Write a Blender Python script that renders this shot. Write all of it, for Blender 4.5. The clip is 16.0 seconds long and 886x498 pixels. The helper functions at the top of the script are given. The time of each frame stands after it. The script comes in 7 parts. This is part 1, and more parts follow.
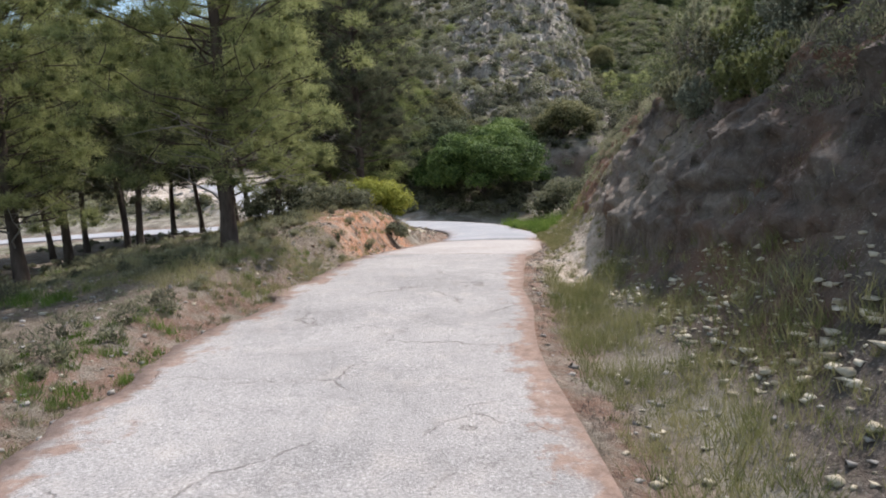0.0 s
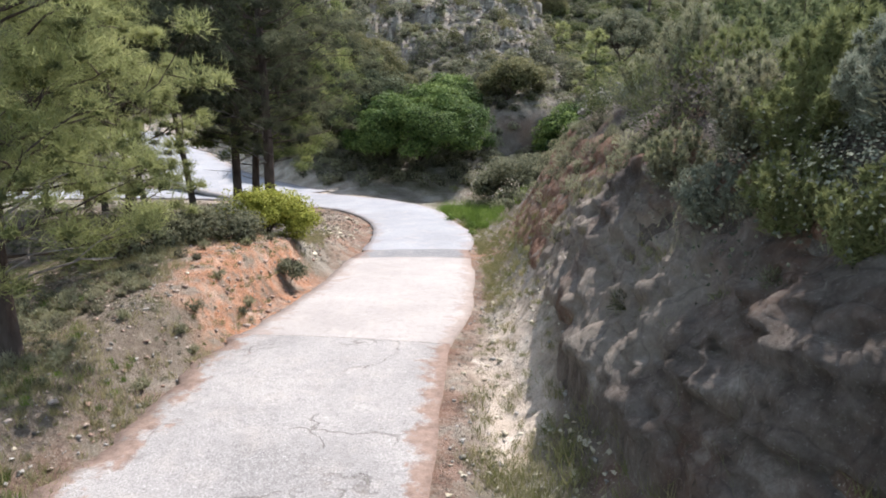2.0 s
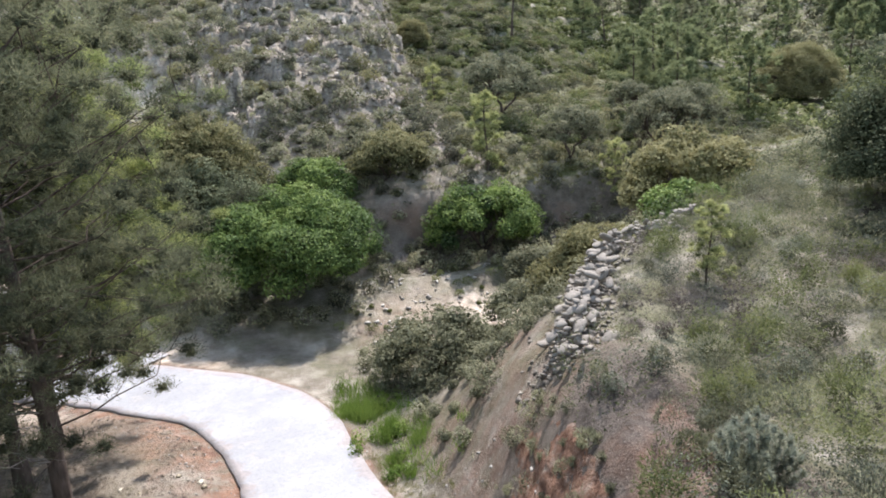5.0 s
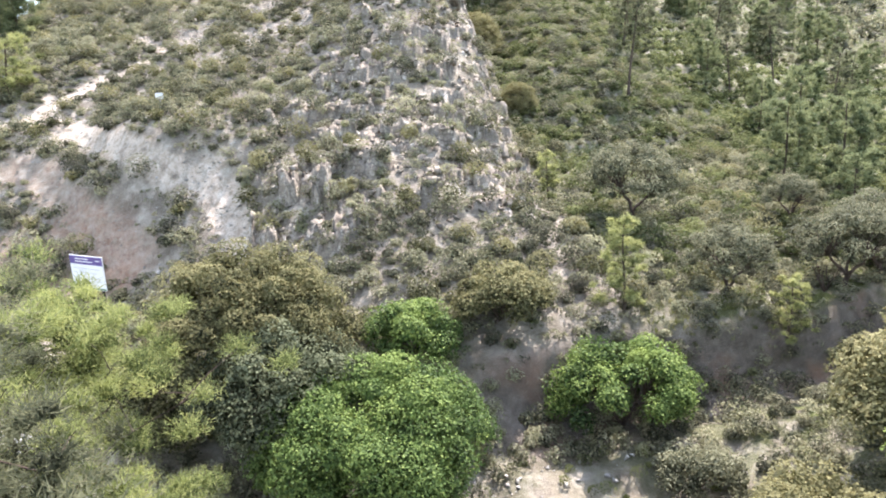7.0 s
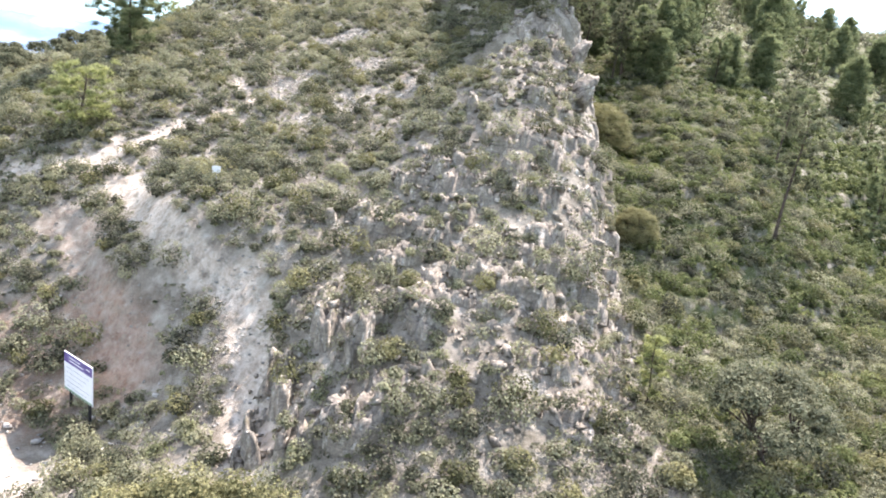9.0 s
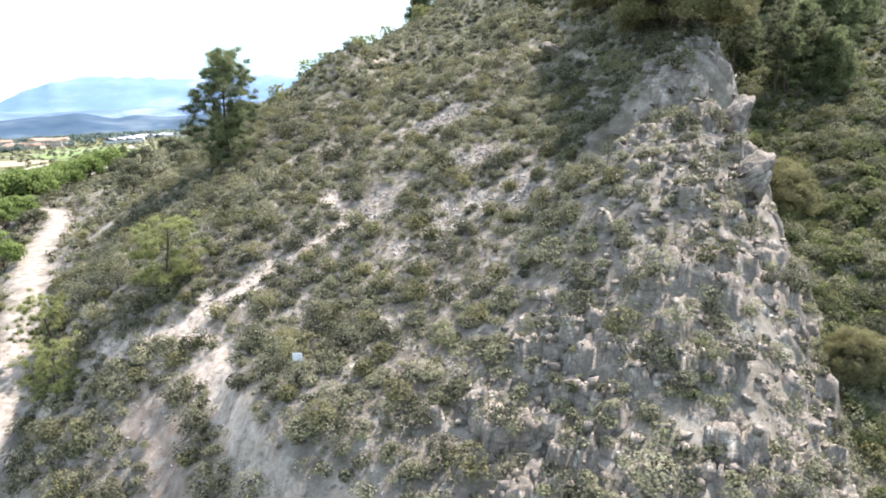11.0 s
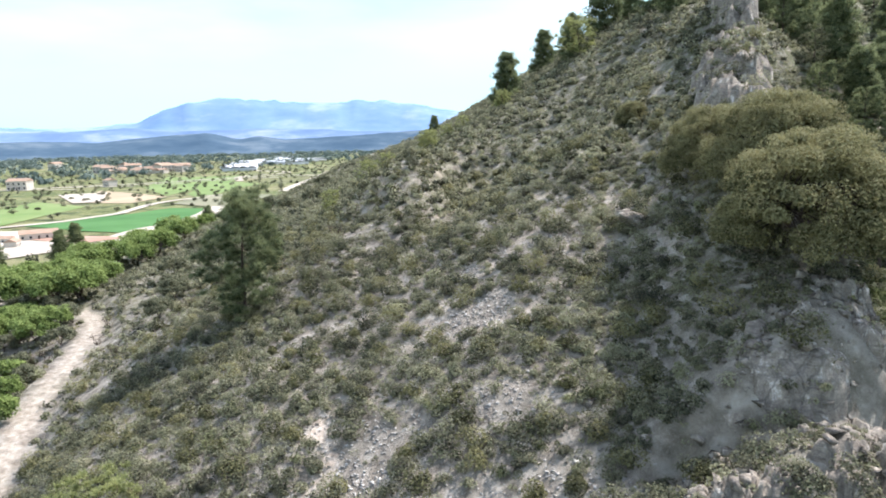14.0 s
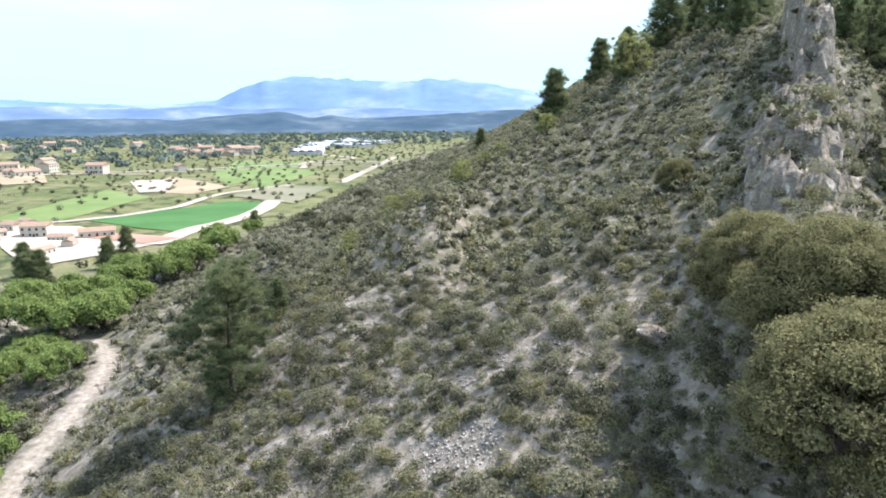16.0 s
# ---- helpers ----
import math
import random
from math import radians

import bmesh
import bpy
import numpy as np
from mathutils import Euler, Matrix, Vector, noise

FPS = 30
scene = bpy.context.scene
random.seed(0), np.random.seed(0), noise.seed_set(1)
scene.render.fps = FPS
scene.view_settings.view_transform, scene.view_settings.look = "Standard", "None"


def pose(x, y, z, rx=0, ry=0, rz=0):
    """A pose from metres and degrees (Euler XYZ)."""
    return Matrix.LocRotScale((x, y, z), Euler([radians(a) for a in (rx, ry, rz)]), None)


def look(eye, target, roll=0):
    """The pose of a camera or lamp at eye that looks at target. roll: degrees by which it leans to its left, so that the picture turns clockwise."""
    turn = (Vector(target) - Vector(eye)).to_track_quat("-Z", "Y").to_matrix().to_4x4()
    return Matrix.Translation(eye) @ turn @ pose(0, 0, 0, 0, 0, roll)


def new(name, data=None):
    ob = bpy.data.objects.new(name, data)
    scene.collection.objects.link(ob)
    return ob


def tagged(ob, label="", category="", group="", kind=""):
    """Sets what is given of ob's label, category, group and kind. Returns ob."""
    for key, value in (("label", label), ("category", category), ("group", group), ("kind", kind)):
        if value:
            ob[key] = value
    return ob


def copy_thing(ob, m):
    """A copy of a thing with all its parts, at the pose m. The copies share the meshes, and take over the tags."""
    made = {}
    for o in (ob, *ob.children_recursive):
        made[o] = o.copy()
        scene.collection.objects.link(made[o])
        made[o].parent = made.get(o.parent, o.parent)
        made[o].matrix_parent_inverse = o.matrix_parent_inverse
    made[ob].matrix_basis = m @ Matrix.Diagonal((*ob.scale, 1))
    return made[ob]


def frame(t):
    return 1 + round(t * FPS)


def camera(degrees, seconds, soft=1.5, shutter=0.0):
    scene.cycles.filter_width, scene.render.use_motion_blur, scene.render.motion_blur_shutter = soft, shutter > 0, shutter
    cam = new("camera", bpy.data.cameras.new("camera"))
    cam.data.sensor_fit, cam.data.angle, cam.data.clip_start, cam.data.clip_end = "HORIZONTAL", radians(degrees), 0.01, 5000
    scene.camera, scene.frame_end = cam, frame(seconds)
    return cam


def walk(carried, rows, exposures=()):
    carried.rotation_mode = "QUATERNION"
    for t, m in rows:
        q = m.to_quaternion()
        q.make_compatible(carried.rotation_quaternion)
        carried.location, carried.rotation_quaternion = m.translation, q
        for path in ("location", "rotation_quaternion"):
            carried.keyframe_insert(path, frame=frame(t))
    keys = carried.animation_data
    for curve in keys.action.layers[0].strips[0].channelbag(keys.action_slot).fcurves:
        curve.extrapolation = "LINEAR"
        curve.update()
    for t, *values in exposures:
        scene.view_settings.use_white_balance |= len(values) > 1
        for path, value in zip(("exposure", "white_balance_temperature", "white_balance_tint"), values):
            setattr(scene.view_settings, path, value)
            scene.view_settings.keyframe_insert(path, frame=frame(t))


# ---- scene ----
cam = camera(67.7, 16.0, soft=1.85)
# seconds, eye (x, y, z) and turn (x, y, z) in degrees
ROWS = [
    (0.0, -0.001, 0.038, 1.987, 81.76, 2.11, -0.01),
    (0.5, 0.175, 1.217, 2.240, 81.97, -0.09, 1.08),
    (1.0, 0.357, 2.360, 2.665, 82.01, 2.46, 0.52),
    (1.5, 0.592, 3.255, 3.156, 80.43, -1.05, -0.83),
    (2.0, 0.807, 4.201, 3.775, 75.99, -0.06, -4.49),
    (2.5, 1.022, 5.272, 4.376, 75.41, 1.12, -8.94),
    (3.0, 1.266, 6.596, 5.114, 74.59, -4.40, -13.60),
    (3.5, 1.352, 8.104, 5.854, 73.89, -4.69, -17.35),
    (4.0, 1.257, 9.942, 6.683, 75.05, -2.69, -17.77),
    (4.2, 1.198, 10.662, 7.078, 75.05, -1.54, -17.87),
    (6.3, 1.001, 19.181, 11.503, 75.72, 6.50, -15.72),
    (6.5, 1.156, 20.134, 12.051, 75.66, 5.54, -15.72),
    (7.0, 1.760, 22.634, 13.441, 76.67, 2.79, -10.19),
    (7.5, 2.422, 25.021, 14.715, 77.05, -1.95, -7.90),
    (8.0, 2.974, 27.678, 16.146, 77.39, 0.91, -6.75),
    (8.5, 3.583, 30.274, 17.573, 77.93, 1.60, -3.21),
    (9.0, 4.361, 33.079, 19.334, 78.34, -6.20, 0.35),
    (9.5, 4.564, 35.673, 20.968, 77.65, -10.12, 4.73),
    (10.0, 4.421, 38.587, 22.787, 77.15, -1.82, 7.59),
    (10.2, 4.428, 39.789, 23.582, 77.13, 0.53, 8.58),
    (12.3, 5.409, 52.284, 31.328, 80.63, 1.13, 14.96),
    (12.5, 5.583, 53.359, 32.158, 80.74, -0.28, 15.62),
    (13.0, 5.960, 56.246, 34.242, 81.25, -1.94, 17.93),
    (13.5, 6.333, 58.775, 36.216, 81.33, -1.33, 19.47),
    (14.0, 6.642, 61.357, 38.268, 80.74, 1.27, 20.40),
    (14.5, 6.998, 63.823, 40.143, 80.48, 0.91, 21.79),
    (15.0, 7.553, 66.488, 42.161, 80.31, 0.73, 23.63),
    (15.5, 8.160, 69.004, 43.847, 79.67, -0.43, 25.38),
    (16.0, 8.710, 71.456, 45.911, 79.02, 0.61, 26.48),
]
EXPOSURES = [(0.0, 0.45, 6450, 16), (1.0, 0.7, 6400, 16), (2.5, 0.8, 6400, 16), (4.2, 0.72, 6400, 16), (6.3, 1.75, 6550, 19), (8.0, 1.8, 6600, 20), (10.2, 1.47, 6500, 18), (12.3, 1.08, 6350, 16), (16.0, 0.88, 6200, 14)]
walk(cam, [(t, pose(x, y, z, rx, ry, rz)) for t, x, y, z, rx, ry, rz in ROWS], EXPOSURES)

# ---- sky and sun ----
SUN_TO = Vector((0.36, 0.46, 0.81)).normalized()
world = bpy.data.worlds.new("sky")
world.use_nodes = True
scene.world = world
wn, wl = world.node_tree.nodes, world.node_tree.links
wn.clear()
sky = wn.new("ShaderNodeTexSky")
sky.sky_type, sky.sun_disc = "NISHITA", False
sky.sun_elevation = math.asin(SUN_TO.z)
sky.sun_rotation = math.atan2(SUN_TO.x, SUN_TO.y)
sky.air_density, sky.dust_density, sky.ozone_density = 1.0, 0.4, 1.5
w_co = wn.new("ShaderNodeTexCoord")
w_map = wn.new("ShaderNodeMapping")
w_map.inputs["Scale"].default_value = (1.0, 1.0, 4.0)
w_noise = wn.new("ShaderNodeTexNoise")
w_noise.inputs["Scale"].default_value, w_noise.inputs["Detail"].default_value = 1.9, 7.0
w_ramp = wn.new("ShaderNodeValToRGB")
w_ramp.color_ramp.elements[0].position, w_ramp.color_ramp.elements[1].position = 0.39, 0.66
w_mix = wn.new("ShaderNodeMixRGB")
w_mix.inputs[2].default_value = (4.8, 5.4, 5.65, 1)
w_bg, w_out = wn.new("ShaderNodeBackground"), wn.new("ShaderNodeOutputWorld")
w_bg.inputs["Strength"].default_value = 0.15
wl.new(w_co.outputs["Generated"], w_map.inputs["Vector"])
wl.new(w_map.outputs["Vector"], w_noise.inputs["Vector"])
wl.new(w_noise.outputs["Fac"], w_ramp.inputs["Fac"])
wl.new(w_ramp.outputs["Color"], w_mix.inputs[0])
wl.new(sky.outputs["Color"], w_mix.inputs[1])
w_sep, w_low, w_haze = wn.new("ShaderNodeSeparateXYZ"), wn.new("ShaderNodeValToRGB"), wn.new("ShaderNodeMixRGB")
w_low.color_ramp.elements[0].position, w_low.color_ramp.elements[0].color = 0.02, (0.85, 0.85, 0.85, 1)
w_low.color_ramp.elements[1].position, w_low.color_ramp.elements[1].color = 0.33, (0, 0, 0, 1)
w_haze.inputs[2].default_value = (2.5, 4.5, 5.0, 1)
wl.new(w_co.outputs["Generated"], w_sep.inputs["Vector"])
wl.new(w_sep.outputs["Z"], w_low.inputs["Fac"])
wl.new(w_low.outputs["Color"], w_haze.inputs[0])
wl.new(w_mix.outputs["Color"], w_haze.inputs[1])
wl.new(w_haze.outputs["Color"], w_bg.inputs["Color"])
wl.new(w_bg.outputs["Background"], w_out.inputs["Surface"])

sun_data = bpy.data.lights.new("sun", "SUN")
sun_data.energy, sun_data.angle, sun_data.color = 4.6, radians(0.55), (1.0, 0.96, 0.91)
sun = new("sun", sun_data)
sun.matrix_world = look((60, 40, 120), Vector((60, 40, 120)) - SUN_TO)

# ---- numeric helpers ----


def smooth(a, b, v):
    t = np.clip((v - a) / (b - a), 0.0, 1.0)
    return t * t * (3 - 2 * t)


def lattice(ix, iy, seed):
    n = (ix * 374761393 + iy * 668265263 + seed * 982451653) & 0x7FFFFFFF
    n = ((n ^ (n >> 13)) * 1274126177) & 0x7FFFFFFF
    return ((n ^ (n >> 16)) & 0xFFFF) / 65535.0


def value_noise(x, y, seed=0):
    x, y = np.asarray(x, float), np.asarray(y, float)
    ix, iy = np.floor(x).astype(np.int64), np.floor(y).astype(np.int64)
    fx, fy = x - ix, y - iy
    fx, fy = fx * fx * (3 - 2 * fx), fy * fy * (3 - 2 * fy)
    a = lattice(ix, iy, seed) * (1 - fx) + lattice(ix + 1, iy, seed) * fx
    b = lattice(ix, iy + 1, seed) * (1 - fx) + lattice(ix + 1, iy + 1, seed) * fx
    return a * (1 - fy) + b * fy


def fractal(x, y, seed=0, octaves=4):
    """Noise of several scales, about -1 to 1."""
    total, amp, norm = 0.0, 1.0, 0.0
    for k in range(octaves):
        total = total + amp * (value_noise(x * 2 ** k, y * 2 ** k, seed + 17 * k) * 2 - 1)
        norm += amp
        amp *= 0.5
    return total / norm


def along(line, step):
    """A guide line (x, y, ...) drawn out into even samples, smoothly."""
    p = np.array(line, float)
    s = np.concatenate([[0], np.cumsum(np.linalg.norm(np.diff(p[:, :2], axis=0), axis=1))])
    u = np.linspace(0, s[-1], max(2, int(s[-1] / step) + 1))
    tangent = np.gradient(p, s, axis=0)
    k = np.clip(np.searchsorted(s, u, side="right") - 1, 0, len(s) - 2)
    d = (s[k + 1] - s[k])[:, None]
    t = ((u - s[k])[:, None]) / d
    return ((2 * t ** 3 - 3 * t ** 2 + 1) * p[k] + (t ** 3 - 2 * t ** 2 + t) * d * tangent[k]
            + (-2 * t ** 3 + 3 * t ** 2) * p[k + 1] + (t ** 3 - t ** 2) * d * tangent[k + 1])


def line_distance(x, y, samples):
    """Distance to a sampled line, the nearest sample's number, and the side (positive: to the right of its way)."""
    shape = np.shape(x)
    x, y = np.ravel(x), np.ravel(y)
    best, index = np.full(x.shape, 1e9), np.zeros(x.shape, int)
    for k in range(len(samples)):
        d = (x - samples[k, 0]) ** 2 + (y - samples[k, 1]) ** 2
        m = d < best
        best[m], index[m] = d[m], k
    t = np.gradient(samples[:, :2], axis=0)
    side = (x - samples[index, 0]) * t[index, 1] - (y - samples[index, 1]) * t[index, 0]
    return np.sqrt(best).reshape(shape), index.reshape(shape), np.sign(side).reshape(shape)


# ---- plan: guide lines of the land (x, y, height) ----
ROAD = [(-1.25, -14, 0.25), (-1.05, 0, 0.05), (-0.8, 7, 0.0), (-0.1, 12.5, -0.1), (0.95, 18, -0.55), (1.55, 23.5, -1.15), (1.65, 29, -1.5), (0.3, 34.5, -1.8), (-4.2, 38.8, -2.0), (-11, 42.5, -2.3), (-21, 44.5, -2.6), (-36, 46, -3.2)]
BRANCH = [(-4.5, 39.6, -2.02), (-8.5, 43.8, -1.95), (-12.8, 49.5, -1.35), (-17.5, 56.5, -0.4), (-20.5, 60.5, -0.05)]
BANK_FOOT = [(2.3, -12, 0.4), (2.35, 3, 0.3), (2.5, 9, 0.25), (2.8, 14, -0.1), (3.4, 18.5, -0.5), (4.0, 23, -0.95), (4.4, 27, -1.3), (5.2, 31, -1.5)]
BANK_MID = [(3.35, -12, 1.15), (3.35, 3, 0.82), (3.25, 8, 0.62), (3.15, 11.5, 0.3)]
BANK_TOP = [(4.5, -12, 3.5), (4.35, 3, 3.4), (4.2, 9, 3.15), (4.5, 14.5, 2.9), (5.3, 20, 2.5), (6.4, 24.3, 2.6), (9.0, 28, 2.8), (10.8, 30.6, 2.9), (14.8, 32.3, 3.0), (18, 34.6, 3.2)]
PLATEAU_LIP = [(6.4, -12, 4.0), (6.4, 3, 3.7), (6.4, 10, 3.35), (7.0, 16, 3.1), (7.8, 21, 2.85), (10.4, 26.5, 2.75)]
PLATEAU = [(10, -12, 4.8), (9.8, 4, 4.2), (10, 15, 3.5), (12.5, 22, 3.1), (17, 28, 3.3), (30, 36, 5.0)]
UPLAND = [(24, -12, 7.5), (22, 8, 6.5), (24, 22, 5.8), (40, 30, 7.0), (60, 40, 9.0)]
RAVINE_SIDE = [(6.2, 32.5, -1.3), (9.5, 34, -0.9), (13.5, 35.6, -0.6), (18.5, 38.5, 0.4), (26, 42, 2.4)]
RAVINE = [(2, 40.5, -2.2), (8, 41.5, -2.4), (14, 42.5, -2.2), (21, 44, -0.2), (29, 47, 2.0), (45, 55, 3.5)]
HILL_FOOT = [(-24, 58, -0.4), (-15, 60, 0.6), (-8.5, 59, 1.8), (-3, 55, 2.4), (4, 52, 2.2), (10.5, 50.5, 2.0), (19, 51.5, 2.2), (27, 53, 2.8)]
LOT = [(-40, 60, -1.5), (-24, 63, 0.2), (-17, 63, 0.4), (-13.0, 64.6, 0.6)]
RIDGE_WEST = [(1.5, 60, 6.0), (0.5, 66, 9.0), (0.5, 72, 11.6), (2, 78, 15.5), (2.5, 88, 20.5), (5, 96, 24.5), (3, 108, 28.2), (2, 117, 31.4), (3, 130, 38.0), (4.5, 145, 45.5), (1, 165, 51.0)]
RIDGE = [(7.5, 58.5, 5.8), (9, 64, 9.0), (10, 70, 12.5), (10.2, 76, 17.0), (10.4, 82.5, 21.4), (11.5, 89, 25.0), (12.5, 95, 28.2), (13.0, 102, 31.5), (11.5, 112, 36.0), (11, 128, 42.5), (11, 145, 48.5), (8, 165, 56.0), (-2, 200, 62.0), (-16, 236, 65.0)]
RIDGE_EAST = [(14.2, 66, 7.2), (16.5, 75, 12.0), (18.5, 84, 16.0), (20, 96, 20.5), (20, 110, 26.0), (19, 130, 35.0), (20, 160, 47.0), (20, 200, 58.0)]
EAST_VALE = [(20.5, 61.5, 5.2), (26.5, 64.5, 5.5), (38, 74, 6.0), (48, 90, 9.0), (60, 110, 14.0), (75, 140, 22.0), (85, 180, 36.0)]
EAST_SLOPE = [(32.5, 87, 12.5), (32, 105, 20.5), (36, 130, 29.0), (45, 165, 43.0), (50, 210, 58.0), (60, 260, 72.0)]
WEST_GULLY = [(-3.1, 63.0, 4.9), (-4.7, 69.0, 9.3), (-9.8, 71.7, 10.9), (-16.4, 79.2, 12.2), (-14.5, 89, 17.0), (-13, 94, 19.2), (-16, 101, 21.5), (-20, 106, 23.0), (-19, 125, 29.5), (-26, 150, 36.0), (-26, 190, 46.5), (-36, 236, 54.0)]
WEST_BANK = [(-11.5, 68.4, 5.4), (-13.5, 70.5, 7.2), (-19.1, 77.2, 10.1), (-24.5, 80, 11.0), (-29, 86, 13.6), (-31, 98, 18.2), (-33.5, 112, 22.0), (-38, 130, 26.5), (-42, 150, 30.0), (-52, 190, 35.0), (-66, 236, 38.0)]
SLOPE_LOW = [(-2.8, 71.7, 11.5), (-2.0, 76.4, 13.5), (1.5, 86.2, 18.8), (2.2, 93.0, 22.8), (-1.0, 104.5, 26.2), (-4.8, 113.8, 29.4), (-7.0, 132.6, 36.4)]
SLOPE_MID = [(-10.2, 77.5, 13.4), (-6.0, 82.6, 16.1), (-3.8, 88.8, 19.0), (-1.9, 92.7, 21.5), (-5.0, 102.0, 24.7), (-5.0, 107.3, 26.9), (-12.8, 122.0, 30.6)]
SLOPE_HIGH = [(-13.2, 92.4, 18.6), (-9.1, 94.1, 20.2), (-9.5, 106.4, 25.3), (-16.6, 111.6, 25.3), (-18.9, 121.3, 28.8), (-25.0, 142.8, 35.8)]
SLOPE_WEST = [(-19.3, 97.2, 20.3), (-16.6, 103.8, 22.5), (-25.0, 105.9, 22.3), (-29.9, 120.6, 26.6), (-28.7, 131.1, 29.9)]
VALE_SIDE = [(16.5, 68.3, 7.4), (18.5, 70.3, 8.0), (23.2, 80.3, 12.8), (27.3, 99.7, 19.6)]
VALE_LOW = [(21.1, 61.5, 5.0), (21.4, 68.4, 6.3), (29.1, 80.5, 9.8), (33.1, 87.5, 12.7)]
TRACK = [(-30, 70, 1.8), (-38, 84, 7.5), (-46, 96, 12.0), (-54, 106, 13.6), (-60, 116, 14.8), (-65, 123, 15.4), (-74, 129, 15.4), (-92, 132, 14.6), (-116, 134, 13.5)]
WEST_LOW = [(-60, 60, -3.0), (-66, 84, 4.0), (-78, 105, 9.5), (-92, 128, 12.0), (-115, 160, 12.5)]
GROVE_EDGE = [(-4.6, -12, 0.2), (-4.3, 3, 0.1), (-4.3, 10, 0.3), (-3.5, 14.5, 0.4), (-2.4, 17.7, 0.68), (-2.4, 20, 0.2), (-2.5, 22, -0.4), (-2.9, 26, -1.1), (-4.5, 31.5, -1.5)]
GROVE = [(-13, -12, -0.3), (-11, 4, -0.5), (-9, 14, -0.5), (-11, 24, -1.1), (-13, 34, -1.6)]
GROVE_LOW = [(-30, -12, -1.0), (-28, 8, -1.6), (-25, 26, -2.4), (-30, 38, -3.0)]


def bend_of(x0, y0, x1, y1):
    r2 = (x0[:, None] - x1[None]) ** 2 + (y0[:, None] - y1[None]) ** 2
    return 0.5 * r2 * np.log(r2 + 1e-3)


guide = np.concatenate([along(g, s) for g, s in (
    (ROAD, 3.0), (BRANCH[1:], 3.0), (BANK_FOOT, 2.0), (BANK_MID, 2.0), (BANK_TOP, 2.0), (PLATEAU_LIP, 3.0), (PLATEAU, 4.0), (UPLAND, 8.0), (RAVINE_SIDE, 3.0), (RAVINE, 4.0), (HILL_FOOT, 4.0), (LOT, 5.0), (RIDGE_WEST, 4.0), (RIDGE, 4.0),
    (RIDGE_EAST, 5.0), (EAST_VALE, 7.0), (EAST_SLOPE, 7.0), (WEST_GULLY, 4.0), (WEST_BANK, 4.0), (SLOPE_LOW, 4.0), (SLOPE_MID, 4.0), (SLOPE_HIGH, 4.0), (SLOPE_WEST, 5.0), (VALE_SIDE, 5.0), (VALE_LOW, 5.0), (TRACK, 6.0), (WEST_LOW, 8.0), (GROVE_EDGE, 3.0),
    (GROVE, 5.0), (GROVE_LOW, 7.0))])
gx, gy, gz = guide[:, 0] / 50, guide[:, 1] / 50, guide[:, 2]
n_guide = len(guide)
system = np.zeros((n_guide + 3, n_guide + 3))
system[:n_guide, :n_guide] = bend_of(gx, gy, gx, gy) + np.eye(n_guide) * 2e-4
system[:n_guide, n_guide:] = np.stack([np.ones(n_guide), gx, gy], 1)
system[n_guide:, :n_guide] = system[:n_guide, n_guide:].T
weights = np.linalg.solve(system, np.concatenate([gz, [0, 0, 0]]))


def widening_at(y):
    """The road is wider near the start of the walk."""
    return np.interp(y, [0, 4, 8, 13], [0.36, 0.3, 0.12, 0.0])


ROAD_S, BRANCH_S, TRACK_S = along(ROAD, 0.25), along(BRANCH, 0.25), along(TRACK, 1.0)
WASH = along([(-2.6, 58.5, 0), (-3.6, 62.5, 0), (-4.6, 66.5, 0), (-6.0, 69.2, 0)], 0.5)
PALE_SCARP = along([(-20.0, 82.5, 0), (-16.4, 79.2, 0), (-13.0, 75.2, 0), (-9.8, 71.7, 0), (-7.0, 70.1, 0), (-4.7, 69.0, 0)], 0.4)
PINK_SCARP = along([(-23.5, 79.6, 0), (-19.1, 77.2, 0), (-16.2, 73.7, 0), (-13.5, 70.5, 0), (-11.0, 68.4, 0), (-8.0, 66.6, 0)], 0.4)
TRAIL = along([(-33, 79, 0), (-28.5, 82, 0), (-22, 83.2, 0), (-18.8, 86.6, 0), (-16.2, 89.6, 0), (-13.6, 92.0, 0), (-13.6, 94.2, 0), (-15.2, 96.3, 0)], 0.5)
TRAIL_B = along([(-22, 83.2, 0), (-18.5, 81.8, 0), (-16.6, 80.2, 0)], 0.5)
RAVINE_EDGE = along([(6.5, 50.6, 0), (9.5, 49.8, 0), (12, 49.9, 0), (15, 50.2, 0), (19, 50.4, 0), (24, 50.2, 0), (31, 51.5, 0)], 0.4)
SLAB_EDGE = along([(3.0, 92.0, 0), (6.2, 92.9, 0), (11.4, 94.7, 0), (14.5, 95.6, 0), (17.5, 96.5, 0)], 0.4)
CLIFF = along([(12.2, 62, 0), (14, 68, 0), (14.2, 74, 0), (15, 80, 0), (15.8, 85, 0), (15.3, 91, 0), (15.8, 98, 0), (15.2, 108, 0), (13.5, 118, 0), (13.2, 130, 0), (13.5, 145, 0), (12.5, 162, 0)], 0.5)


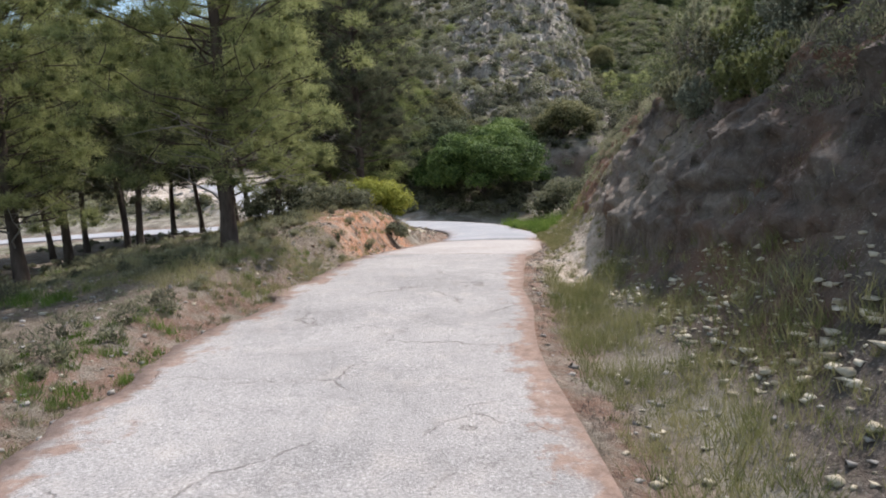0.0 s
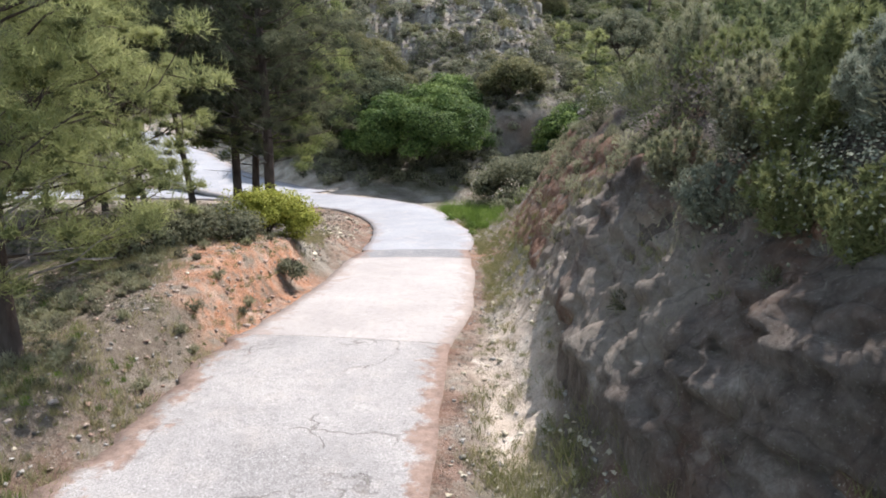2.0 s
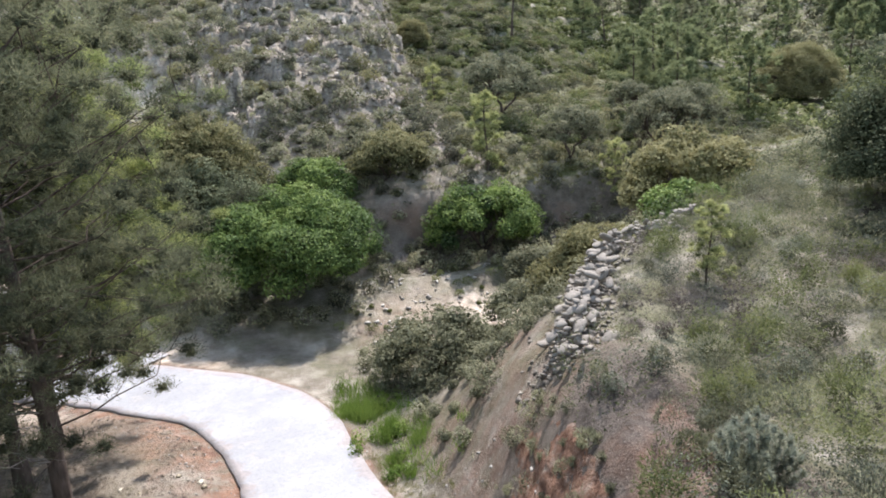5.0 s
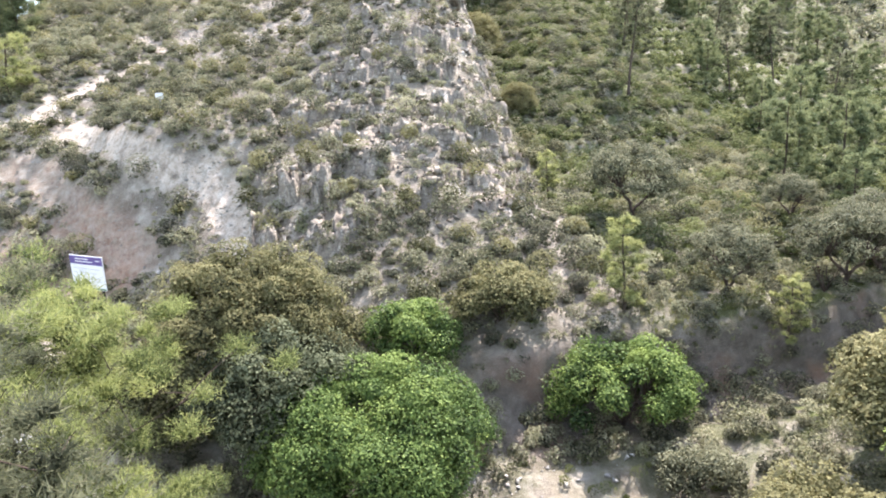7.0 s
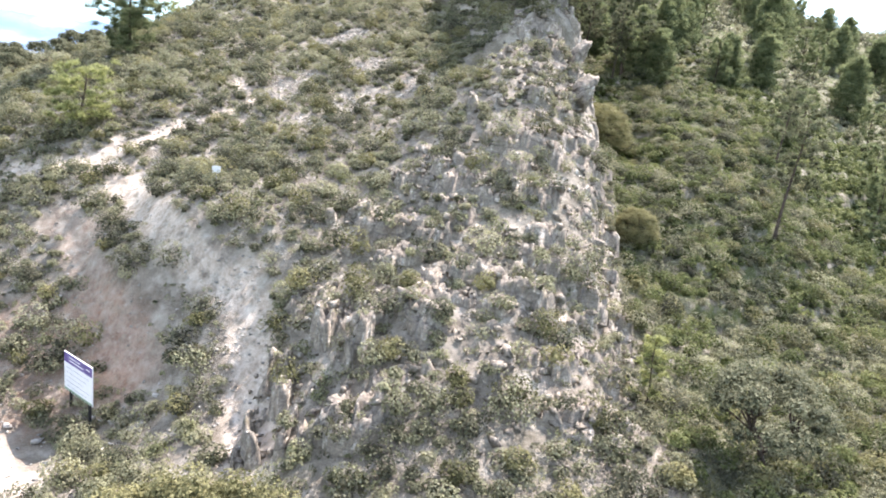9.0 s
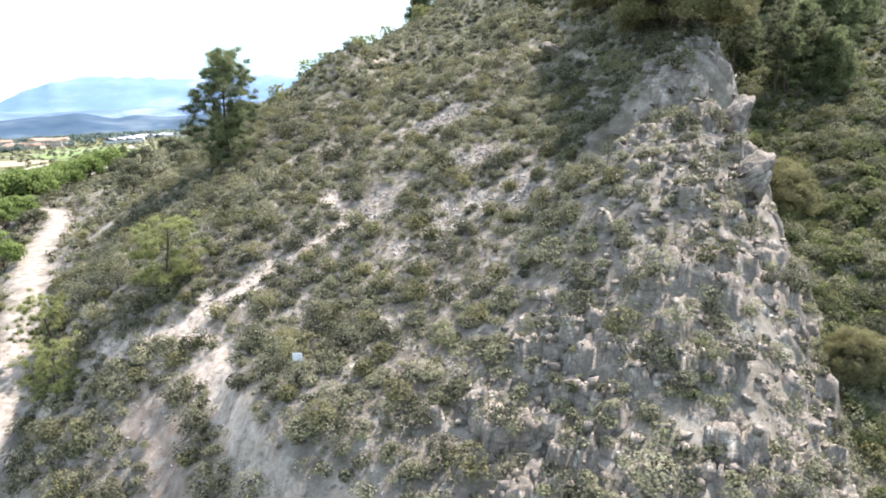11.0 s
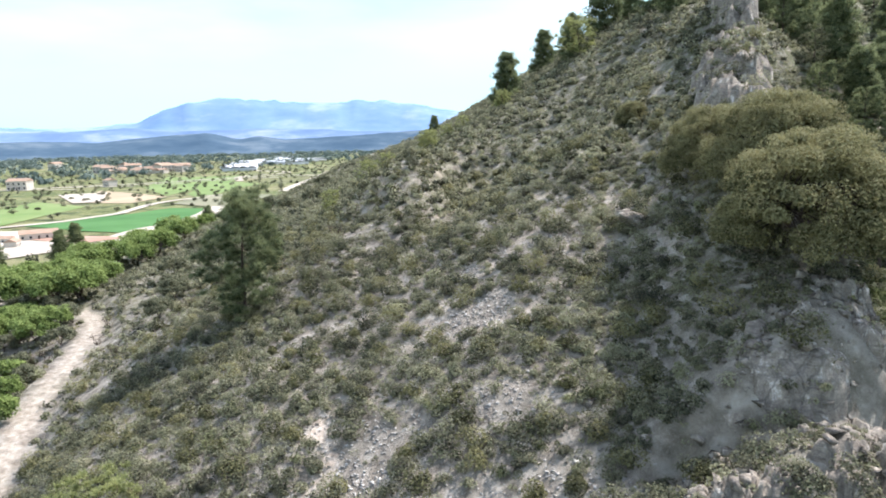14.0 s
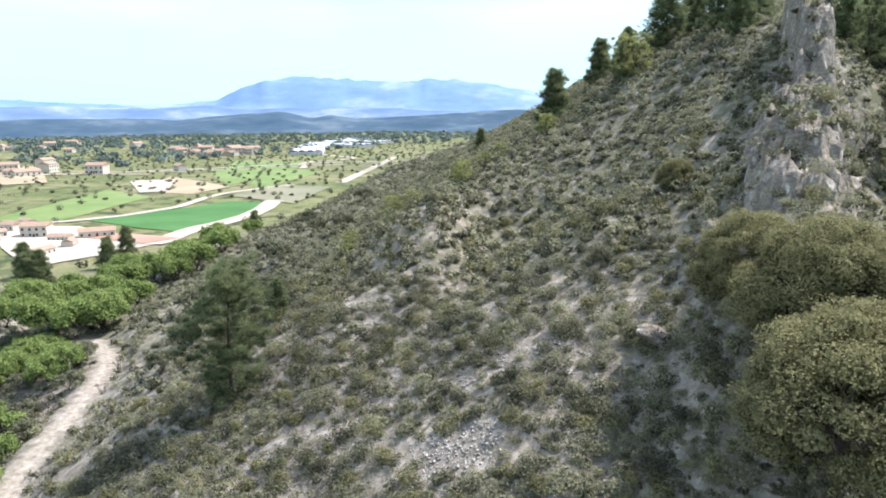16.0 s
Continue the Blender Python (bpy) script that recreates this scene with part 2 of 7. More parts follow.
def base_height(x, y):
    shape = np.shape(x)
    x, y = np.ravel(np.asarray(x, float)), np.ravel(np.asarray(y, float))
    out = np.empty(x.shape)
    cx, cy = np.clip(x, -130, 110) / 50, np.clip(y, -25, 270) / 50
    for k in range(0, len(x), 20000):
        sl = slice(k, k + 20000)
        out[sl] = bend_of(cx[sl], cy[sl], gx, gy) @ weights[:n_guide] + weights[n_guide] + weights[n_guide + 1] * cx[sl] + weights[n_guide + 2] * cy[sl]
    plain = 12.0 + 3.0 * fractal(x / 260, y / 260, 5, 3) - 13.0 * smooth(120, 20, y) * smooth(-1200, -100, x)
    east = smooth(80, 170, x)
    plain = plain * (1 - east) + east * np.clip(30 + 0.16 * (y - 80), 2, 90)
    away = np.maximum(np.maximum(smooth(-95, -150, x), smooth(95, 200, x)), np.maximum(smooth(235, 420, y), smooth(-15, -60, y)))
    return (out * (1 - away) + plain * away).reshape(shape)


def rockiness(x, y):
    """How bare the limestone lies: along the ridge, its toe and its east face."""
    d, k, side = line_distance(x, y, CLIFF)
    left = np.interp(y, [57, 60, 68, 73, 77, 81, 86, 92, 98, 104, 112, 122, 130, 150, 165], [1, -3.3, -3.4, -2.2, 1.0, 4.5, 6.5, 8.0, 9.0, 11.0, 10.5, 8.0, 5.5, 7.0, 8.5])
    west = smooth(-1.6, 1.2, x - left + 2.2 * fractal(x / 3.5, y / 3.5, 31, 3)) * (side < 0)
    east = smooth(3.2, 2.2, d) * (side > 0)
    span = smooth(57, 61, y + 1.5 * fractal(x / 2, y / 2, 33, 2)) * smooth(168, 158, y)
    return np.clip((west + east) * span, 0, 1)


def scarp(x, y, line):
    """Distance below the crest of a bare scarp (negative above it), and how far the scarp has come up along its line."""
    d, k, side = line_distance(x, y, line)
    span = smooth(0, 9, k) * smooth(len(line) - 1, len(line) - 9, k) * (d < 12)
    return d * side + 0.45 * fractal(x / 1.6, y / 1.6, 35, 3), span


def height(x, y):
    x, y = np.asarray(x, float), np.asarray(y, float)
    z = base_height(x, y)
    d_road, k_road, side_road = line_distance(x, y, ROAD_S)
    far_road = smooth(2.2, 5.0, d_road)
    near = smooth(400, 150, np.hypot(x, y - 60))
    z = z + far_road * near * (0.28 * fractal(x / 5, y / 5, 3, 4) + 0.10 * fractal(x / 0.9, y / 0.9, 9, 3))
    z = z + 0.9 * smooth(60, 90, y) * near * fractal(x / 14, y / 14, 12, 3) * far_road
    # the ridge: an edge that drops to the east, and ledges of limestone on its back
    d, k, side = line_distance(x, y, CLIFF)
    run = CLIFF[k, 1]
    drop = (1.2 + 3.2 * smooth(64, 78, run) + 2.5 * smooth(92, 98, run)) * smooth(160, 150, run) * (k > 2)
    s = d * side
    z = z + drop * (0.12 * smooth(-6, -1, s) * smooth(1.0, 0.2, s) - 0.7 * smooth(-0.2, 1.2, s) * smooth(14, 2, s))
    bank = smooth(3.6, 4.4, d_road) * smooth(7.5, 5.5, d_road) * smooth(33, 28, y) * (x > 1)
    z = z + bank * (0.35 * fractal(x / 1.1, y / 1.1, 67, 4) + 0.12 * fractal(x / 0.3, y / 0.3, 68, 2))
    # terraces of the vale to the east
    east = smooth(17, 22, x) * smooth(48, 56, y) * smooth(200, 120, y)
    lev = z / 2.2 + 0.25 * fractal(x / 16, y / 16, 61, 2)
    ter = (np.floor(lev) + smooth(0.5, 0.95, lev - np.floor(lev))) * 2.2
    z = z + east * 0.55 * (ter - lev * 2.2)
    # gullies and paths worn into the slope
    for line, crest, fall in ((PALE_SCARP, 0.2, 0.35), (PINK_SCARP, 0.2, 0.3), (RAVINE_EDGE, 0.3, 1.9), (SLAB_EDGE, 0.7, 1.7)):
        s, span = scarp(x, y, line)
        z = z + span * (crest * smooth(-5, -0.2, s) * (1 - smooth(0, 1.2, s)) - fall * smooth(0, 1.3, s) * smooth(5.5, 1.6, s))
    for line, depth, half in ((WASH, 0.7, 1.3), (TRAIL, 0.25, 1.1), (TRAIL_B, 0.25, 0.9)):
        dg, kg, _ = line_distance(x, y, line)
        z = z - depth * smooth(half * 2.0, half * 0.3, dg)
    dt, kt, _ = line_distance(x, y, TRACK_S)
    z = z * smooth(1.6, 4.0, dt) + TRACK_S[kt, 2] * (1 - smooth(1.6, 4.0, dt))
    # the beds of the branch and the road
    d_branch, k_branch, _ = line_distance(x, y, BRANCH_S)
    z = z * smooth(2.6, 4.2, d_branch) + (BRANCH_S[k_branch, 2] - 0.06) * (1 - smooth(2.6, 4.2, d_branch))
    bed = ROAD_S[k_road, 2] - 0.05
    left = np.interp(y, [0, 5, 10, 17, 21, 25], [0.15, 0.3, 0.42, 0.36, 0.2, 0.0]) * (side_road < 0)
    return np.where(d_road < 6, bed * (1 - smooth(1.75, 2.6, d_road - left)) + z * smooth(1.75, 2.6, d_road - left), z)


# ---- meshes ----
def mesh_of(name, verts, faces, mats, attrs=(), smooth_faces=False, index=None):
    """A mesh from arrays; faces: rows of three or four corners."""
    me = bpy.data.meshes.new(name)
    verts, faces = np.asarray(verts, np.float32), np.asarray(faces, np.int32)
    n = faces.shape[1]
    me.vertices.add(len(verts))
    me.vertices.foreach_set("co", verts.ravel())
    me.loops.add(faces.size)
    me.loops.foreach_set("vertex_index", faces.ravel())
    me.polygons.add(len(faces))
    me.polygons.foreach_set("loop_start", np.arange(0, faces.size, n, dtype=np.int32))
    if smooth_faces:
        me.polygons.foreach_set("use_smooth", np.ones(len(faces), bool))
    for m in (mats if isinstance(mats, (list, tuple)) else [mats]):
        me.materials.append(m)
    if index is not None:
        me.polygons.foreach_set("material_index", np.asarray(index, np.int32))
    me.update(calc_edges=True)
    for key, values in attrs:
        a = me.attributes.new(key, "FLOAT", "POINT")
        a.data.foreach_set("value", np.asarray(values, np.float32).ravel())
    return me


def part(name, me, parent, label=""):
    ob = new(name, me)
    ob.parent = parent
    return tagged(ob, label) if label else ob


def grid_faces(rows, cols):
    i = np.arange((rows - 1) * (cols - 1))
    r, c = i // (cols - 1), i % (cols - 1)
    a = r * cols + c
    return np.stack([a, a + 1, a + cols + 1, a + cols], 1)


def from_bm(name, bm, mat):
    me = bpy.data.meshes.new(name)
    bm.to_mesh(me)
    bm.free()
    for m in (mat if isinstance(mat, (list, tuple)) else [mat]):
        me.materials.append(m)
    return me


def box_bm(bm, x0, x1, y0, y1, z0, z1, bevel=0.0):
    made = bmesh.ops.create_cube(bm, size=1.0, matrix=Matrix.Translation(((x0 + x1) / 2, (y0 + y1) / 2, (z0 + z1) / 2)) @ Matrix.Diagonal((x1 - x0, y1 - y0, z1 - z0, 1)))
    if bevel:
        edges = {e for v in made["verts"] for e in v.link_edges}
        bmesh.ops.bevel(bm, geom=list(edges), offset=bevel, segments=1, affect="EDGES")
    return bm


ico_bm = bmesh.new()
bmesh.ops.create_icosphere(ico_bm, subdivisions=1, radius=1.0)
ICO_V = np.array([v.co[:] for v in ico_bm.verts])
ICO_F = np.array([[v.index for v in f.verts] for f in ico_bm.faces])
ico_bm.free()
ico_bm = bmesh.new()
bmesh.ops.create_icosphere(ico_bm, subdivisions=2, radius=1.0)
ICO2_V = np.array([v.co[:] for v in ico_bm.verts])
ICO2_F = np.array([[v.index for v in f.verts] for f in ico_bm.faces])
ico_bm.free()


def unit(v):
    return v / np.maximum(np.linalg.norm(v, axis=-1, keepdims=True), 1e-9)


def foliage(centres, radii, leaves, leaf, tone, squash=0.8, needle=0.0, down=0.25, core=0.6, seed=1, lobes=5):
    """Clumps of small leaves. needle: length against width of a leaf, drawn outwards. Gives vertices, triangles and the tone of each vertex."""
    r = np.random.default_rng(seed)
    centres, radii, tone = np.asarray(centres, float), np.asarray(radii, float), np.asarray(tone, float)
    n = len(centres)
    way = unit(r.normal(size=(n, leaves, 3)))
    way[..., 2] = np.where(way[..., 2] < -down, -way[..., 2], way[..., 2])
    way = unit(way)
    bump = unit(r.normal(size=(n, lobes, 3)) + np.array([0, 0, 0.3]))
    near = np.max(np.einsum("nki,nli->nkl", way, bump), axis=2)
    reach = (0.62 + 0.42 * smooth(0.3, 1.0, near)) * (0.82 + 0.24 * r.random((n, leaves)))
    scale = np.array([1, 1, squash])
    at = centres[:, None] + way * (reach * radii[:, None])[..., None] * scale
    size = leaf * (0.7 + 0.6 * r.random((n, leaves)))[..., None]
    if needle > 6:
        at = centres[:, None] + way * (reach * (0.25 + 0.85 * r.random((n, leaves)) ** 0.7) * radii[:, None])[..., None] * scale
    if needle:
        out = unit(way + 0.55 * r.normal(size=way.shape) + np.array([0, 0, 0.25]))
        across = unit(np.cross(out, r.normal(size=way.shape)))
        a = at - out * size * needle * 0.5 + across * size * 0.5
        b = at - out * size * needle * 0.5 - across * size * 0.5
        c = at + out * size * needle * 0.5
    else:
        out = unit(way + 0.6 * r.normal(size=way.shape) + np.array([0, 0, 0.35]))
        u = unit(np.cross(out, r.normal(size=way.shape)))
        w = np.cross(out, u)
        a, b, c = at + u * size, at - 0.55 * u * size + 0.75 * w * size, at - 0.55 * u * size - 0.75 * w * size
    verts = np.stack([a, b, c], 2).reshape(-1, 3)
    faces = np.arange(len(verts)).reshape(-1, 3)
    tones = np.repeat(tone, leaves * 3) + np.repeat(0.16 * r.normal(size=n * leaves), 3)
    # inner leaves are toned darker: shade inside the clump, put into their colour
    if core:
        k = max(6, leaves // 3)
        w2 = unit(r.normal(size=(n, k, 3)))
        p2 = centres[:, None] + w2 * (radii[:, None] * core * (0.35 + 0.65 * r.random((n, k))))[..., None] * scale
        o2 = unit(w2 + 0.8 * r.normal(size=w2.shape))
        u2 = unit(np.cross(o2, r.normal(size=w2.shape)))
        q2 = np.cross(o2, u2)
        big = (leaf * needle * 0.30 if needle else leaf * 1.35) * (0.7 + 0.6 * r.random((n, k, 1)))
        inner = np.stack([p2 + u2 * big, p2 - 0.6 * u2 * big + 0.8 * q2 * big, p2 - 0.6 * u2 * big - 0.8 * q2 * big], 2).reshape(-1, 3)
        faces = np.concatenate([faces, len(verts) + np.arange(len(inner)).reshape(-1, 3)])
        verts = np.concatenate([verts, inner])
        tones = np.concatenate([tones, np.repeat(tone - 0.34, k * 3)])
    return verts, faces, tones


def tubes(paths, sides=6):
    """Tapered tubes; each path: rows of x, y, z, radius."""
    verts, faces, count = [], [], 0
    ang = np.arange(sides) / sides * 2 * np.pi
    for p in paths:
        p = np.asarray(p, float)
        t = unit(np.gradient(p[:, :3], axis=0))
        ref = np.where(np.abs(t[:, 2:3]) > 0.9, np.array([[1.0, 0, 0]]), np.array([[0, 0, 1.0]]))
        u = unit(np.cross(t, ref))
        w = np.cross(t, u)
        ring = p[:, None, :3] + p[:, None, 3:4] * (np.cos(ang)[None, :, None] * u[:, None] + np.sin(ang)[None, :, None] * w[:, None])
        verts.append(ring.reshape(-1, 3))
        for k in range(len(p) - 1):
            a = count + k * sides + np.arange(sides)
            b = count + k * sides + (np.arange(sides) + 1) % sides
            faces.append(np.stack([a, b, b + sides, a + sides], 1))
        count += len(p) * sides
    return np.concatenate(verts), np.concatenate(faces)


# ---- materials ----
class Nodes:
    """A short way to write node materials."""

    def __init__(self, name):
        self.mat = bpy.data.materials.new(name)
        self.mat.use_nodes = True
        self.tree = self.mat.node_tree
        self.tree.nodes.clear()
        self.out = self.tree.nodes.new("ShaderNodeOutputMaterial")
        self.pos = self.node("ShaderNodeNewGeometry").outputs["Position"]

    def node(self, kind):
        return self.tree.nodes.new(kind)

    def put(self, socket, value):
        if isinstance(value, bpy.types.NodeSocket):
            self.tree.links.new(value, socket)
        elif isinstance(value, (tuple, list)) and len(value) == 3 and socket.type == "RGBA":
            socket.default_value = (*value, 1)
        else:
            socket.default_value = value

    def noise(self, scale, detail=4.0, rough=0.55, vector=None, stretch=None):
        n = self.node("ShaderNodeTexNoise")
        v = vector or self.pos
        if stretch:
            m = self.node("ShaderNodeMapping")
            m.inputs["Scale"].default_value = stretch
            self.put(m.inputs["Vector"], v)
            v = m.outputs["Vector"]
        self.put(n.inputs["Vector"], v)
        n.inputs["Scale"].default_value, n.inputs["Detail"].default_value, n.inputs["Roughness"].default_value = scale, detail, rough
        return n.outputs["Fac"]

    def voronoi(self, scale, feature="F1", vector=None):
        n = self.node("ShaderNodeTexVoronoi")
        n.feature = feature
        n.inputs["Scale"].default_value = scale
        self.put(n.inputs["Vector"], vector or self.pos)
        return n.outputs["Distance"]

    def attr(self, key):
        n = self.node("ShaderNodeAttribute")
        n.attribute_name = key
        return n.outputs["Fac"]

    def ramp(self, fac, stops):
        n = self.node("ShaderNodeValToRGB")
        e = n.color_ramp.elements
        while len(e) < len(stops):
            e.new(0.5)
        for k, (p, c) in enumerate(stops):
            e[k].position = p
            e[k].color = (*c, 1) if isinstance(c, (tuple, list)) else (c, c, c, 1)
        self.put(n.inputs["Fac"], fac)
        return n.outputs["Color"]

    def mix(self, fac, a, b, blend="MIX"):
        n = self.node("ShaderNodeMixRGB")
        n.blend_type = blend
        self.put(n.inputs[0], fac), self.put(n.inputs[1], a), self.put(n.inputs[2], b)
        return n.outputs[0]

    def maths(self, op, a, b=0.0):
        n = self.node("ShaderNodeMath")
        n.operation, n.use_clamp = op, op in ("MULTIPLY", "ADD", "SUBTRACT")
        self.put(n.inputs[0], a), self.put(n.inputs[1], b)
        return n.outputs[0]

    def bump(self, heights, strength=0.5, distance=0.05):
        n = self.node("ShaderNodeBump")
        n.inputs["Strength"].default_value, n.inputs["Distance"].default_value = strength, distance
        self.put(n.inputs["Height"], heights)
        return n.outputs["Normal"]

    def surface(self, colour, rough=0.9, normal=None, metal=0.0, spec=0.3, through_light=0.0):
        b = self.node("ShaderNodeBsdfPrincipled")
        self.put(b.inputs["Base Color"], colour), self.put(b.inputs["Roughness"], rough)
        b.inputs["Metallic"].default_value, b.inputs["Specular IOR Level"].default_value = metal, spec
        if normal is not None:
            self.put(b.inputs["Normal"], normal)
        end = b.outputs[0]
        if through_light:
            t = self.node("ShaderNodeBsdfTranslucent")
            self.put(t.inputs["Color"], colour)
            m = self.node("ShaderNodeMixShader")
            m.inputs[0].default_value = through_light
            self.tree.links.new(end, m.inputs[1]), self.tree.links.new(t.outputs[0], m.inputs[2])
            end = m.outputs[0]
        self.tree.links.new(end, self.out.inputs["Surface"])
        return self.mat


def leaf_material(name, dark, mid, light, through_light=0.25, rough=0.75, spec=0.10, dry=0.0):
    m = Nodes(name)
    isl = m.node("ShaderNodeNewGeometry").outputs["Random Per Island"]
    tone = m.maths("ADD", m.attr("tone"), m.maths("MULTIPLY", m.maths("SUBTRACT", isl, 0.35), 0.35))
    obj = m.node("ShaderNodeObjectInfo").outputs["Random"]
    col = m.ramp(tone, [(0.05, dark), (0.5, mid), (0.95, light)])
    col = m.mix(m.maths("MULTIPLY", obj, 0.25), col, mid)
    if dry:
        col = m.mix(m.ramp(m.noise(0.9, 4, 0.7), [(0.46, 0), (0.66, dry)]), col, m.ramp(tone, [(0.1, (0.075, 0.062, 0.050)), (0.9, (0.29, 0.25, 0.205))]))
        col = m.mix(m.ramp(m.noise(0.55, 3, 0.6), [(0.58, 0), (0.72, 0.55)]), col, m.ramp(tone, [(0.1, (0.05, 0.07, 0.02)), (0.9, (0.24, 0.27, 0.08))]))
    return m.surface(col, rough, spec=spec, through_light=through_light)


def bark_material(name, a, b):
    m = Nodes(name)
    n = m.noise(7, 5, 0.6, stretch=(1, 1, 0.25))
    col = m.ramp(n, [(0.3, a), (0.7, b)])
    return m.surface(col, 0.95, m.bump(m.noise(14, 5, 0.7, stretch=(1, 1, 0.2)), 0.9, 0.04), spec=0.1)


def plain_material(name, a, b, scale=3.0, rough=0.8, spec=0.3, metal=0.0):
    m = Nodes(name)
    return m.surface(m.ramp(m.noise(scale, 5), [(0.3, a), (0.7, b)]), rough, m.bump(m.noise(scale * 8, 3), 0.15, 0.01), metal, spec)


def ground_material():
    m = Nodes("ground")
    big, mid, fine = m.noise(0.12, 4), m.noise(0.9, 5, 0.6), m.noise(7, 6, 0.65)
    soil = m.ramp(mid, [(0.3, (0.13, 0.112, 0.088)), (0.5, (0.24, 0.212, 0.172)), (0.70, (0.44, 0.405, 0.345))])
    soil = m.mix(m.maths("MULTIPLY", m.ramp(fine, [(0.5, 0), (0.72, 1)]), 0.4), soil, (0.42, 0.38, 0.31))
    grass = m.ramp(m.noise(2.5, 5, 0.6), [(0.3, (0.05, 0.065, 0.018)), (0.55, (0.085, 0.103, 0.030)), (0.8, (0.135, 0.145, 0.052))])
    grassy = m.maths("MULTIPLY", m.attr("grass"), m.ramp(m.noise(0.7, 5, 0.65), [(0.38, 0.15), (0.55, 1)]))
    col = m.mix(grassy, soil, grass)
    red = m.ramp(m.noise(1.6, 6, 0.65), [(0.3, (0.12, 0.072, 0.052)), (0.52, (0.23, 0.138, 0.10)), (0.74, (0.38, 0.275, 0.215))])
    col = m.mix(m.maths("MULTIPLY", m.attr("red"), m.ramp(m.noise(1.7, 7, 0.75), [(0.40, 0.1), (0.56, 1)])), col, red)
    orange = m.ramp(m.noise(2.2, 6, 0.7), [(0.3, (0.20, 0.12, 0.08)), (0.5, (0.46, 0.23, 0.13)), (0.7, (0.56, 0.43, 0.33))])
    col = m.mix(m.maths("MULTIPLY", m.attr("orange"), m.ramp(m.noise(1.9, 6, 0.75), [(0.40, 0.1), (0.54, 1)])), col, orange)
    pale = m.ramp(m.noise(1.8, 6, 0.65), [(0.3, (0.41, 0.325, 0.245)), (0.5, (0.59, 0.50, 0.405)), (0.72, (0.77, 0.695, 0.595))])
    col = m.mix(m.maths("MULTIPLY", m.attr("pale"), m.ramp(m.noise(1.4, 6, 0.75), [(0.36, 0.15), (0.50, 1)])), col, pale)
    needles = m.ramp(m.noise(5, 6, 0.7), [(0.3, (0.085, 0.062, 0.046)), (0.52, (0.17, 0.135, 0.10)), (0.76, (0.31, 0.265, 0.21))])
    col = m.mix(m.attr("litter"), col, needles)
    crust = m.ramp(m.noise(1.5, 7, 0.7), [(0.3, (0.060, 0.050, 0.042)), (0.52, (0.14, 0.118, 0.10)), (0.75, (0.28, 0.245, 0.21))])
    crust = m.mix(m.ramp(m.noise(0.45, 5, 0.6), [(0.5, 0), (0.66, 0.8)]), crust, (0.20, 0.105, 0.065))
    col = m.mix(m.maths("MULTIPLY", m.attr("crust"), m.ramp(m.noise(1.2, 5, 0.7), [(0.25, 0.4), (0.42, 1)])), col, crust)
    field = m.ramp(m.noise(0.02, 5, 0.6), [(0.3, (0.10, 0.13, 0.045)), (0.5, (0.17, 0.18, 0.075)), (0.7, (0.27, 0.235, 0.14))])
    field = m.mix(m.ramp(m.noise(0.09, 4, 0.6), [(0.5, 0), (0.62, 1)]), field, (0.055, 0.075, 0.03))
    col = m.mix(m.attr("vale"), col, field)
    stone, stone_h = limestone(m)
    col = m.mix(m.ramp(m.maths("ADD", m.attr("rock"), m.maths("MULTIPLY", m.maths("SUBTRACT", fine, 0.5), 0.6)), [(0.35, 0), (0.5, 1)]), col, stone)
    speck = m.noise(38, 4, 0.75)
    col = m.mix(m.maths("MULTIPLY", m.ramp(speck, [(0.56, 0), (0.66, 1)]), 0.45), col, (0.50, 0.46, 0.40))
    col = m.mix(m.maths("MULTIPLY", m.ramp(speck, [(0.34, 1), (0.44, 0)]), 0.55), col, (0.06, 0.05, 0.04))
    h = m.maths("ADD", m.maths("MULTIPLY", fine, 0.5), m.maths("MULTIPLY", m.noise(26, 5, 0.7), 0.35))
    h = m.mix(m.attr("rock"), h, stone_h)
    return m.surface(col, 0.95, m.bump(h, 0.9, 0.2), spec=0.1)


def cracked(m, scale, stretch):
    """Cells with dark joints between them: distance to the joint, warped."""
    warp, off, mp = m.node("ShaderNodeVectorMath"), m.node("ShaderNodeTexNoise"), m.node("ShaderNodeMapping")
    warp.operation = "MULTIPLY_ADD"
    off.inputs["Scale"].default_value, off.inputs["Detail"].default_value = 0.9, 5.0
    m.put(off.inputs["Vector"], m.pos)
    m.put(warp.inputs[0], off.outputs["Color"])
    warp.inputs[1].default_value = (0.9, 0.9, 0.9)
    m.put(warp.inputs[2], m.pos)
    mp.inputs["Scale"].default_value = stretch
    m.put(mp.inputs["Vector"], warp.outputs[0])
    return m.voronoi(scale, "DISTANCE_TO_EDGE", mp.outputs["Vector"])


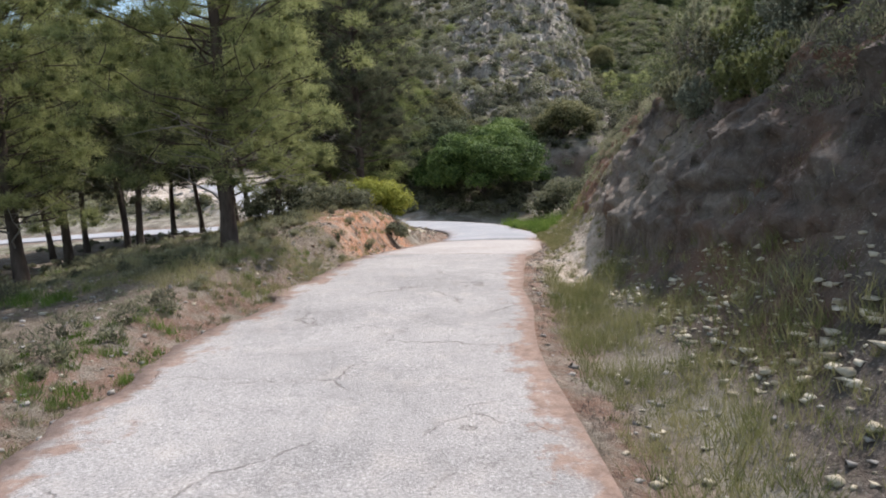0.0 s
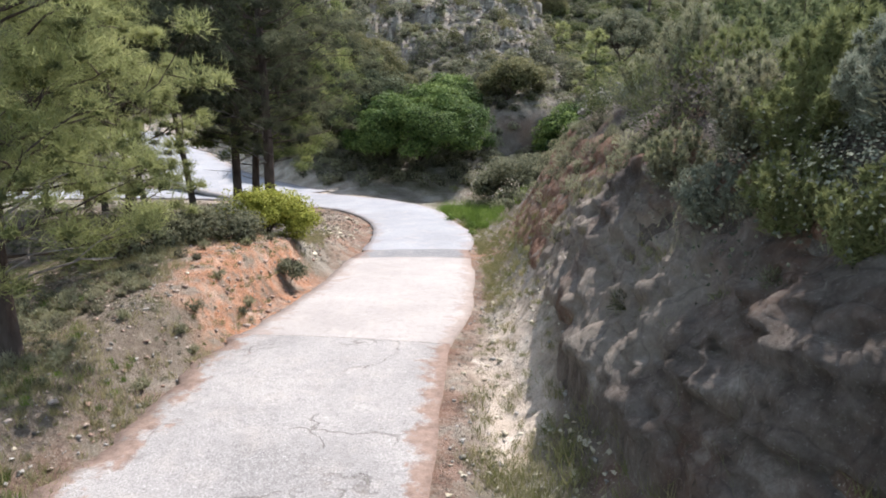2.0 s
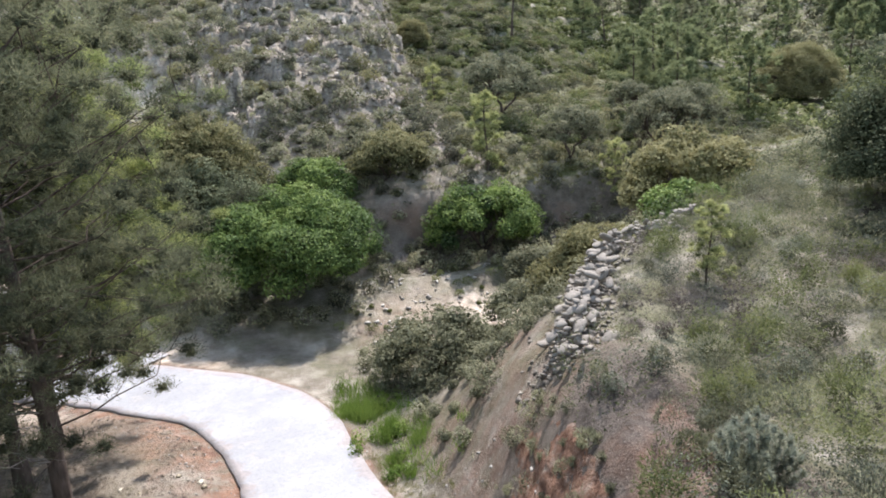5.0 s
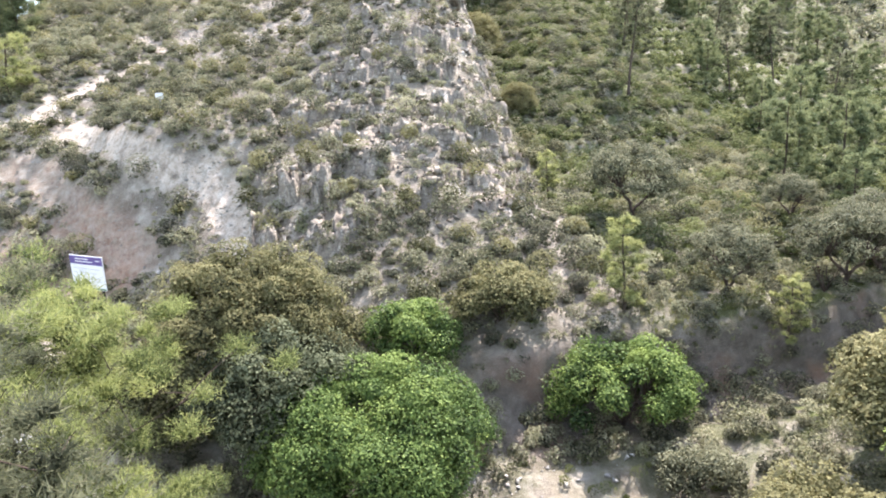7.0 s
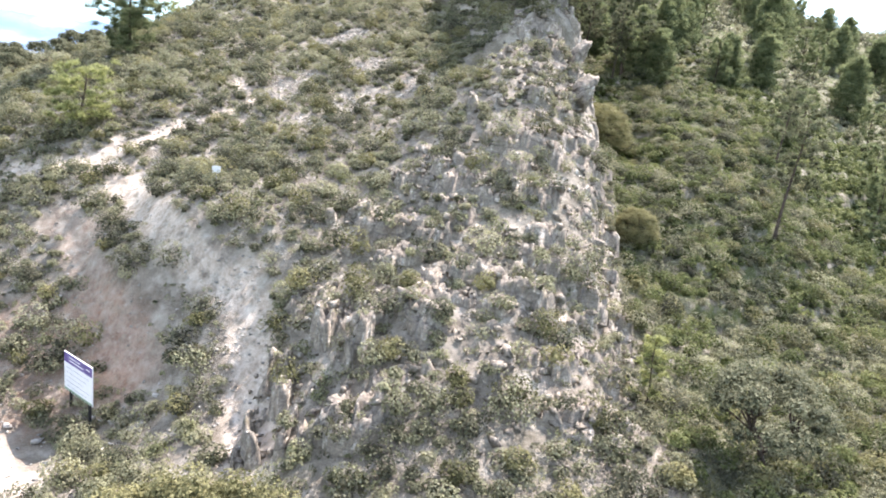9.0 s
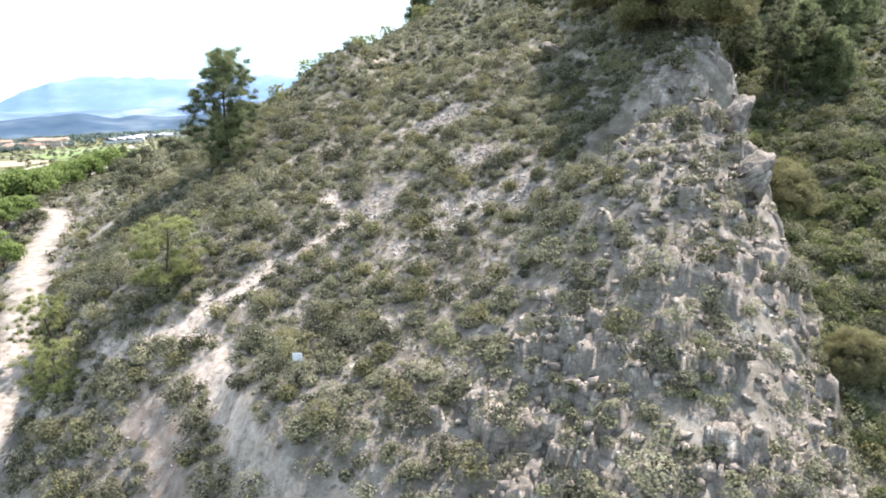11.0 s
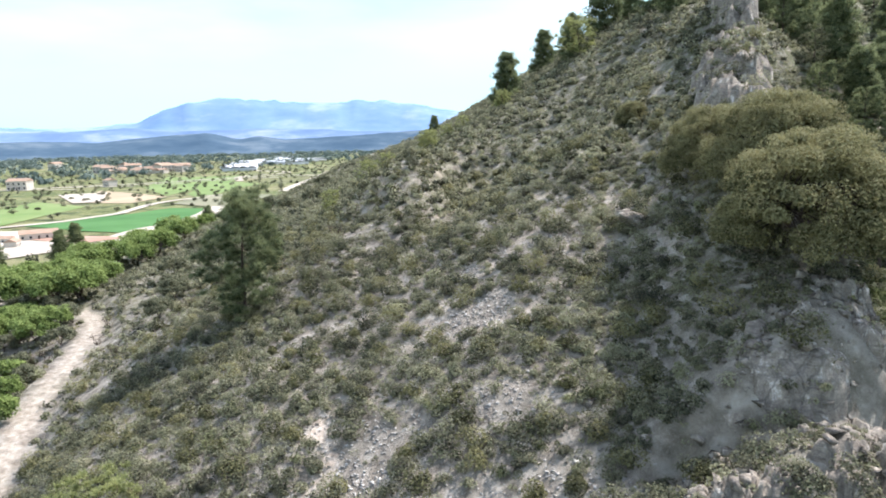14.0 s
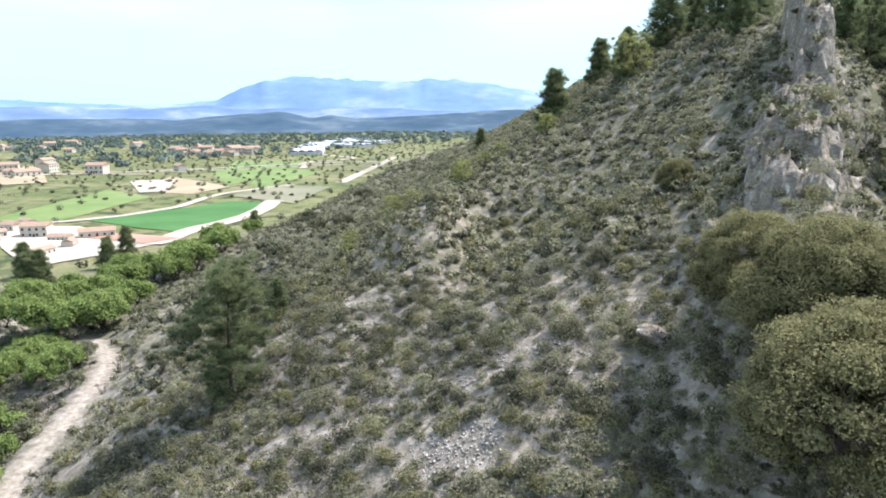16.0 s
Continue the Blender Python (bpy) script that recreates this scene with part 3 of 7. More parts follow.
def limestone(m):
    """Colour and relief of weathered grey limestone."""
    n = m.noise(1.3, 9, 0.75, stretch=(1.3, 1.3, 0.6))
    col = m.ramp(n, [(0.3, (0.14, 0.118, 0.094)), (0.42, (0.22, 0.19, 0.156)), (0.55, (0.32, 0.28, 0.225)), (0.66, (0.67, 0.625, 0.55))])
    col = m.mix(m.ramp(m.noise(0.32, 5, 0.6), [(0.58, 0), (0.72, 0.3)]), col, (0.36, 0.26, 0.19))
    joint_a, joint_b = cracked(m, 0.55, (1.0, 0.7, 0.7)), cracked(m, 1.9, (1.2, 0.8, 0.6))
    dark = m.maths("MULTIPLY", m.ramp(joint_a, [(0.0, 0.25), (0.03, 1)]), m.ramp(joint_b, [(0.0, 0.5), (0.03, 1)]))
    col = m.mix(dark, (0.10, 0.092, 0.082), col)
    strata = m.noise(1.7, 8, 0.78, stretch=(0.55, 0.55, 3.2))
    col = m.mix(m.ramp(strata, [(0.38, 0.75), (0.50, 0)]), col, (0.13, 0.115, 0.098))
    grain = m.noise(9, 7, 0.8)
    col = m.mix(m.ramp(grain, [(0.36, 0.6), (0.48, 0)]), col, (0.11, 0.10, 0.088))
    col = m.mix(m.ramp(grain, [(0.56, 0), (0.68, 0.4)]), col, (0.63, 0.585, 0.515))
    col = m.mix(m.ramp(m.noise(0.8, 7, 0.75), [(0.56, 0), (0.64, 0.6)]), col, (0.15, 0.135, 0.085))
    h = m.maths("ADD", m.maths("MULTIPLY", m.ramp(joint_a, [(0.0, 0), (0.25, 1)]), 0.5), m.maths("MULTIPLY", m.ramp(joint_b, [(0.0, 0), (0.2, 1)]), 0.25))
    h = m.maths("ADD", m.maths("MULTIPLY", h, 0.5), m.maths("MULTIPLY", m.noise(6, 9, 0.8), 0.3))
    h = m.maths("ADD", h, m.maths("MULTIPLY", strata, 0.35))
    return col, h


def rock_material():
    m = Nodes("limestone")
    col, h = limestone(m)
    return m.surface(col, 0.92, m.bump(h, 0.9, 0.14), spec=0.15)


def asphalt_material(name, a, b, c, crack=0.5, dirt=0.8, coarse=1.0):
    m = Nodes(name)
    big, fine, grit = m.noise(0.55, 5, 0.6), m.noise(9, 6, 0.7), m.noise(48, 4, 0.8)
    col = m.ramp(big, [(0.3, a), (0.52, b), (0.75, c)])
    col = m.mix(m.ramp(m.noise(1.7, 6, 0.7), [(0.52, 0), (0.75, 0.45)]), col, (0.50, 0.445, 0.39))
    col = m.mix(m.ramp(fine, [(0.3, 0.45), (0.5, 0)]), col, tuple(v * 0.62 for v in a))
    col = m.mix(m.ramp(grit, [(0.34, 0.8 * coarse), (0.48, 0)]), col, tuple(v * 0.5 for v in a))
    col = m.mix(m.ramp(grit, [(0.54, 0), (0.68, 0.7 * coarse)]), col, (0.62, 0.60, 0.57))
    warp, off = m.node("ShaderNodeVectorMath"), m.node("ShaderNodeTexNoise")
    warp.operation = "MULTIPLY_ADD"
    off.inputs["Scale"].default_value, off.inputs["Detail"].default_value = 2.2, 8.0
    m.put(off.inputs["Vector"], m.pos)
    m.put(warp.inputs[0], off.outputs["Color"])
    warp.inputs[1].default_value = (0.8, 0.8, 0.8)
    m.put(warp.inputs[2], m.pos)
    line = m.voronoi(0.6, "DISTANCE_TO_EDGE", warp.outputs[0])
    gap = m.maths("MULTIPLY", m.ramp(line, [(0.004, 1), (0.014, 0)]), m.ramp(m.noise(0.7, 5, 0.7), [(0.47, 0), (0.57, crack)]))
    col = m.mix(gap, col, (0.09, 0.075, 0.06))
    rim = m.maths("ADD", m.attr("rim"), m.maths("MULTIPLY", m.maths("SUBTRACT", m.noise(1.8, 7, 0.75), 0.42), 1.1))
    col = m.mix(m.maths("MULTIPLY", m.ramp(rim, [(0.90, 0), (1.02, 1)]), dirt), col, m.ramp(fine, [(0.3, (0.15, 0.09, 0.066)), (0.7, (0.32, 0.215, 0.16))]))
    h = m.maths("SUBTRACT", m.maths("ADD", m.maths("MULTIPLY", grit, 0.5), m.maths("MULTIPLY", fine, 0.4)), gap)
    return m.surface(col, 0.92, m.bump(h, 0.9, 0.02), spec=0.2)


GROUND, ROCK = ground_material(), rock_material()
ASPHALT = asphalt_material("weathered_asphalt", (0.23, 0.22, 0.21), (0.32, 0.305, 0.29), (0.39, 0.37, 0.345), 0.55)
CONCRETE = asphalt_material("pale_concrete", (0.27, 0.278, 0.29), (0.32, 0.328, 0.34), (0.365, 0.373, 0.385), 0.0, 0.3, 0.35)
STRIP = asphalt_material("grey_concrete", (0.185, 0.187, 0.19), (0.215, 0.217, 0.22), (0.25, 0.252, 0.255), 0.1)
PINKISH = asphalt_material("pinkish_concrete", (0.325, 0.30, 0.28), (0.38, 0.353, 0.328), (0.425, 0.395, 0.368), 0.12, 0.4, 0.4)
PINE = leaf_material("pine_needles", (0.085, 0.098, 0.046), (0.275, 0.30, 0.122), (0.48, 0.49, 0.22), 0.5)
PINE_GREEN = leaf_material("green_pine_needles", (0.072, 0.092, 0.036), (0.23, 0.27, 0.10), (0.44, 0.465, 0.185), 0.5)
MID_PINE = leaf_material("grey_pine_needles", (0.060, 0.078, 0.040), (0.170, 0.20, 0.10), (0.30, 0.33, 0.165), 0.45)
# shaded copy of the pine needles: the grove's shade is put into the colour
PINE_SHADED = leaf_material("shaded_pine_needles", (0.044, 0.050, 0.032), (0.118, 0.128, 0.076), (0.24, 0.245, 0.145), 0.5)
SHRUB = leaf_material("scrub_leaves", (0.072, 0.076, 0.052), (0.198, 0.202, 0.124), (0.375, 0.37, 0.23), 0.4, dry=0.4)
GREEN = leaf_material("fresh_leaves", (0.030, 0.050, 0.020), (0.090, 0.145, 0.042), (0.245, 0.32, 0.09), 0.25, 0.6)
OLIVE = leaf_material("olive_leaves", (0.062, 0.066, 0.042), (0.155, 0.160, 0.098), (0.29, 0.29, 0.185), 0.35)
OAK = leaf_material("oak_leaves", (0.045, 0.048, 0.026), (0.148, 0.145, 0.068), (0.30, 0.28, 0.14), 0.35)
GRASS = leaf_material("grass_blades", (0.06, 0.078, 0.026), (0.16, 0.175, 0.068), (0.37, 0.33, 0.18), 0.4)
DARK_OAK = leaf_material("dark_oak_leaves", (0.034, 0.042, 0.024), (0.090, 0.105, 0.058), (0.19, 0.21, 0.125), 0.3, 0.8, 0.1)
ORCHARD = leaf_material("orchard_leaves", (0.058, 0.085, 0.028), (0.17, 0.235, 0.07), (0.31, 0.38, 0.13), 0.4)
VALE = leaf_material("vale_scrub_leaves", (0.042, 0.054, 0.023), (0.122, 0.144, 0.056), (0.25, 0.268, 0.115), 0.38)
WEED = leaf_material("green_weeds", (0.055, 0.09, 0.02), (0.12, 0.195, 0.038), (0.22, 0.30, 0.075), 0.4)
SPURGE = leaf_material("spurge_leaves", (0.09, 0.105, 0.02), (0.24, 0.26, 0.045), (0.40, 0.40, 0.09), 0.3)
BARK = bark_material("pine_bark", (0.045, 0.033, 0.027), (0.14, 0.11, 0.09))
DRY = leaf_material("dry_twigs", (0.05, 0.042, 0.038), (0.135, 0.115, 0.10), (0.28, 0.245, 0.215), 0.2)
SILVER = leaf_material("grey_leaves", (0.055, 0.062, 0.045), (0.155, 0.17, 0.12), (0.33, 0.35, 0.265), 0.3)
TWIG = bark_material("dead_twigs", (0.17, 0.15, 0.135), (0.33, 0.30, 0.27))

# ---- ground ----
def spaced(pairs):
    """Grid lines: (from, to, step) stretches, then widening steps out to the horizon."""
    vals = [pairs[0][0]]
    for a, b, s in pairs:
        n = max(1, int(round((b - a) / s)))
        vals += list(a + (b - a) * (np.arange(n) + 1) / n)
    return np.array(vals)


def widening(start, end, first, grow):
    out, v, s = [], start, first
    while abs(v) < abs(end):
        v += s if end > start else -s
        s *= grow
        out.append(v)
    return out


xs = np.concatenate([widening(-70, -4900, 1.3, 1.09)[::-1], spaced([(-70, -36, 1.0), (-36, -24, 0.6), (-24, 18, 0.28), (18, 40, 0.6), (40, 70, 1.2)]), widening(70, 4900, 1.6, 1.13)])
ys = np.concatenate([widening(-8, -4900, 0.6, 1.2)[::-1], spaced([(-8, 44, 0.3), (44, 104, 0.36), (104, 150, 0.6), (150, 250, 1.3)]), widening(250, 4950, 1.8, 1.09)])
X, Y = np.meshgrid(xs, ys)
Z = height(X, Y)


def scree_at(x, y):
    """Loose stone patches on the slope."""
    d = np.hypot((x + 7.6) / 2.7, (y - 106.0) / 1.9)
    for cx, cy, rx, ry in ((-9.8, 95.6, 3.2, 2.4), (-2.7, 97.3, 3.0, 1.6), (1.5, 91.1, 3.0, 2.0), (-3.2, 90.1, 3.0, 2.0), (-11.0, 93.2, 2.4, 2.0), (-8.6, 112.7, 3.0, 1.6), (-4.2, 114.4, 3.0, 1.2), (-19.0, 130.0, 2.5, 1.5), (-27.0, 124.0, 2.0, 1.6), (-6.5, 86.0, 2.5, 2.0)):
        d = np.minimum(d, np.hypot((x - cx) / rx, (y - cy) / ry))
    main = smooth(1.1, 0.85, np.hypot((x + 7.6 - 0.5 * (y - 106)) / 2.4, (y - 106.0) / 2.2) + 0.25 * fractal(x / 1.2, y / 1.2, 18, 3))
    return np.maximum(main, smooth(1.25, 0.75, d + 0.55 * fractal(x / 2.2, y / 2.2, 19, 3)) * smooth(-0.35, 0.2, fractal((x + 0.6 * y) / 0.9, (y - 0.6 * x) / 2.0, 20, 3)))


def mound_at(x, y):
    """Bare orange earth of the mound beside the road."""
    return smooth(1.35, 0.75, np.hypot((x + 2.0) / 1.15, (y - 17.0) / 2.5) + 0.3 * fractal(x / 0.9, y / 0.9, 97, 3))


def soils(x, y):
    d_road, _, side = line_distance(x, y, ROAD_S)
    wob = fractal(x / 1.3, y / 1.3, 91, 4)
    edge = smooth(np.where(side > 0, 2.32, 2.5), np.where(side > 0, 1.9, 2.05), d_road - widening_at(y) - 0.3 * (side < 0) * smooth(14, 8, y) + 0.35 * wob) * (1 - 0.15 * (side < 0))
    bank = smooth(2.9, 3.5, d_road + 0.4 * wob) * smooth(7.4, 6.0, d_road) * (side > 0) * smooth(33, 29, y)
    mound = mound_at(x, y)
    apron = smooth(5.0, 2.0, d_road) * (side < 0) * smooth(20, 26, y) * smooth(40, 36, y)
    dA, _, _ = line_distance(x, y, WASH)
    s_pale, e_pale = scarp(x, y, PALE_SCARP)
    s_pink, e_pink = scarp(x, y, PINK_SCARP)
    face_pale = e_pale * smooth(-0.25, 0.15, s_pale) * smooth(1.8, 1.3, s_pale)
    face_pink = e_pink * smooth(-0.25, 0.15, s_pink) * smooth(2.6, 1.7, s_pink)
    dT = np.minimum(line_distance(x, y, TRAIL)[0], line_distance(x, y, TRAIL_B)[0])
    s_rav, e_rav = scarp(x, y, RAVINE_EDGE)
    face_rav = e_rav * smooth(-0.3, 0.3, s_rav) * smooth(4.2, 2.5, s_rav)
    dK, _, _ = line_distance(x, y, TRACK_S)
    lot = smooth(9, 6.5, np.hypot((x + 20.8) / 1.15, (y - 59.8) / 0.75) + 0.8 * wob + 2.6 * fractal(x / 7, y / 7, 95, 3))
    cut = smooth(5.5, 3.5, np.hypot((x + 20) / 2.0, y - 68) + wob)
    red = np.clip(edge * 0.9 + 0.7 * smooth(4.0, 2.6, d_road + 0.9 * wob) * (side < 0) * smooth(12, 8, y) + bank * (0.35 + 0.5 * value_noise(x / 1.5, y / 1.5, 93)) + 0.7 * apron + 0.62 * face_pink + cut * 0.45 + 0.55 * smooth(3.4, 1.6, np.hypot((x - 8.3) / 1.3, (y - 40.9) / 0.8) + 1.6 * wob), 0, 1)
    pale = np.clip(0.7 * smooth(4.4, 3.0, line_distance(x, y, BRANCH_S)[0] + wob) * (d_road > 2.2) + 0.95 * smooth(1.7, 0.9, dA + 1.0 * wob) + 0.85 * face_pale + 0.3 * face_pink + 0.9 * smooth(1.45, 0.5, dT + 1.2 * wob) + 0.5 * smooth(1.45, 0.75, dK + 0.6 * wob) + 0.4 * smooth(0.08, 0.45, fractal(x / 2.6, y / 2.6, 96, 4)) * smooth(78, 92, y) * smooth(170, 140, y) * smooth(-48, -40, x) * (x < 13) * (1 - rockiness(x, y)) + 0.9 * lot
                   + 0.95 * smooth(2.6, 1.3, np.hypot((x - 12.9) / 1.2, (y - 41.6) / 0.95) + 1.6 * wob) + 0.35 * smooth(3.4, 2.0, np.hypot((x - 9.5) / 1.2, (y - 41.8) / 0.8) + 1.8 * wob)
                   + 1.3 * smooth(1.0, 0.45, np.abs(d_road - 2.6) / 0.95 + (np.abs(y - 13.2) / 4.2) ** 2 + 0.3 * wob) * (side > 0), 0, 1)
    litter = np.maximum(smooth(-2.0, -4.2, x + 0.9 * wob), smooth(2.0, 2.5, d_road + 0.4 * wob) * smooth(16, 13, y) * (side < 0)) * smooth(40, 34, y) * smooth(1.9, 2.3, d_road)
    litter = np.clip(litter * 0.85 * (1 - mound) * (1 - 0.75 * smooth(3.8, 2.6, d_road + 0.9 * wob) * smooth(12, 8, y)), 0, 1)
    grass = np.clip(0.55 + 0.35 * fractal(x / 9, y / 9, 94, 3) + 0.4 * smooth(16, 22, x) - 0.5 * smooth(44, 54, y) * smooth(136, 118, y) * (x < 16), 0, 1) * (1 - litter)
    vale = np.maximum(np.maximum(smooth(-105, -150, x), smooth(260, 420, y)), smooth(190, 300, x))
    crust = np.clip(bank * smooth(29, 20, y + 2 * wob) * 1.2 + 0.75 * face_rav, 0, 1)
    grass = grass * (1 - 0.6 * crust) * (1 - 0.7 * smooth(4.5, 3.0, d_road))
    orange = np.clip(1.1 * mound + 0.12 * cut + 0.3 * face_pink * smooth(0.0, 0.5, wob) + 0.45 * apron * smooth(-0.1, 0.35, wob) + 0.5 * smooth(1.6, 0.6, np.abs(d_road - 2.5) + np.abs(y - 23) / 3) * (side > 0), 0, 1)
    return red, pale, litter, grass, vale, np.maximum(0.30 * rockiness(x, y), 0.46 * scree_at(x, y)), crust, orange


soil_keys = ("red", "pale", "litter", "grass", "vale", "rock", "crust", "orange")
soil_maps = soils(X, Y)
ground = new("ground", mesh_of("ground", np.stack([X, Y, Z], -1).reshape(-1, 3), grid_faces(len(ys), len(xs)), GROUND, list(zip(soil_keys, soil_maps)), True))
tagged(ground, "dry rocky hillside with red earth, pale paths and a grassy vale", "ground", kind="structure")


def surface_at(x, y):
    """The height of the ground sheet as it is meshed."""
    x, y = np.asarray(x, float), np.asarray(y, float)
    i = np.clip(np.searchsorted(xs, x) - 1, 0, len(xs) - 2)
    j = np.clip(np.searchsorted(ys, y) - 1, 0, len(ys) - 2)
    u, v = (x - xs[i]) / (xs[i + 1] - xs[i]), (y - ys[j]) / (ys[j + 1] - ys[j])
    return (Z[j, i] * (1 - u) + Z[j, i + 1] * u) * (1 - v) + (Z[j + 1, i] * (1 - u) + Z[j + 1, i + 1] * u) * v


# ---- the limestone of the ridge ----
def broken(x, y, wide, deep, seed):
    """Blocks split by joints: centre of the block, two random numbers, and the distance to the joint."""
    u, v = x / wide, y / deep
    ix, iy = np.floor(u).astype(np.int64), np.floor(v).astype(np.int64)
    f1, f2 = np.full(x.shape, 9.0), np.full(x.shape, 9.0)
    cx, cy, lift, lean = np.zeros(x.shape), np.zeros(x.shape), np.zeros(x.shape), np.zeros(x.shape)
    for dx in (-1, 0, 1):
        for dy in (-1, 0, 1):
            jx, jy = ix + dx, iy + dy
            px, py = jx + lattice(jx, jy, seed), jy + lattice(jx, jy, seed + 5)
            d = np.hypot(px - u, py - v)
            closer = d < f1
            f2 = np.where(closer, f1, np.minimum(f2, d))
            cx, cy = np.where(closer, px * wide, cx), np.where(closer, py * deep, cy)
            lift, lean = np.where(closer, lattice(jx, jy, seed + 9), lift), np.where(closer, lattice(jx, jy, seed + 13), lean)
            f1 = np.minimum(f1, d)
    return cx, cy, lift, lean, f2 - f1


def ledges(x, y, z, wide, deep, step, rise, seed):
    """Relief of broken ledges over the slope z: flat-topped blocks with upright faces."""
    wx, wy = x + 0.5 * fractal(x / 1.7, y / 1.7, seed + 1, 3), y + 0.5 * fractal(x / 1.7, y / 1.7, seed + 2, 3)
    cx, cy, lift, lean, gap = broken(wx, wy, wide, deep, seed)
    zc = surface_at(cx, cy) + rise * (lift - 0.45)
    level = zc / step + 1.1 * fractal(cx / 4, cy / 4, seed + 3, 3)
    zc = zc + 0.6 * step * (np.floor(level) + 0.5 - level)
    rel = zc + 0.45 * (z - surface_at(cx, cy)) + 0.5 * (lean - 0.5) * (wx - cx) - z
    cx, cy, lift, lean, gap_b = broken(wx + 0.3 * rel, wy, wide * 0.42, deep * 0.42, seed + 40)
    rel = rel + 0.32 * rise * (lift - 0.5) + 0.6 * (lean - 0.5) * (wx - cx) + 0.3 * fractal(x / 1.3, y / 1.1, seed + 70, 3)
    return rel - 0.45 * smooth(0.13, 0.0, gap) - 0.20 * smooth(0.15, 0.0, gap_b) + 0.07 * fractal(x / 0.45, y / 0.45, seed + 60, 3)


def limestone_sheet(name, label, x0, x1, y0, y1, step):
    gx_, gy_ = np.arange(x0, x1, step), np.arange(y0, y1, step)
    x, y = np.meshgrid(gx_, gy_)
    z = surface_at(x, y)
    toe = smooth(6.0, 3.0, x + 1.2 * fractal(x / 2, y / 2, 43, 2)) * smooth(69, 66.5, y)
    rel = ledges(x, y, z, 1.35, 0.9, 1.5, 0.9, 701) * (1 - toe) + toe * (ledges(x, y, z, 0.62, 2.4, 2.6, 1.3, 771) + 0.15)
    bare = rockiness(x, y)
    patch = smooth(0.30, 0.52, bare * (0.56 - 0.10 * smooth(76, 82, y) + 0.9 * fractal(x / 2.6, y / 1.6, 44, 4)) + 0.25 * bare * toe + 0.25 * bare * smooth(2.6, 1.0, line_distance(x, y, CLIFF)[0]))
    slab = smooth(1.15, 0.75, np.hypot((x - 12.0) / 4.2, (y - 95.0 - 0.34 * (x - 12)) / 1.9) + 0.15 * fractal(x, y, 45, 2))
    rel = rel * (1 - slab) + slab * (ledges(x, y, z, 3.6, 2.4, 2.2, 1.1, 831) + 0.25)
    mid = np.interp(y, [120, 132, 146, 170], [10.0, 9.6, 10.6, 9.0])
    fin = smooth(139, 145, y + 1.5 * fractal(x / 1.5, y / 3, 46, 3)) * smooth(170, 160, y) * smooth(2.1, 1.1, np.abs(x - mid - 0.8) + 0.8 * fractal(x / 2, y / 1.6, 47, 3))
    spur = smooth(119, 126, y) * smooth(150, 138, y) * smooth(4.2, 1.2, np.abs(x - mid) + 0.9 * fractal(x / 2, y / 2, 48, 3))
    rel = rel * (1 + 0.8 * spur) + 7.0 * fin * (1 + 0.25 * fractal(x / 1.2, y / 4, 49, 3)) + 1.6 * spur
    patch = np.maximum(patch, np.maximum(slab, smooth(0.1, 0.4, fin + spur)))
    top = z - 0.55 + patch * (0.72 + rel)
    corner = patch[:-1, :-1] + patch[1:, :-1] + patch[:-1, 1:] + patch[1:, 1:]
    faces = grid_faces(len(gy_), len(gx_))[(corner > 0).ravel()]
    ob = new(name, mesh_of(name, np.stack([x, y, top], -1).reshape(-1, 3), faces, ROCK))
    tagged(ob, label, "rock", kind="structure")
    return gx_, gy_, top


SHEETS = [limestone_sheet("limestone_ledges", "pale grey broken limestone ledges along the ridge", -6, 19, 55.5, 112, 0.13),
          limestone_sheet("limestone_ledges", "grey limestone crags high on the ridge", 1, 19, 112, 170, 0.26)]


def footing(x, y):
    """The top of ground or limestone, whichever is higher."""
    x, y = np.asarray(x, float), np.asarray(y, float)
    z = surface_at(x, y)
    for gx_, gy_, top in SHEETS:
        step = gx_[1] - gx_[0]
        i, j = np.round((x - gx_[0]) / step).astype(int), np.round((y - gy_[0]) / step).astype(int)
        on = (i >= 0) & (j >= 0) & (i < len(gx_)) & (j < len(gy_))
        z = np.where(on, np.maximum(z, top[np.clip(j, 0, len(gy_) - 1), np.clip(i, 0, len(gx_) - 1)]), z)
    return z


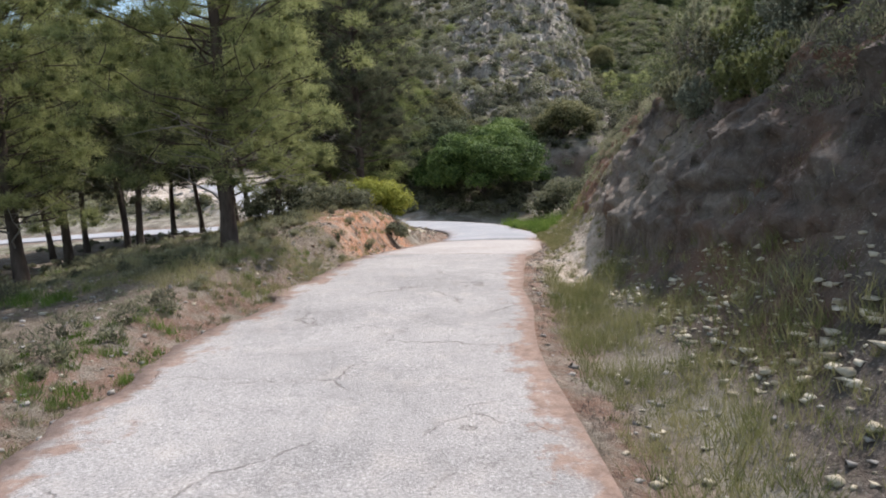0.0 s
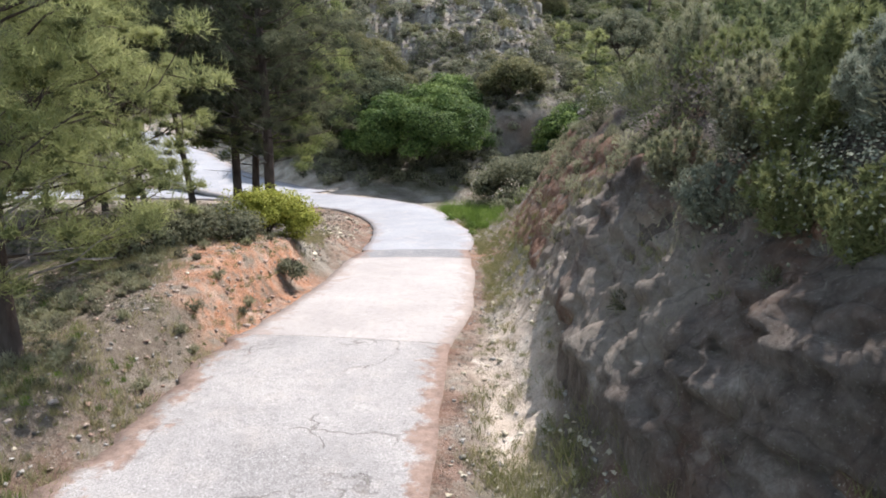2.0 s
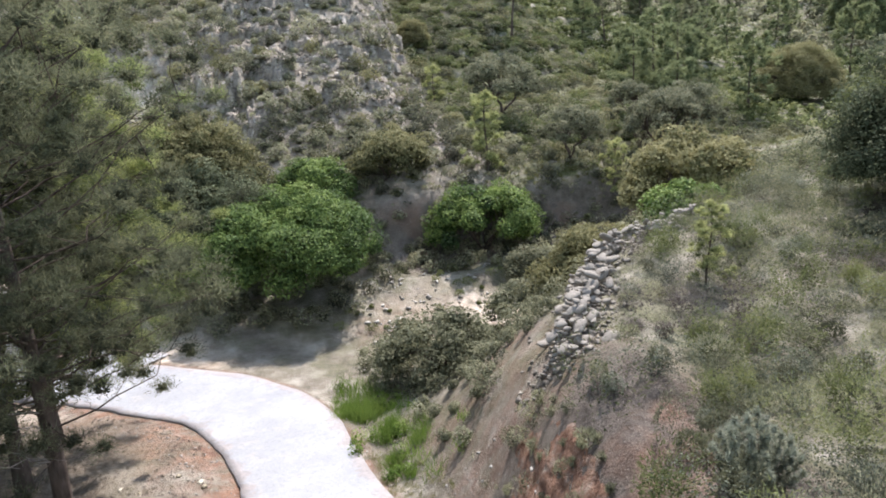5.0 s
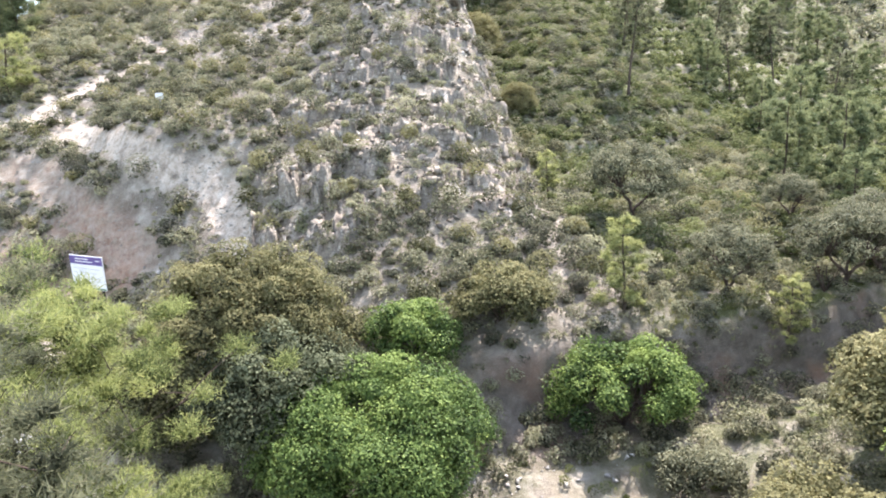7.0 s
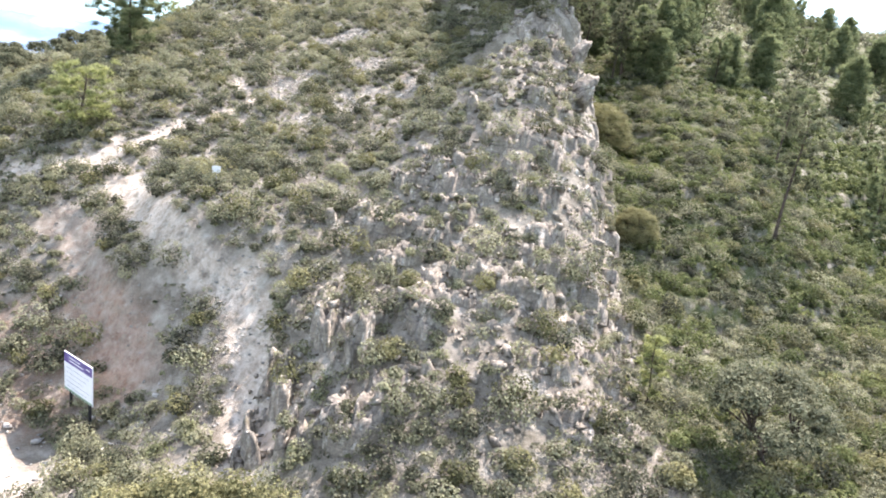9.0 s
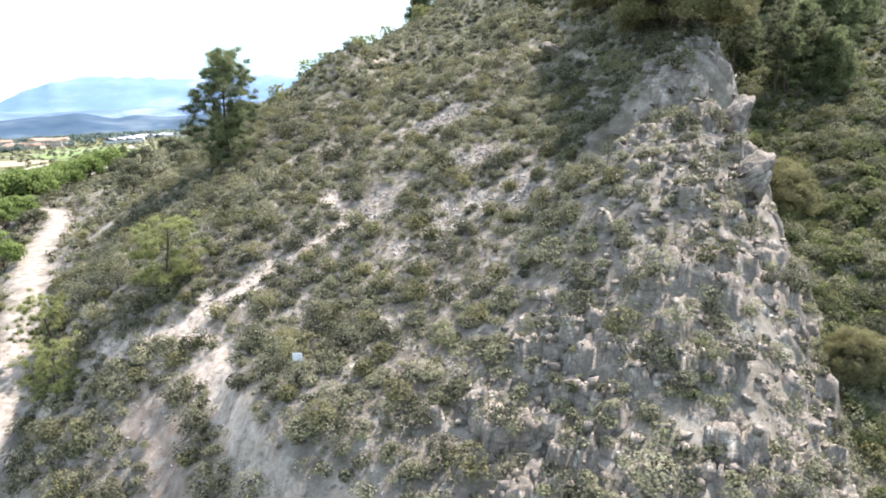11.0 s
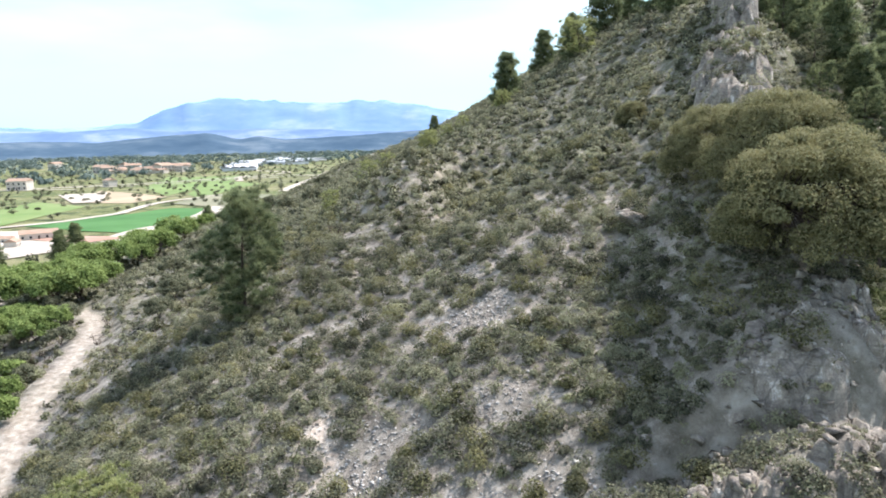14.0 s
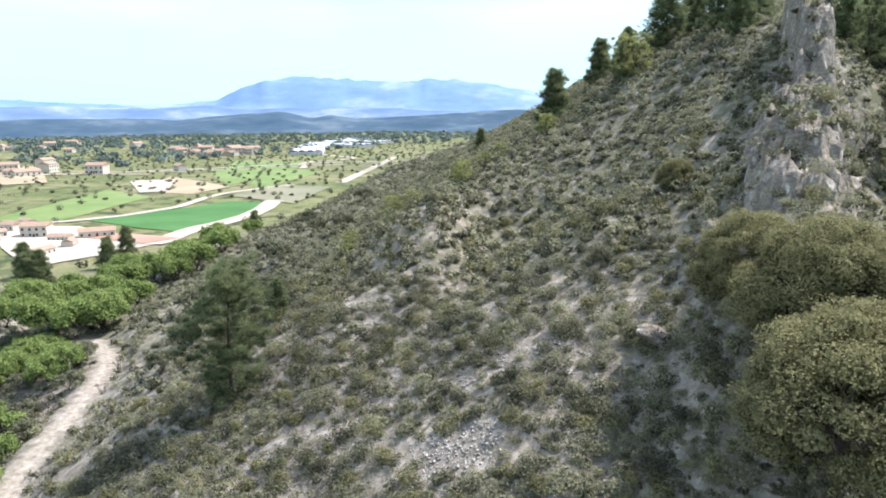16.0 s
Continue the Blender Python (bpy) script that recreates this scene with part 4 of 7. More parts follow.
# ---- road ----
def road_piece(name, s0, s1, half, mat, label, lift=0.0, line=ROAD_S):
    at = np.arange(s0, s1 - 0.99, 1 / 3)
    seg = np.stack([np.interp(at, np.arange(len(line)), line[:, i]) for i in range(3)], 1)
    t = unit(np.gradient(seg[:, :2], axis=0))
    nrm = np.stack([t[:, 1], -t[:, 0]], 1)
    cols = np.linspace(-1, 1, 15)
    k = at * 0.25
    half = half + widening_at(seg[:, 1])
    reach = np.interp(seg[:, 1], [0, 5, 10, 17, 21, 25], [0.15, 0.3, 0.42, 0.36, 0.2, 0.0])
    wide = [half + (reach if e == 0 else 0) + ((0.30 if mat is ASPHALT else 0.08) * fractal(k / 0.7, k * 0 + e, 71, 3) if e == 0 else 0.12 * fractal(k / 1.6, k * 0 + e, 71, 2)) + 0.16 * fractal(k / 4.0, k * 0 + e, 72, 2) for e in (0.0, 9.0)]
    verts = []
    for c in cols:
        w = np.where(c < 0, wide[0], wide[1]) * c
        x, y = seg[:, 0] + nrm[:, 0] * w, seg[:, 1] + nrm[:, 1] * w
        z = seg[:, 2] + 0.012 + lift + 0.03 * (1 - c * c) + 0.012 * fractal(x / 1.2, y / 1.2, 73, 3)
        verts.append(np.stack([x, y, z], 1))
    verts = [verts[0] - [0, 0, 0.14]] + verts + [verts[-1] - [0, 0, 0.14]]
    v = np.stack(verts, 1).reshape(-1, 3)
    ob = new(name, mesh_of(name, v, grid_faces(len(seg), len(cols) + 2), mat, [("rim", np.tile(np.abs(np.concatenate([[-1], cols, [1]])), len(seg)))], True))
    return tagged(ob, label, "road", kind="structure")


def station(y):
    return int(np.argmin(np.abs(ROAD_S[:, 1] - y) + (ROAD_S[:, 0] < -6) * 100))


road_piece("road", 0, station(14.2) + 1, 1.62, ASPHALT, "narrow road of cracked, bleached asphalt with crumbling edges")
road_piece("road", station(14.2), station(22.4) + 1, 1.62, PINKISH, "smooth pinkish concrete stretch of the narrow road", 0.003)
road_piece("road", station(22.4), station(23.75) + 1, 1.64, STRIP, "darker grey concrete strip across the narrow road", 0.006)
road_piece("road", station(23.75), len(ROAD_S), 1.7, CONCRETE, "pale smooth concrete road curving away round the bend")

road_piece("road", 0, len(BRANCH_S), 2.5, CONCRETE, "pale concrete branch running up to the dusty yard", -0.012, BRANCH_S)

# ---- trees ----
def scatter_ok(x, y):
    d_road, _, _ = line_distance(x, y, ROAD_S)
    ok = (d_road > 2.9) & (line_distance(x, y, BRANCH_S)[0] > 3.3)
    for line, half in ((WASH, 1.1), (TRAIL, 0.6), (TRAIL_B, 0.5), (TRACK_S, 1.8)):
        d, _, _ = line_distance(x, y, line)
        ok &= d > half + 0.5 * fractal(x / 2, y / 2, 15, 2)
    for line, deep in ((PALE_SCARP, 1.3), (PINK_SCARP, 1.8)):
        s, span = scarp(x, y, line)
        ok &= ~((span > 0.3) & (s > -0.1) & (s < deep + 0.6 * fractal(x / 1.2, y / 1.2, 16, 2)))
    return ok & (np.hypot((x + 20.8) / 1.15, (y - 59.8) / 0.75) > 8.0)


def thing(name, label, category, group=""):
    return tagged(new(name), label, category, group)


def tree(name, label, group, trunk_path, limb_paths, clumps, mat, bark, seed, leaves, leaf, needle=0.0, squash=0.75, core=0.5, tone=0.5, twigs=None):
    """A tree: tapered trunk, limbs and a crown of clumps. Clumps: rows of x, y, z, radius."""
    ob = thing(name, label, "tree", group)
    v, f = tubes([trunk_path], 9)
    part("trunk", mesh_of("trunk", v, f, bark, smooth_faces=True), ob)
    v, f = tubes(limb_paths, 5)
    part("branching", mesh_of("branching", v, f, bark, smooth_faces=True), ob)
    if twigs:
        v, f = tubes(twigs, 4)
        part("dead_wood", mesh_of("dead_wood", v, f, TWIG), ob, "bare grey dead wood")
    clumps = np.asarray(clumps)
    r = np.random.default_rng(seed)
    # higher clumps get a lighter tone: sun on the crown's top, put into colour
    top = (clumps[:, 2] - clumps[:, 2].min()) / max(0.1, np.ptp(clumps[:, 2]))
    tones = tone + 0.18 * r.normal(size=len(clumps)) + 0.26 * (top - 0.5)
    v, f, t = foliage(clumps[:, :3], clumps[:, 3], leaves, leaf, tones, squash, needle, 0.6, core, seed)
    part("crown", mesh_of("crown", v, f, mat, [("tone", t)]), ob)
    return ob


def curve_to(a, b, r0, r1, sag, seed, n=5):
    """A limb from a to b that bows by sag."""
    r = np.random.default_rng(seed)
    t = np.linspace(0, 1, n)[:, None]
    p = np.asarray(a) * (1 - t) + np.asarray(b) * t
    p[:, 2] += sag * np.sin(np.pi * t[:, 0])
    p[1:-1, :2] += 0.05 * np.linalg.norm(np.subtract(b, a)) * r.normal(size=(n - 2, 2))
    return np.concatenate([p, r0 + (r1 - r0) * t], 1)


def pine(seed, tall, clear, spread, lean=(0, 0), clumps=60, leaves=150, leaf=0.03, needle=8, radius=0.75, mat=None, girth=0.16, label="", group="", dead=0, top=0.35, core=0.35, cone=False):
    r = np.random.default_rng(seed)
    h = np.linspace(0, 1, 9)
    trunk = np.stack([lean[0] * h ** 1.3 + 0.12 * np.sin(h * 5 + seed), lean[1] * h ** 1.3 + 0.12 * np.cos(h * 4 + seed), h * tall * 0.96 - 0.15, girth * (1 - 0.86 * h) + 0.02], 1)
    trunk[0, 3] *= 1.35
    rows, limbs, twigs = [], [], []
    count = max(8, clumps // 6)
    for k in range(count):
        u = (k + r.random()) / count
        prof = (0.45 + 0.55 * np.sin(np.pi * min(1, 0.2 + 0.8 * u)) ** 0.8) if u < 0.6 else (top * 0.7 + (1 - top * 0.7) * np.sqrt(max(0.0, (1 - u) / 0.4)))
        prof = max(0.2, 1.0 - 0.85 * u ** 1.3) * (0.7 + 0.5 * r.random()) if cone else prof
        reach = spread * prof * (0.7 + 0.4 * r.random())
        z = clear + (tall - clear) * u * 0.92 - 0.2 * reach
        a = k * 2.4 + 0.8 * r.random()
        base = np.array([np.interp(max(z, 0.3), trunk[:, 2], trunk[:, i]) for i in range(3)])
        rise = (0.1 + 0.5 * r.random() + 0.4 * u) * (0.5 if cone else 1)
        end = base + np.array([np.cos(a), np.sin(a), rise]) * reach
        limb = curve_to(base, end, 0.010 + 0.016 * girth / 0.16, 0.005, -0.05 * reach, seed * 100 + k, 7)
        limbs.append(limb)
        for j in range(6):
            s = 0.3 + 0.7 * np.sqrt(r.random())
            on = np.array([np.interp(s, np.linspace(0, 1, 7), limb[:, i]) for i in range(3)])
            c = on + r.normal(size=3) * reach * np.array([0.2, 0.2, 0.17]) + [0, 0, 0.12]
            rows.append((*c, radius * (0.6 + 0.6 * r.random()) * (0.75 + 0.25 * prof)))
            if j % 3 == 0:
                limbs.append(curve_to(on, c, 0.012, 0.004, 0.0, seed * 900 + k * 6 + j, 3))
    for k in range(dead):
        a, z = r.random() * 2 * np.pi, clear * (0.5 + 0.9 * r.random())
        base = np.array([np.interp(z, trunk[:, 2], trunk[:, i]) for i in range(3)])
        end = base + np.array([np.cos(a), np.sin(a), 0.25 + 0.4 * r.random()]) * spread * (0.35 + 0.5 * r.random())
        p = curve_to(base, end, 0.022, 0.006, 0.1, seed + 31 * k, 6)
        twigs.append(p)
        for q in range(3):
            s = p[2 + q % 4][:3]
            twigs.append(curve_to(s, s + r.normal(size=3) * 0.4 * np.array([1, 1, 0.6]), 0.010, 0.003, 0.0, seed + k * 7 + q, 3))
    return tree("pine_tree", label, group, trunk, limbs, rows, mat or PINE, BARK, seed, leaves, leaf, needle, 0.7, core, 0.5, twigs)


def broadleaf(seed, tall, clear, spread, clumps, leaves, leaf, mat, label, name="tree", group="", radius=1.0, stems=3, bark=None, core=0.55, squash=0.8, tone=0.5, flat=1.0):
    r = np.random.default_rng(seed)
    h = np.linspace(0, 1, 5)
    trunk = np.stack([0.2 * np.sin(3 * h + seed), 0.2 * np.cos(2 * h + seed) - 0.2, h * max(clear, 0.6) * 1.15 - 0.2, 0.04 * tall * (1 - 0.45 * h)], 1)
    fork = trunk[-1, :3]
    rows, limbs = [], []
    mids = [fork + np.array([np.cos(a) * spread * 0.35, np.sin(a) * spread * 0.35, (tall - clear) * 0.3]) for a in (np.arange(stems) / stems * 2 * np.pi + seed)]
    for k, mpt in enumerate(mids):
        limbs.append(curve_to(fork - [0, 0, 0.15], mpt, 0.022 * tall, 0.012 * tall, 0.1, seed + k))
    for k in range(clumps):
        w = unit(r.normal(size=3))
        w[2] = abs(w[2]) * 1.1 - 0.25
        q = (0.55 + 0.45 * r.random() ** 0.5)
        c = np.array([fork[0], fork[1], clear + (tall - clear) * 0.42]) + w * np.array([spread, spread, (tall - clear) * 0.55 * flat]) * q
        rows.append((*c, radius * (0.7 + 0.6 * r.random())))
        near = mids[int(np.argmin([np.linalg.norm(c - mm) for mm in mids]))]
        limbs.append(curve_to(near, c, 0.009 * tall, 0.006, 0.05, seed * 50 + k, 4))
    return tree(name, label, group, trunk, limbs, rows, mat, bark or BARK, seed, leaves, leaf, 0.0, squash, core, tone)


def stand(ob, x, y, sink=0.1, turn=0.0, scale=1.0):
    ob.location = (x, y, float(footing(x, y)) - sink)
    ob.rotation_euler, ob.scale = (0, 0, turn), (scale,) * 3
    return ob


def repeat(ob, x, y, turn, scale=1.0, sink=0.1):
    at = Matrix.LocRotScale((x, y, float(footing(x, y)) - sink), Euler((0, 0, turn)), (scale, scale, scale))
    made = copy_thing(ob, at @ Matrix.Diagonal((1 / ob.scale[0],) * 3).to_4x4())
    return made


# pines of the grove beside the road
lead = stand(pine(11, 9.2, 1.75, 2.25, (-0.4, -0.2), 600, 340, 0.0095, 12, 0.46, girth=0.125, label="sunlit Aleppo pine with a leaning trunk beside the road", group="pines of the grove", dead=9, core=0.2), -4.0, 12.5)
young = stand(pine(12, 4.9, 1.25, 1.35, (0.1, 0.1), 210, 300, 0.0085, 11, 0.29, girth=0.055, label="slim young pine with bare lower branches on the mound", group="pines of the grove", dead=10), -4.4, 17.2)
dark = stand(pine(13, 13.2, 3.7, 3.7, (0.3, 0.2), 540, 300, 0.012, 11, 0.62, PINE_SHADED, 0.19, "tall dark pine on bare red ground at the bend", "pines of the grove", 6), -3.7, 28.2)
row = stand(pine(14, 8.0, 2.7, 2.6, (-0.4, 0.2), 180, 200, 0.02, 9, 0.62, PINE_SHADED, 0.11, "shaded pine with a straight bare trunk in the grove", "pines of the grove", 3), -16.6, 25.2)
row_b = stand(pine(15, 8.6, 2.9, 2.4, (0.6, 0.3), 180, 200, 0.02, 9, 0.62, PINE_SHADED, 0.10, "shaded pine with a straight bare trunk in the grove", "pines of the grove", 3), -14.6, 26.6)
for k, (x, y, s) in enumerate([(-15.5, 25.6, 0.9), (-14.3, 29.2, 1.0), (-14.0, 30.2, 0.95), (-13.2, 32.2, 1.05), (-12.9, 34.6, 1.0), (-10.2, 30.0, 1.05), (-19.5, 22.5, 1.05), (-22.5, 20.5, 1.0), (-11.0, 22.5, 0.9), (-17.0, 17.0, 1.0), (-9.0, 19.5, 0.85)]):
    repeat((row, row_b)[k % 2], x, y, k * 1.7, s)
repeat(dark, -5.4, 31.8, 2.1, 0.95)
slant = stand(pine(17, 10.5, 5.0, 2.6, (-1.9, -0.4), 200, 220, 0.018, 10, 0.62, PINE_SHADED, 0.12, "dark pine with a long slanting trunk by the bend", "pines of the grove", 5), -7.1, 31.6)
repeat(slant, -9.6, 33.2, 0.5, 0.95)
repeat(slant, -11.4, 36.6, 5.9, 1.0)
repeat(lead, -8.9, 13.6, 2.4, 0.95)
repeat(dark, -10.8, 18.6, 5.2, 0.62)
repeat(dark, -13.8, 21.0, 1.2, 0.66)
repeat(lead, -12.5, 13.0, 4.0, 1.0)
bend_pine = stand(pine(16, 11.8, 2.5, 3.7, (0.8, 0.9), 620, 400, 0.0135, 10, 0.58, PINE_GREEN, 0.16, "tall sunlit pine leaning over the bend of the road", "pines of the grove", 8, core=0.55), -5.2, 34.2)

# hillside pines
hill_pine = stand(pine(21, 12.2, 0.6, 3.2, (0.3, 0.2), 360, 190, 0.038, 7, 0.86, MID_PINE, 0.16, "lone dark pine standing in the scrub of the slope", "pines of the hill", core=0.4, top=0.5), -33.0, 112.5)
low_pine = stand(pine(22, 4.8, 0.4, 2.8, (0.2, 0.0), 140, 90, 0.04, 7, 0.6, PINE, 0.12, "low spreading pine beside the pale path", "pines of the hill"), -24.5, 86.5)
slim_pine = stand(pine(23, 10.5, 4.5, 2.3, (0.8, 0.2), 100, 50, 0.05, 7, 0.65, PINE_SHADED, 0.13, "slender pine with a long bare trunk on the slope", "pines of the hill"), 32.5, 87.0)
far_pine = stand(pine(24, 9.6, 0.3, 3.6, (0.2, 0.3), 216, 84, 0.085, 5, 1.1, MID_PINE, 0.14, "dark pine among others high on the hill", "pines of the hill", core=0.7, cone=True), -27.0, 187.0)
fresh_pine = stand(pine(25, 7.5, 0.8, 2.2, (0.2, 0.1), 120, 70, 0.05, 7, 0.62, MID_PINE, 0.10, "light green young pine on a terrace of the vale", "pines of the vale"), 38.5, 65.0)
sapling = stand(pine(26, 5.0, 0.4, 1.2, (0.1, 0.0), 100, 90, 0.028, 7, 0.38, PINE, 0.05, "feathery young pine above the ravine", "pines of the vale"), 15.2, 51.2)
for k, (x, y, s) in enumerate([(35.6, 67.3, 0.95), (41.5, 66.5, 1.05), (45.0, 78.0, 1.15), (51.0, 105.0, 0.9), (44.0, 62.0, 0.9), (34.0, 58.5, 0.7), (48.0, 88.0, 0.8)]):
    repeat(fresh_pine, x, y, k * 2.1, s)
for k, (x, y, s) in enumerate([(16.5, 66.0, 0.8), (23.0, 49.5, 0.75), (12.0, 27.0, 0.45)]):
    repeat(sapling, x, y, k * 1.3, s)
for k, (x, y, s) in enumerate([(39.8, 104.0, 0.8), (46.5, 96.0, 0.9), (52.0, 100.0, 0.8), (43.5, 111.0, 0.9), (57.0, 112.0, 1.0), (49.0, 118.0, 0.9), (61.0, 104.0, 1.0), (66.0, 96.0, 1.0), (58.0, 90.0, 0.9), (40.0, 126.0, 0.9)]):
    repeat((slim_pine, fresh_pine)[k % 2], x, y, k * 1.4, s)
repeat(low_pine, -30.5, 81.0, 1.0, 0.75)
repeat(low_pine, -37.0, 88.0, 2.6, 0.8)
for k in range(12):
    a = (k + 0.5 * math.sin(k * 3.7)) / 12
    repeat(low_pine, -39 + 15 * a + 2.5 * math.sin(k * 5.1), 140 + 46 * a, k * 1.1, 0.35 + 0.3 * abs(math.sin(k * 2.3)))
for k, (x, y, s) in enumerate([(-25.1, 211.9, 0.95), (-14.5, 188.0, 0.85), (-9.5, 194.0, 1.2), (-4.1, 190.0, 0.6), (0.3, 184.0, 1.0), (4.0, 190.0, 0.9), (-7.0, 203.0, 0.8), (-50.0, 208.0, 0.5), (-39.7, 127.0, 0.5), (37.0, 140.0, 0.9), (42.5, 128.5, 0.8), (69.0, 143.0, 1.1), (3.0, 175.0, 0.7)]):
    repeat(far_pine, x, y, k * 1.9, s)
repeat(low_pine, -12.5, 182.5, 2.2, 1.3)
g = np.random.default_rng(57)
for k in range(26):
    x, y = 19 + 17 * g.random(), 112 + 52 * g.random()
    repeat((fresh_pine, slim_pine, far_pine)[k % 3], x, y, 6.28 * g.random(), 0.65 + 0.35 * g.random())
g = np.random.default_rng(58)
for k in range(22):
    x, y = 15 + 26 * g.random(), 160 + 48 * g.random()
    repeat(far_pine if k % 3 else fresh_pine, x, y, 6.28 * g.random(), 0.8 + 0.4 * g.random())
g = np.random.default_rng(55)
for k in range(64):
    x, y = 36 + 70 * g.random(), 128 + 115 * g.random()
    repeat(fresh_pine if k % 3 else far_pine, x, y, 6.28 * g.random(), 0.75 + 0.5 * g.random())
for k in range(90):
    x, y = 62 + 150 * g.random(), 40 + 190 * g.random()
    repeat(fresh_pine if k % 3 else far_pine, x, y, 6.28 * g.random(), 0.8 + 0.6 * g.random())

# oaks on the ridge and broad-leaved trees in the vale
oak = stand(broadleaf(31, 8.4, -1.7, 5.2, 300, 330, 0.062, OAK, "large dense holm oak with olive-brown leaves on the ridge", "oak_tree", "oaks of the ridge", 0.92, tone=0.84), 12.7, 102.0, 1.1)
repeat(oak, 11.6, 109.0, 1.9, 0.86, 0.3)
repeat(oak, 8.2, 114.6, 3.6, 0.72, 0.8)
repeat(oak, 18.6, 97.0, 0.8, 0.6, 0.3)
repeat(oak, 19.2, 81.5, 2.8, 0.36, 0.2)
repeat(oak, 0.5, 138.0, 4.4, 0.38, 0.5)
repeat(oak, 53.0, 66.0, 5.0, 0.76, 0.3)
bank_oak = stand(broadleaf(32, 7.0, -1.4, 3.7, 150, 520, 0.05, DARK_OAK, "dark evergreen oak with a dense shady crown above the bank", "oak_tree", "", 1.0, tone=0.5), 22.0, 28.0, 0.2)
olive = stand(broadleaf(33, 5.4, 1.0, 3.1, 60, 200, 0.07, OLIVE, "old olive tree with a thin grey-green crown", "olive_tree", "olive trees of the vale", 0.8, core=0.3), 20.8, 61.8)
repeat(olive, 21.0, 52.0, 2.0, 0.72)
repeat(olive, 27.5, 51.0, 3.3, 0.85)
repeat(olive, 31.0, 52.5, 5.0, 0.9)
repeat(olive, 30.5, 60.0, 1.0, 0.6)

# bushes beside the ravine and the road
def bush(seed, tall, spread, clumps, leaves, leaf, mat, label, x, y, radius, tone=0.5, sink=0.25, core=0.6):
    return stand(broadleaf(seed, tall, 0.15, spread, clumps, leaves, leaf, mat, label, "bush", "", radius, 5, core=core, tone=tone, flat=1.15), x, y, sink)


bush(41, 4.6, 4.3, 120, 620, 0.062, GREEN, "big glossy green bush beside the concrete road", 2.6, 45.6, 0.95)
bush(58, 5.2, 3.4, 70, 420, 0.066, DARK_OAK, "dark evergreen thicket between carob and green bush", -0.6, 48.2, 0.95, 0.6)
# low scrub under the oak, its shade put into the dark leaf colour
bush(57, 2.6, 2.2, 40, 300, 0.05, DARK_OAK, "dark low oak scrub in the shade of the oak", 19.4, 24.4, 0.7, 0.4)
bush(42, 6.6, 4.4, 130, 480, 0.066, OAK, "tall carob bush with olive-brown leaves over the ravine", -2.2, 51.0, 0.9, 0.5)
bush(43, 3.0, 2.0, 44, 320, 0.066, GREEN, "bright green leafy bush at the foot of the hill", 4.6, 50.8, 0.75, 0.62)
bush(44, 4.2, 2.9, 70, 400, 0.068, GREEN, "fresh green bush in the ravine", 13.6, 48.0, 0.85, 0.55)
bush(45, 3.2, 2.7, 50, 300, 0.07, OAK, "yellowish green shrub by the dry stone wall", 15.2, 37.2, 0.8, 0.78)
bush(46, 4.4, 3.2, 60, 300, 0.08, OAK, "large yellow-green shrub on the ravine side", 21.5, 40.0, 0.95, 0.82)
bush(47, 2.2, 1.6, 30, 260, 0.08, GREEN, "bright green vine heaped by the dry stone wall", 18.2, 36.4, 0.6, 0.68)
bush(48, 1.9, 1.6, 30, 220, 0.06, OLIVE, "grey-green bush at the edge of the pale dirt", 14.6, 43.2, 0.6)
bush(49, 2.4, 2.2, 36, 240, 0.06, OLIVE, "grey shrub hanging over the dirt slope", 11.8, 38.4, 0.7)
bush(50, 1.35, 1.15, 60, 300, 0.03, SPURGE, "rounded yellow-green spurge bush on the mound", -2.35, 20.7, 0.42, 0.6)
bush(51, 0.95, 0.9, 30, 260, 0.03, OLIVE, "grey lavender bush beside the spurge", -2.9, 19.0, 0.36)
bush(52, 1.0, 0.9, 26, 220, 0.035, OLIVE, "grey-green shrub under the young pine", -4.2, 18.2, 0.4)
bush(53, 2.6, 2.0, 40, 260, 0.06, OLIVE, "dusty shrub at the end of the cut bank", 7.0, 34.6, 0.65)
bush(54, 3.6, 2.4, 44, 240, 0.08, OAK, "dark bush at the foot of the ridge", -5.8, 49.6, 0.9, 0.4)
bush(55, 3.0, 2.4, 40, 240, 0.08, OAK, "brown-green bush on the slope above the ravine", 9.0, 51.6, 0.8, 0.45)
bush(56, 0.5, 0.26, 16, 160, 0.02, OLIVE, "small grey plant at the road's edge", -1.5, 18.1, 0.16)

WALL_LINE = along([(6.9, 25.0, 0), (9.0, 27.9, 0), (10.7, 30.3, 0), (12.8, 31.7, 0), (15.4, 32.5, 0)], 0.33)


# scrub that covers the slopes
def scrub(name, label, x, y, r, leaves, leaf, seed, mat, squash=0.75, needle=0.0, core=0.6, tone=0.5, raise_by=0.35):
    g = np.random.default_rng(seed)
    c = np.stack([x, y, footing(x, y) + r * squash * raise_by], 1)
    t = tone + 0.27 * g.normal(size=len(x)) + 0.3 * fractal(x / 7, y / 7, seed, 3)
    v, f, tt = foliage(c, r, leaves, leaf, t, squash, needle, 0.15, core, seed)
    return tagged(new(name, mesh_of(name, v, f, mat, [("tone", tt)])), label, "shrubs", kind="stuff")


def spots(x0, x1, y0, y1, gap, seed):
    g = np.random.default_rng(seed)
    nx, ny = int((x1 - x0) / gap), int((y1 - y0) / gap)
    a, b = np.meshgrid(np.arange(nx), np.arange(ny))
    x = x0 + (a + 0.5 + 0.95 * (g.random(a.shape) - 0.5)) * gap
    y = y0 + (b + 0.5 + 0.95 * (g.random(a.shape) - 0.5)) * gap
    x, y = x.ravel(), y.ravel()
    return x, y, g.random(len(x))


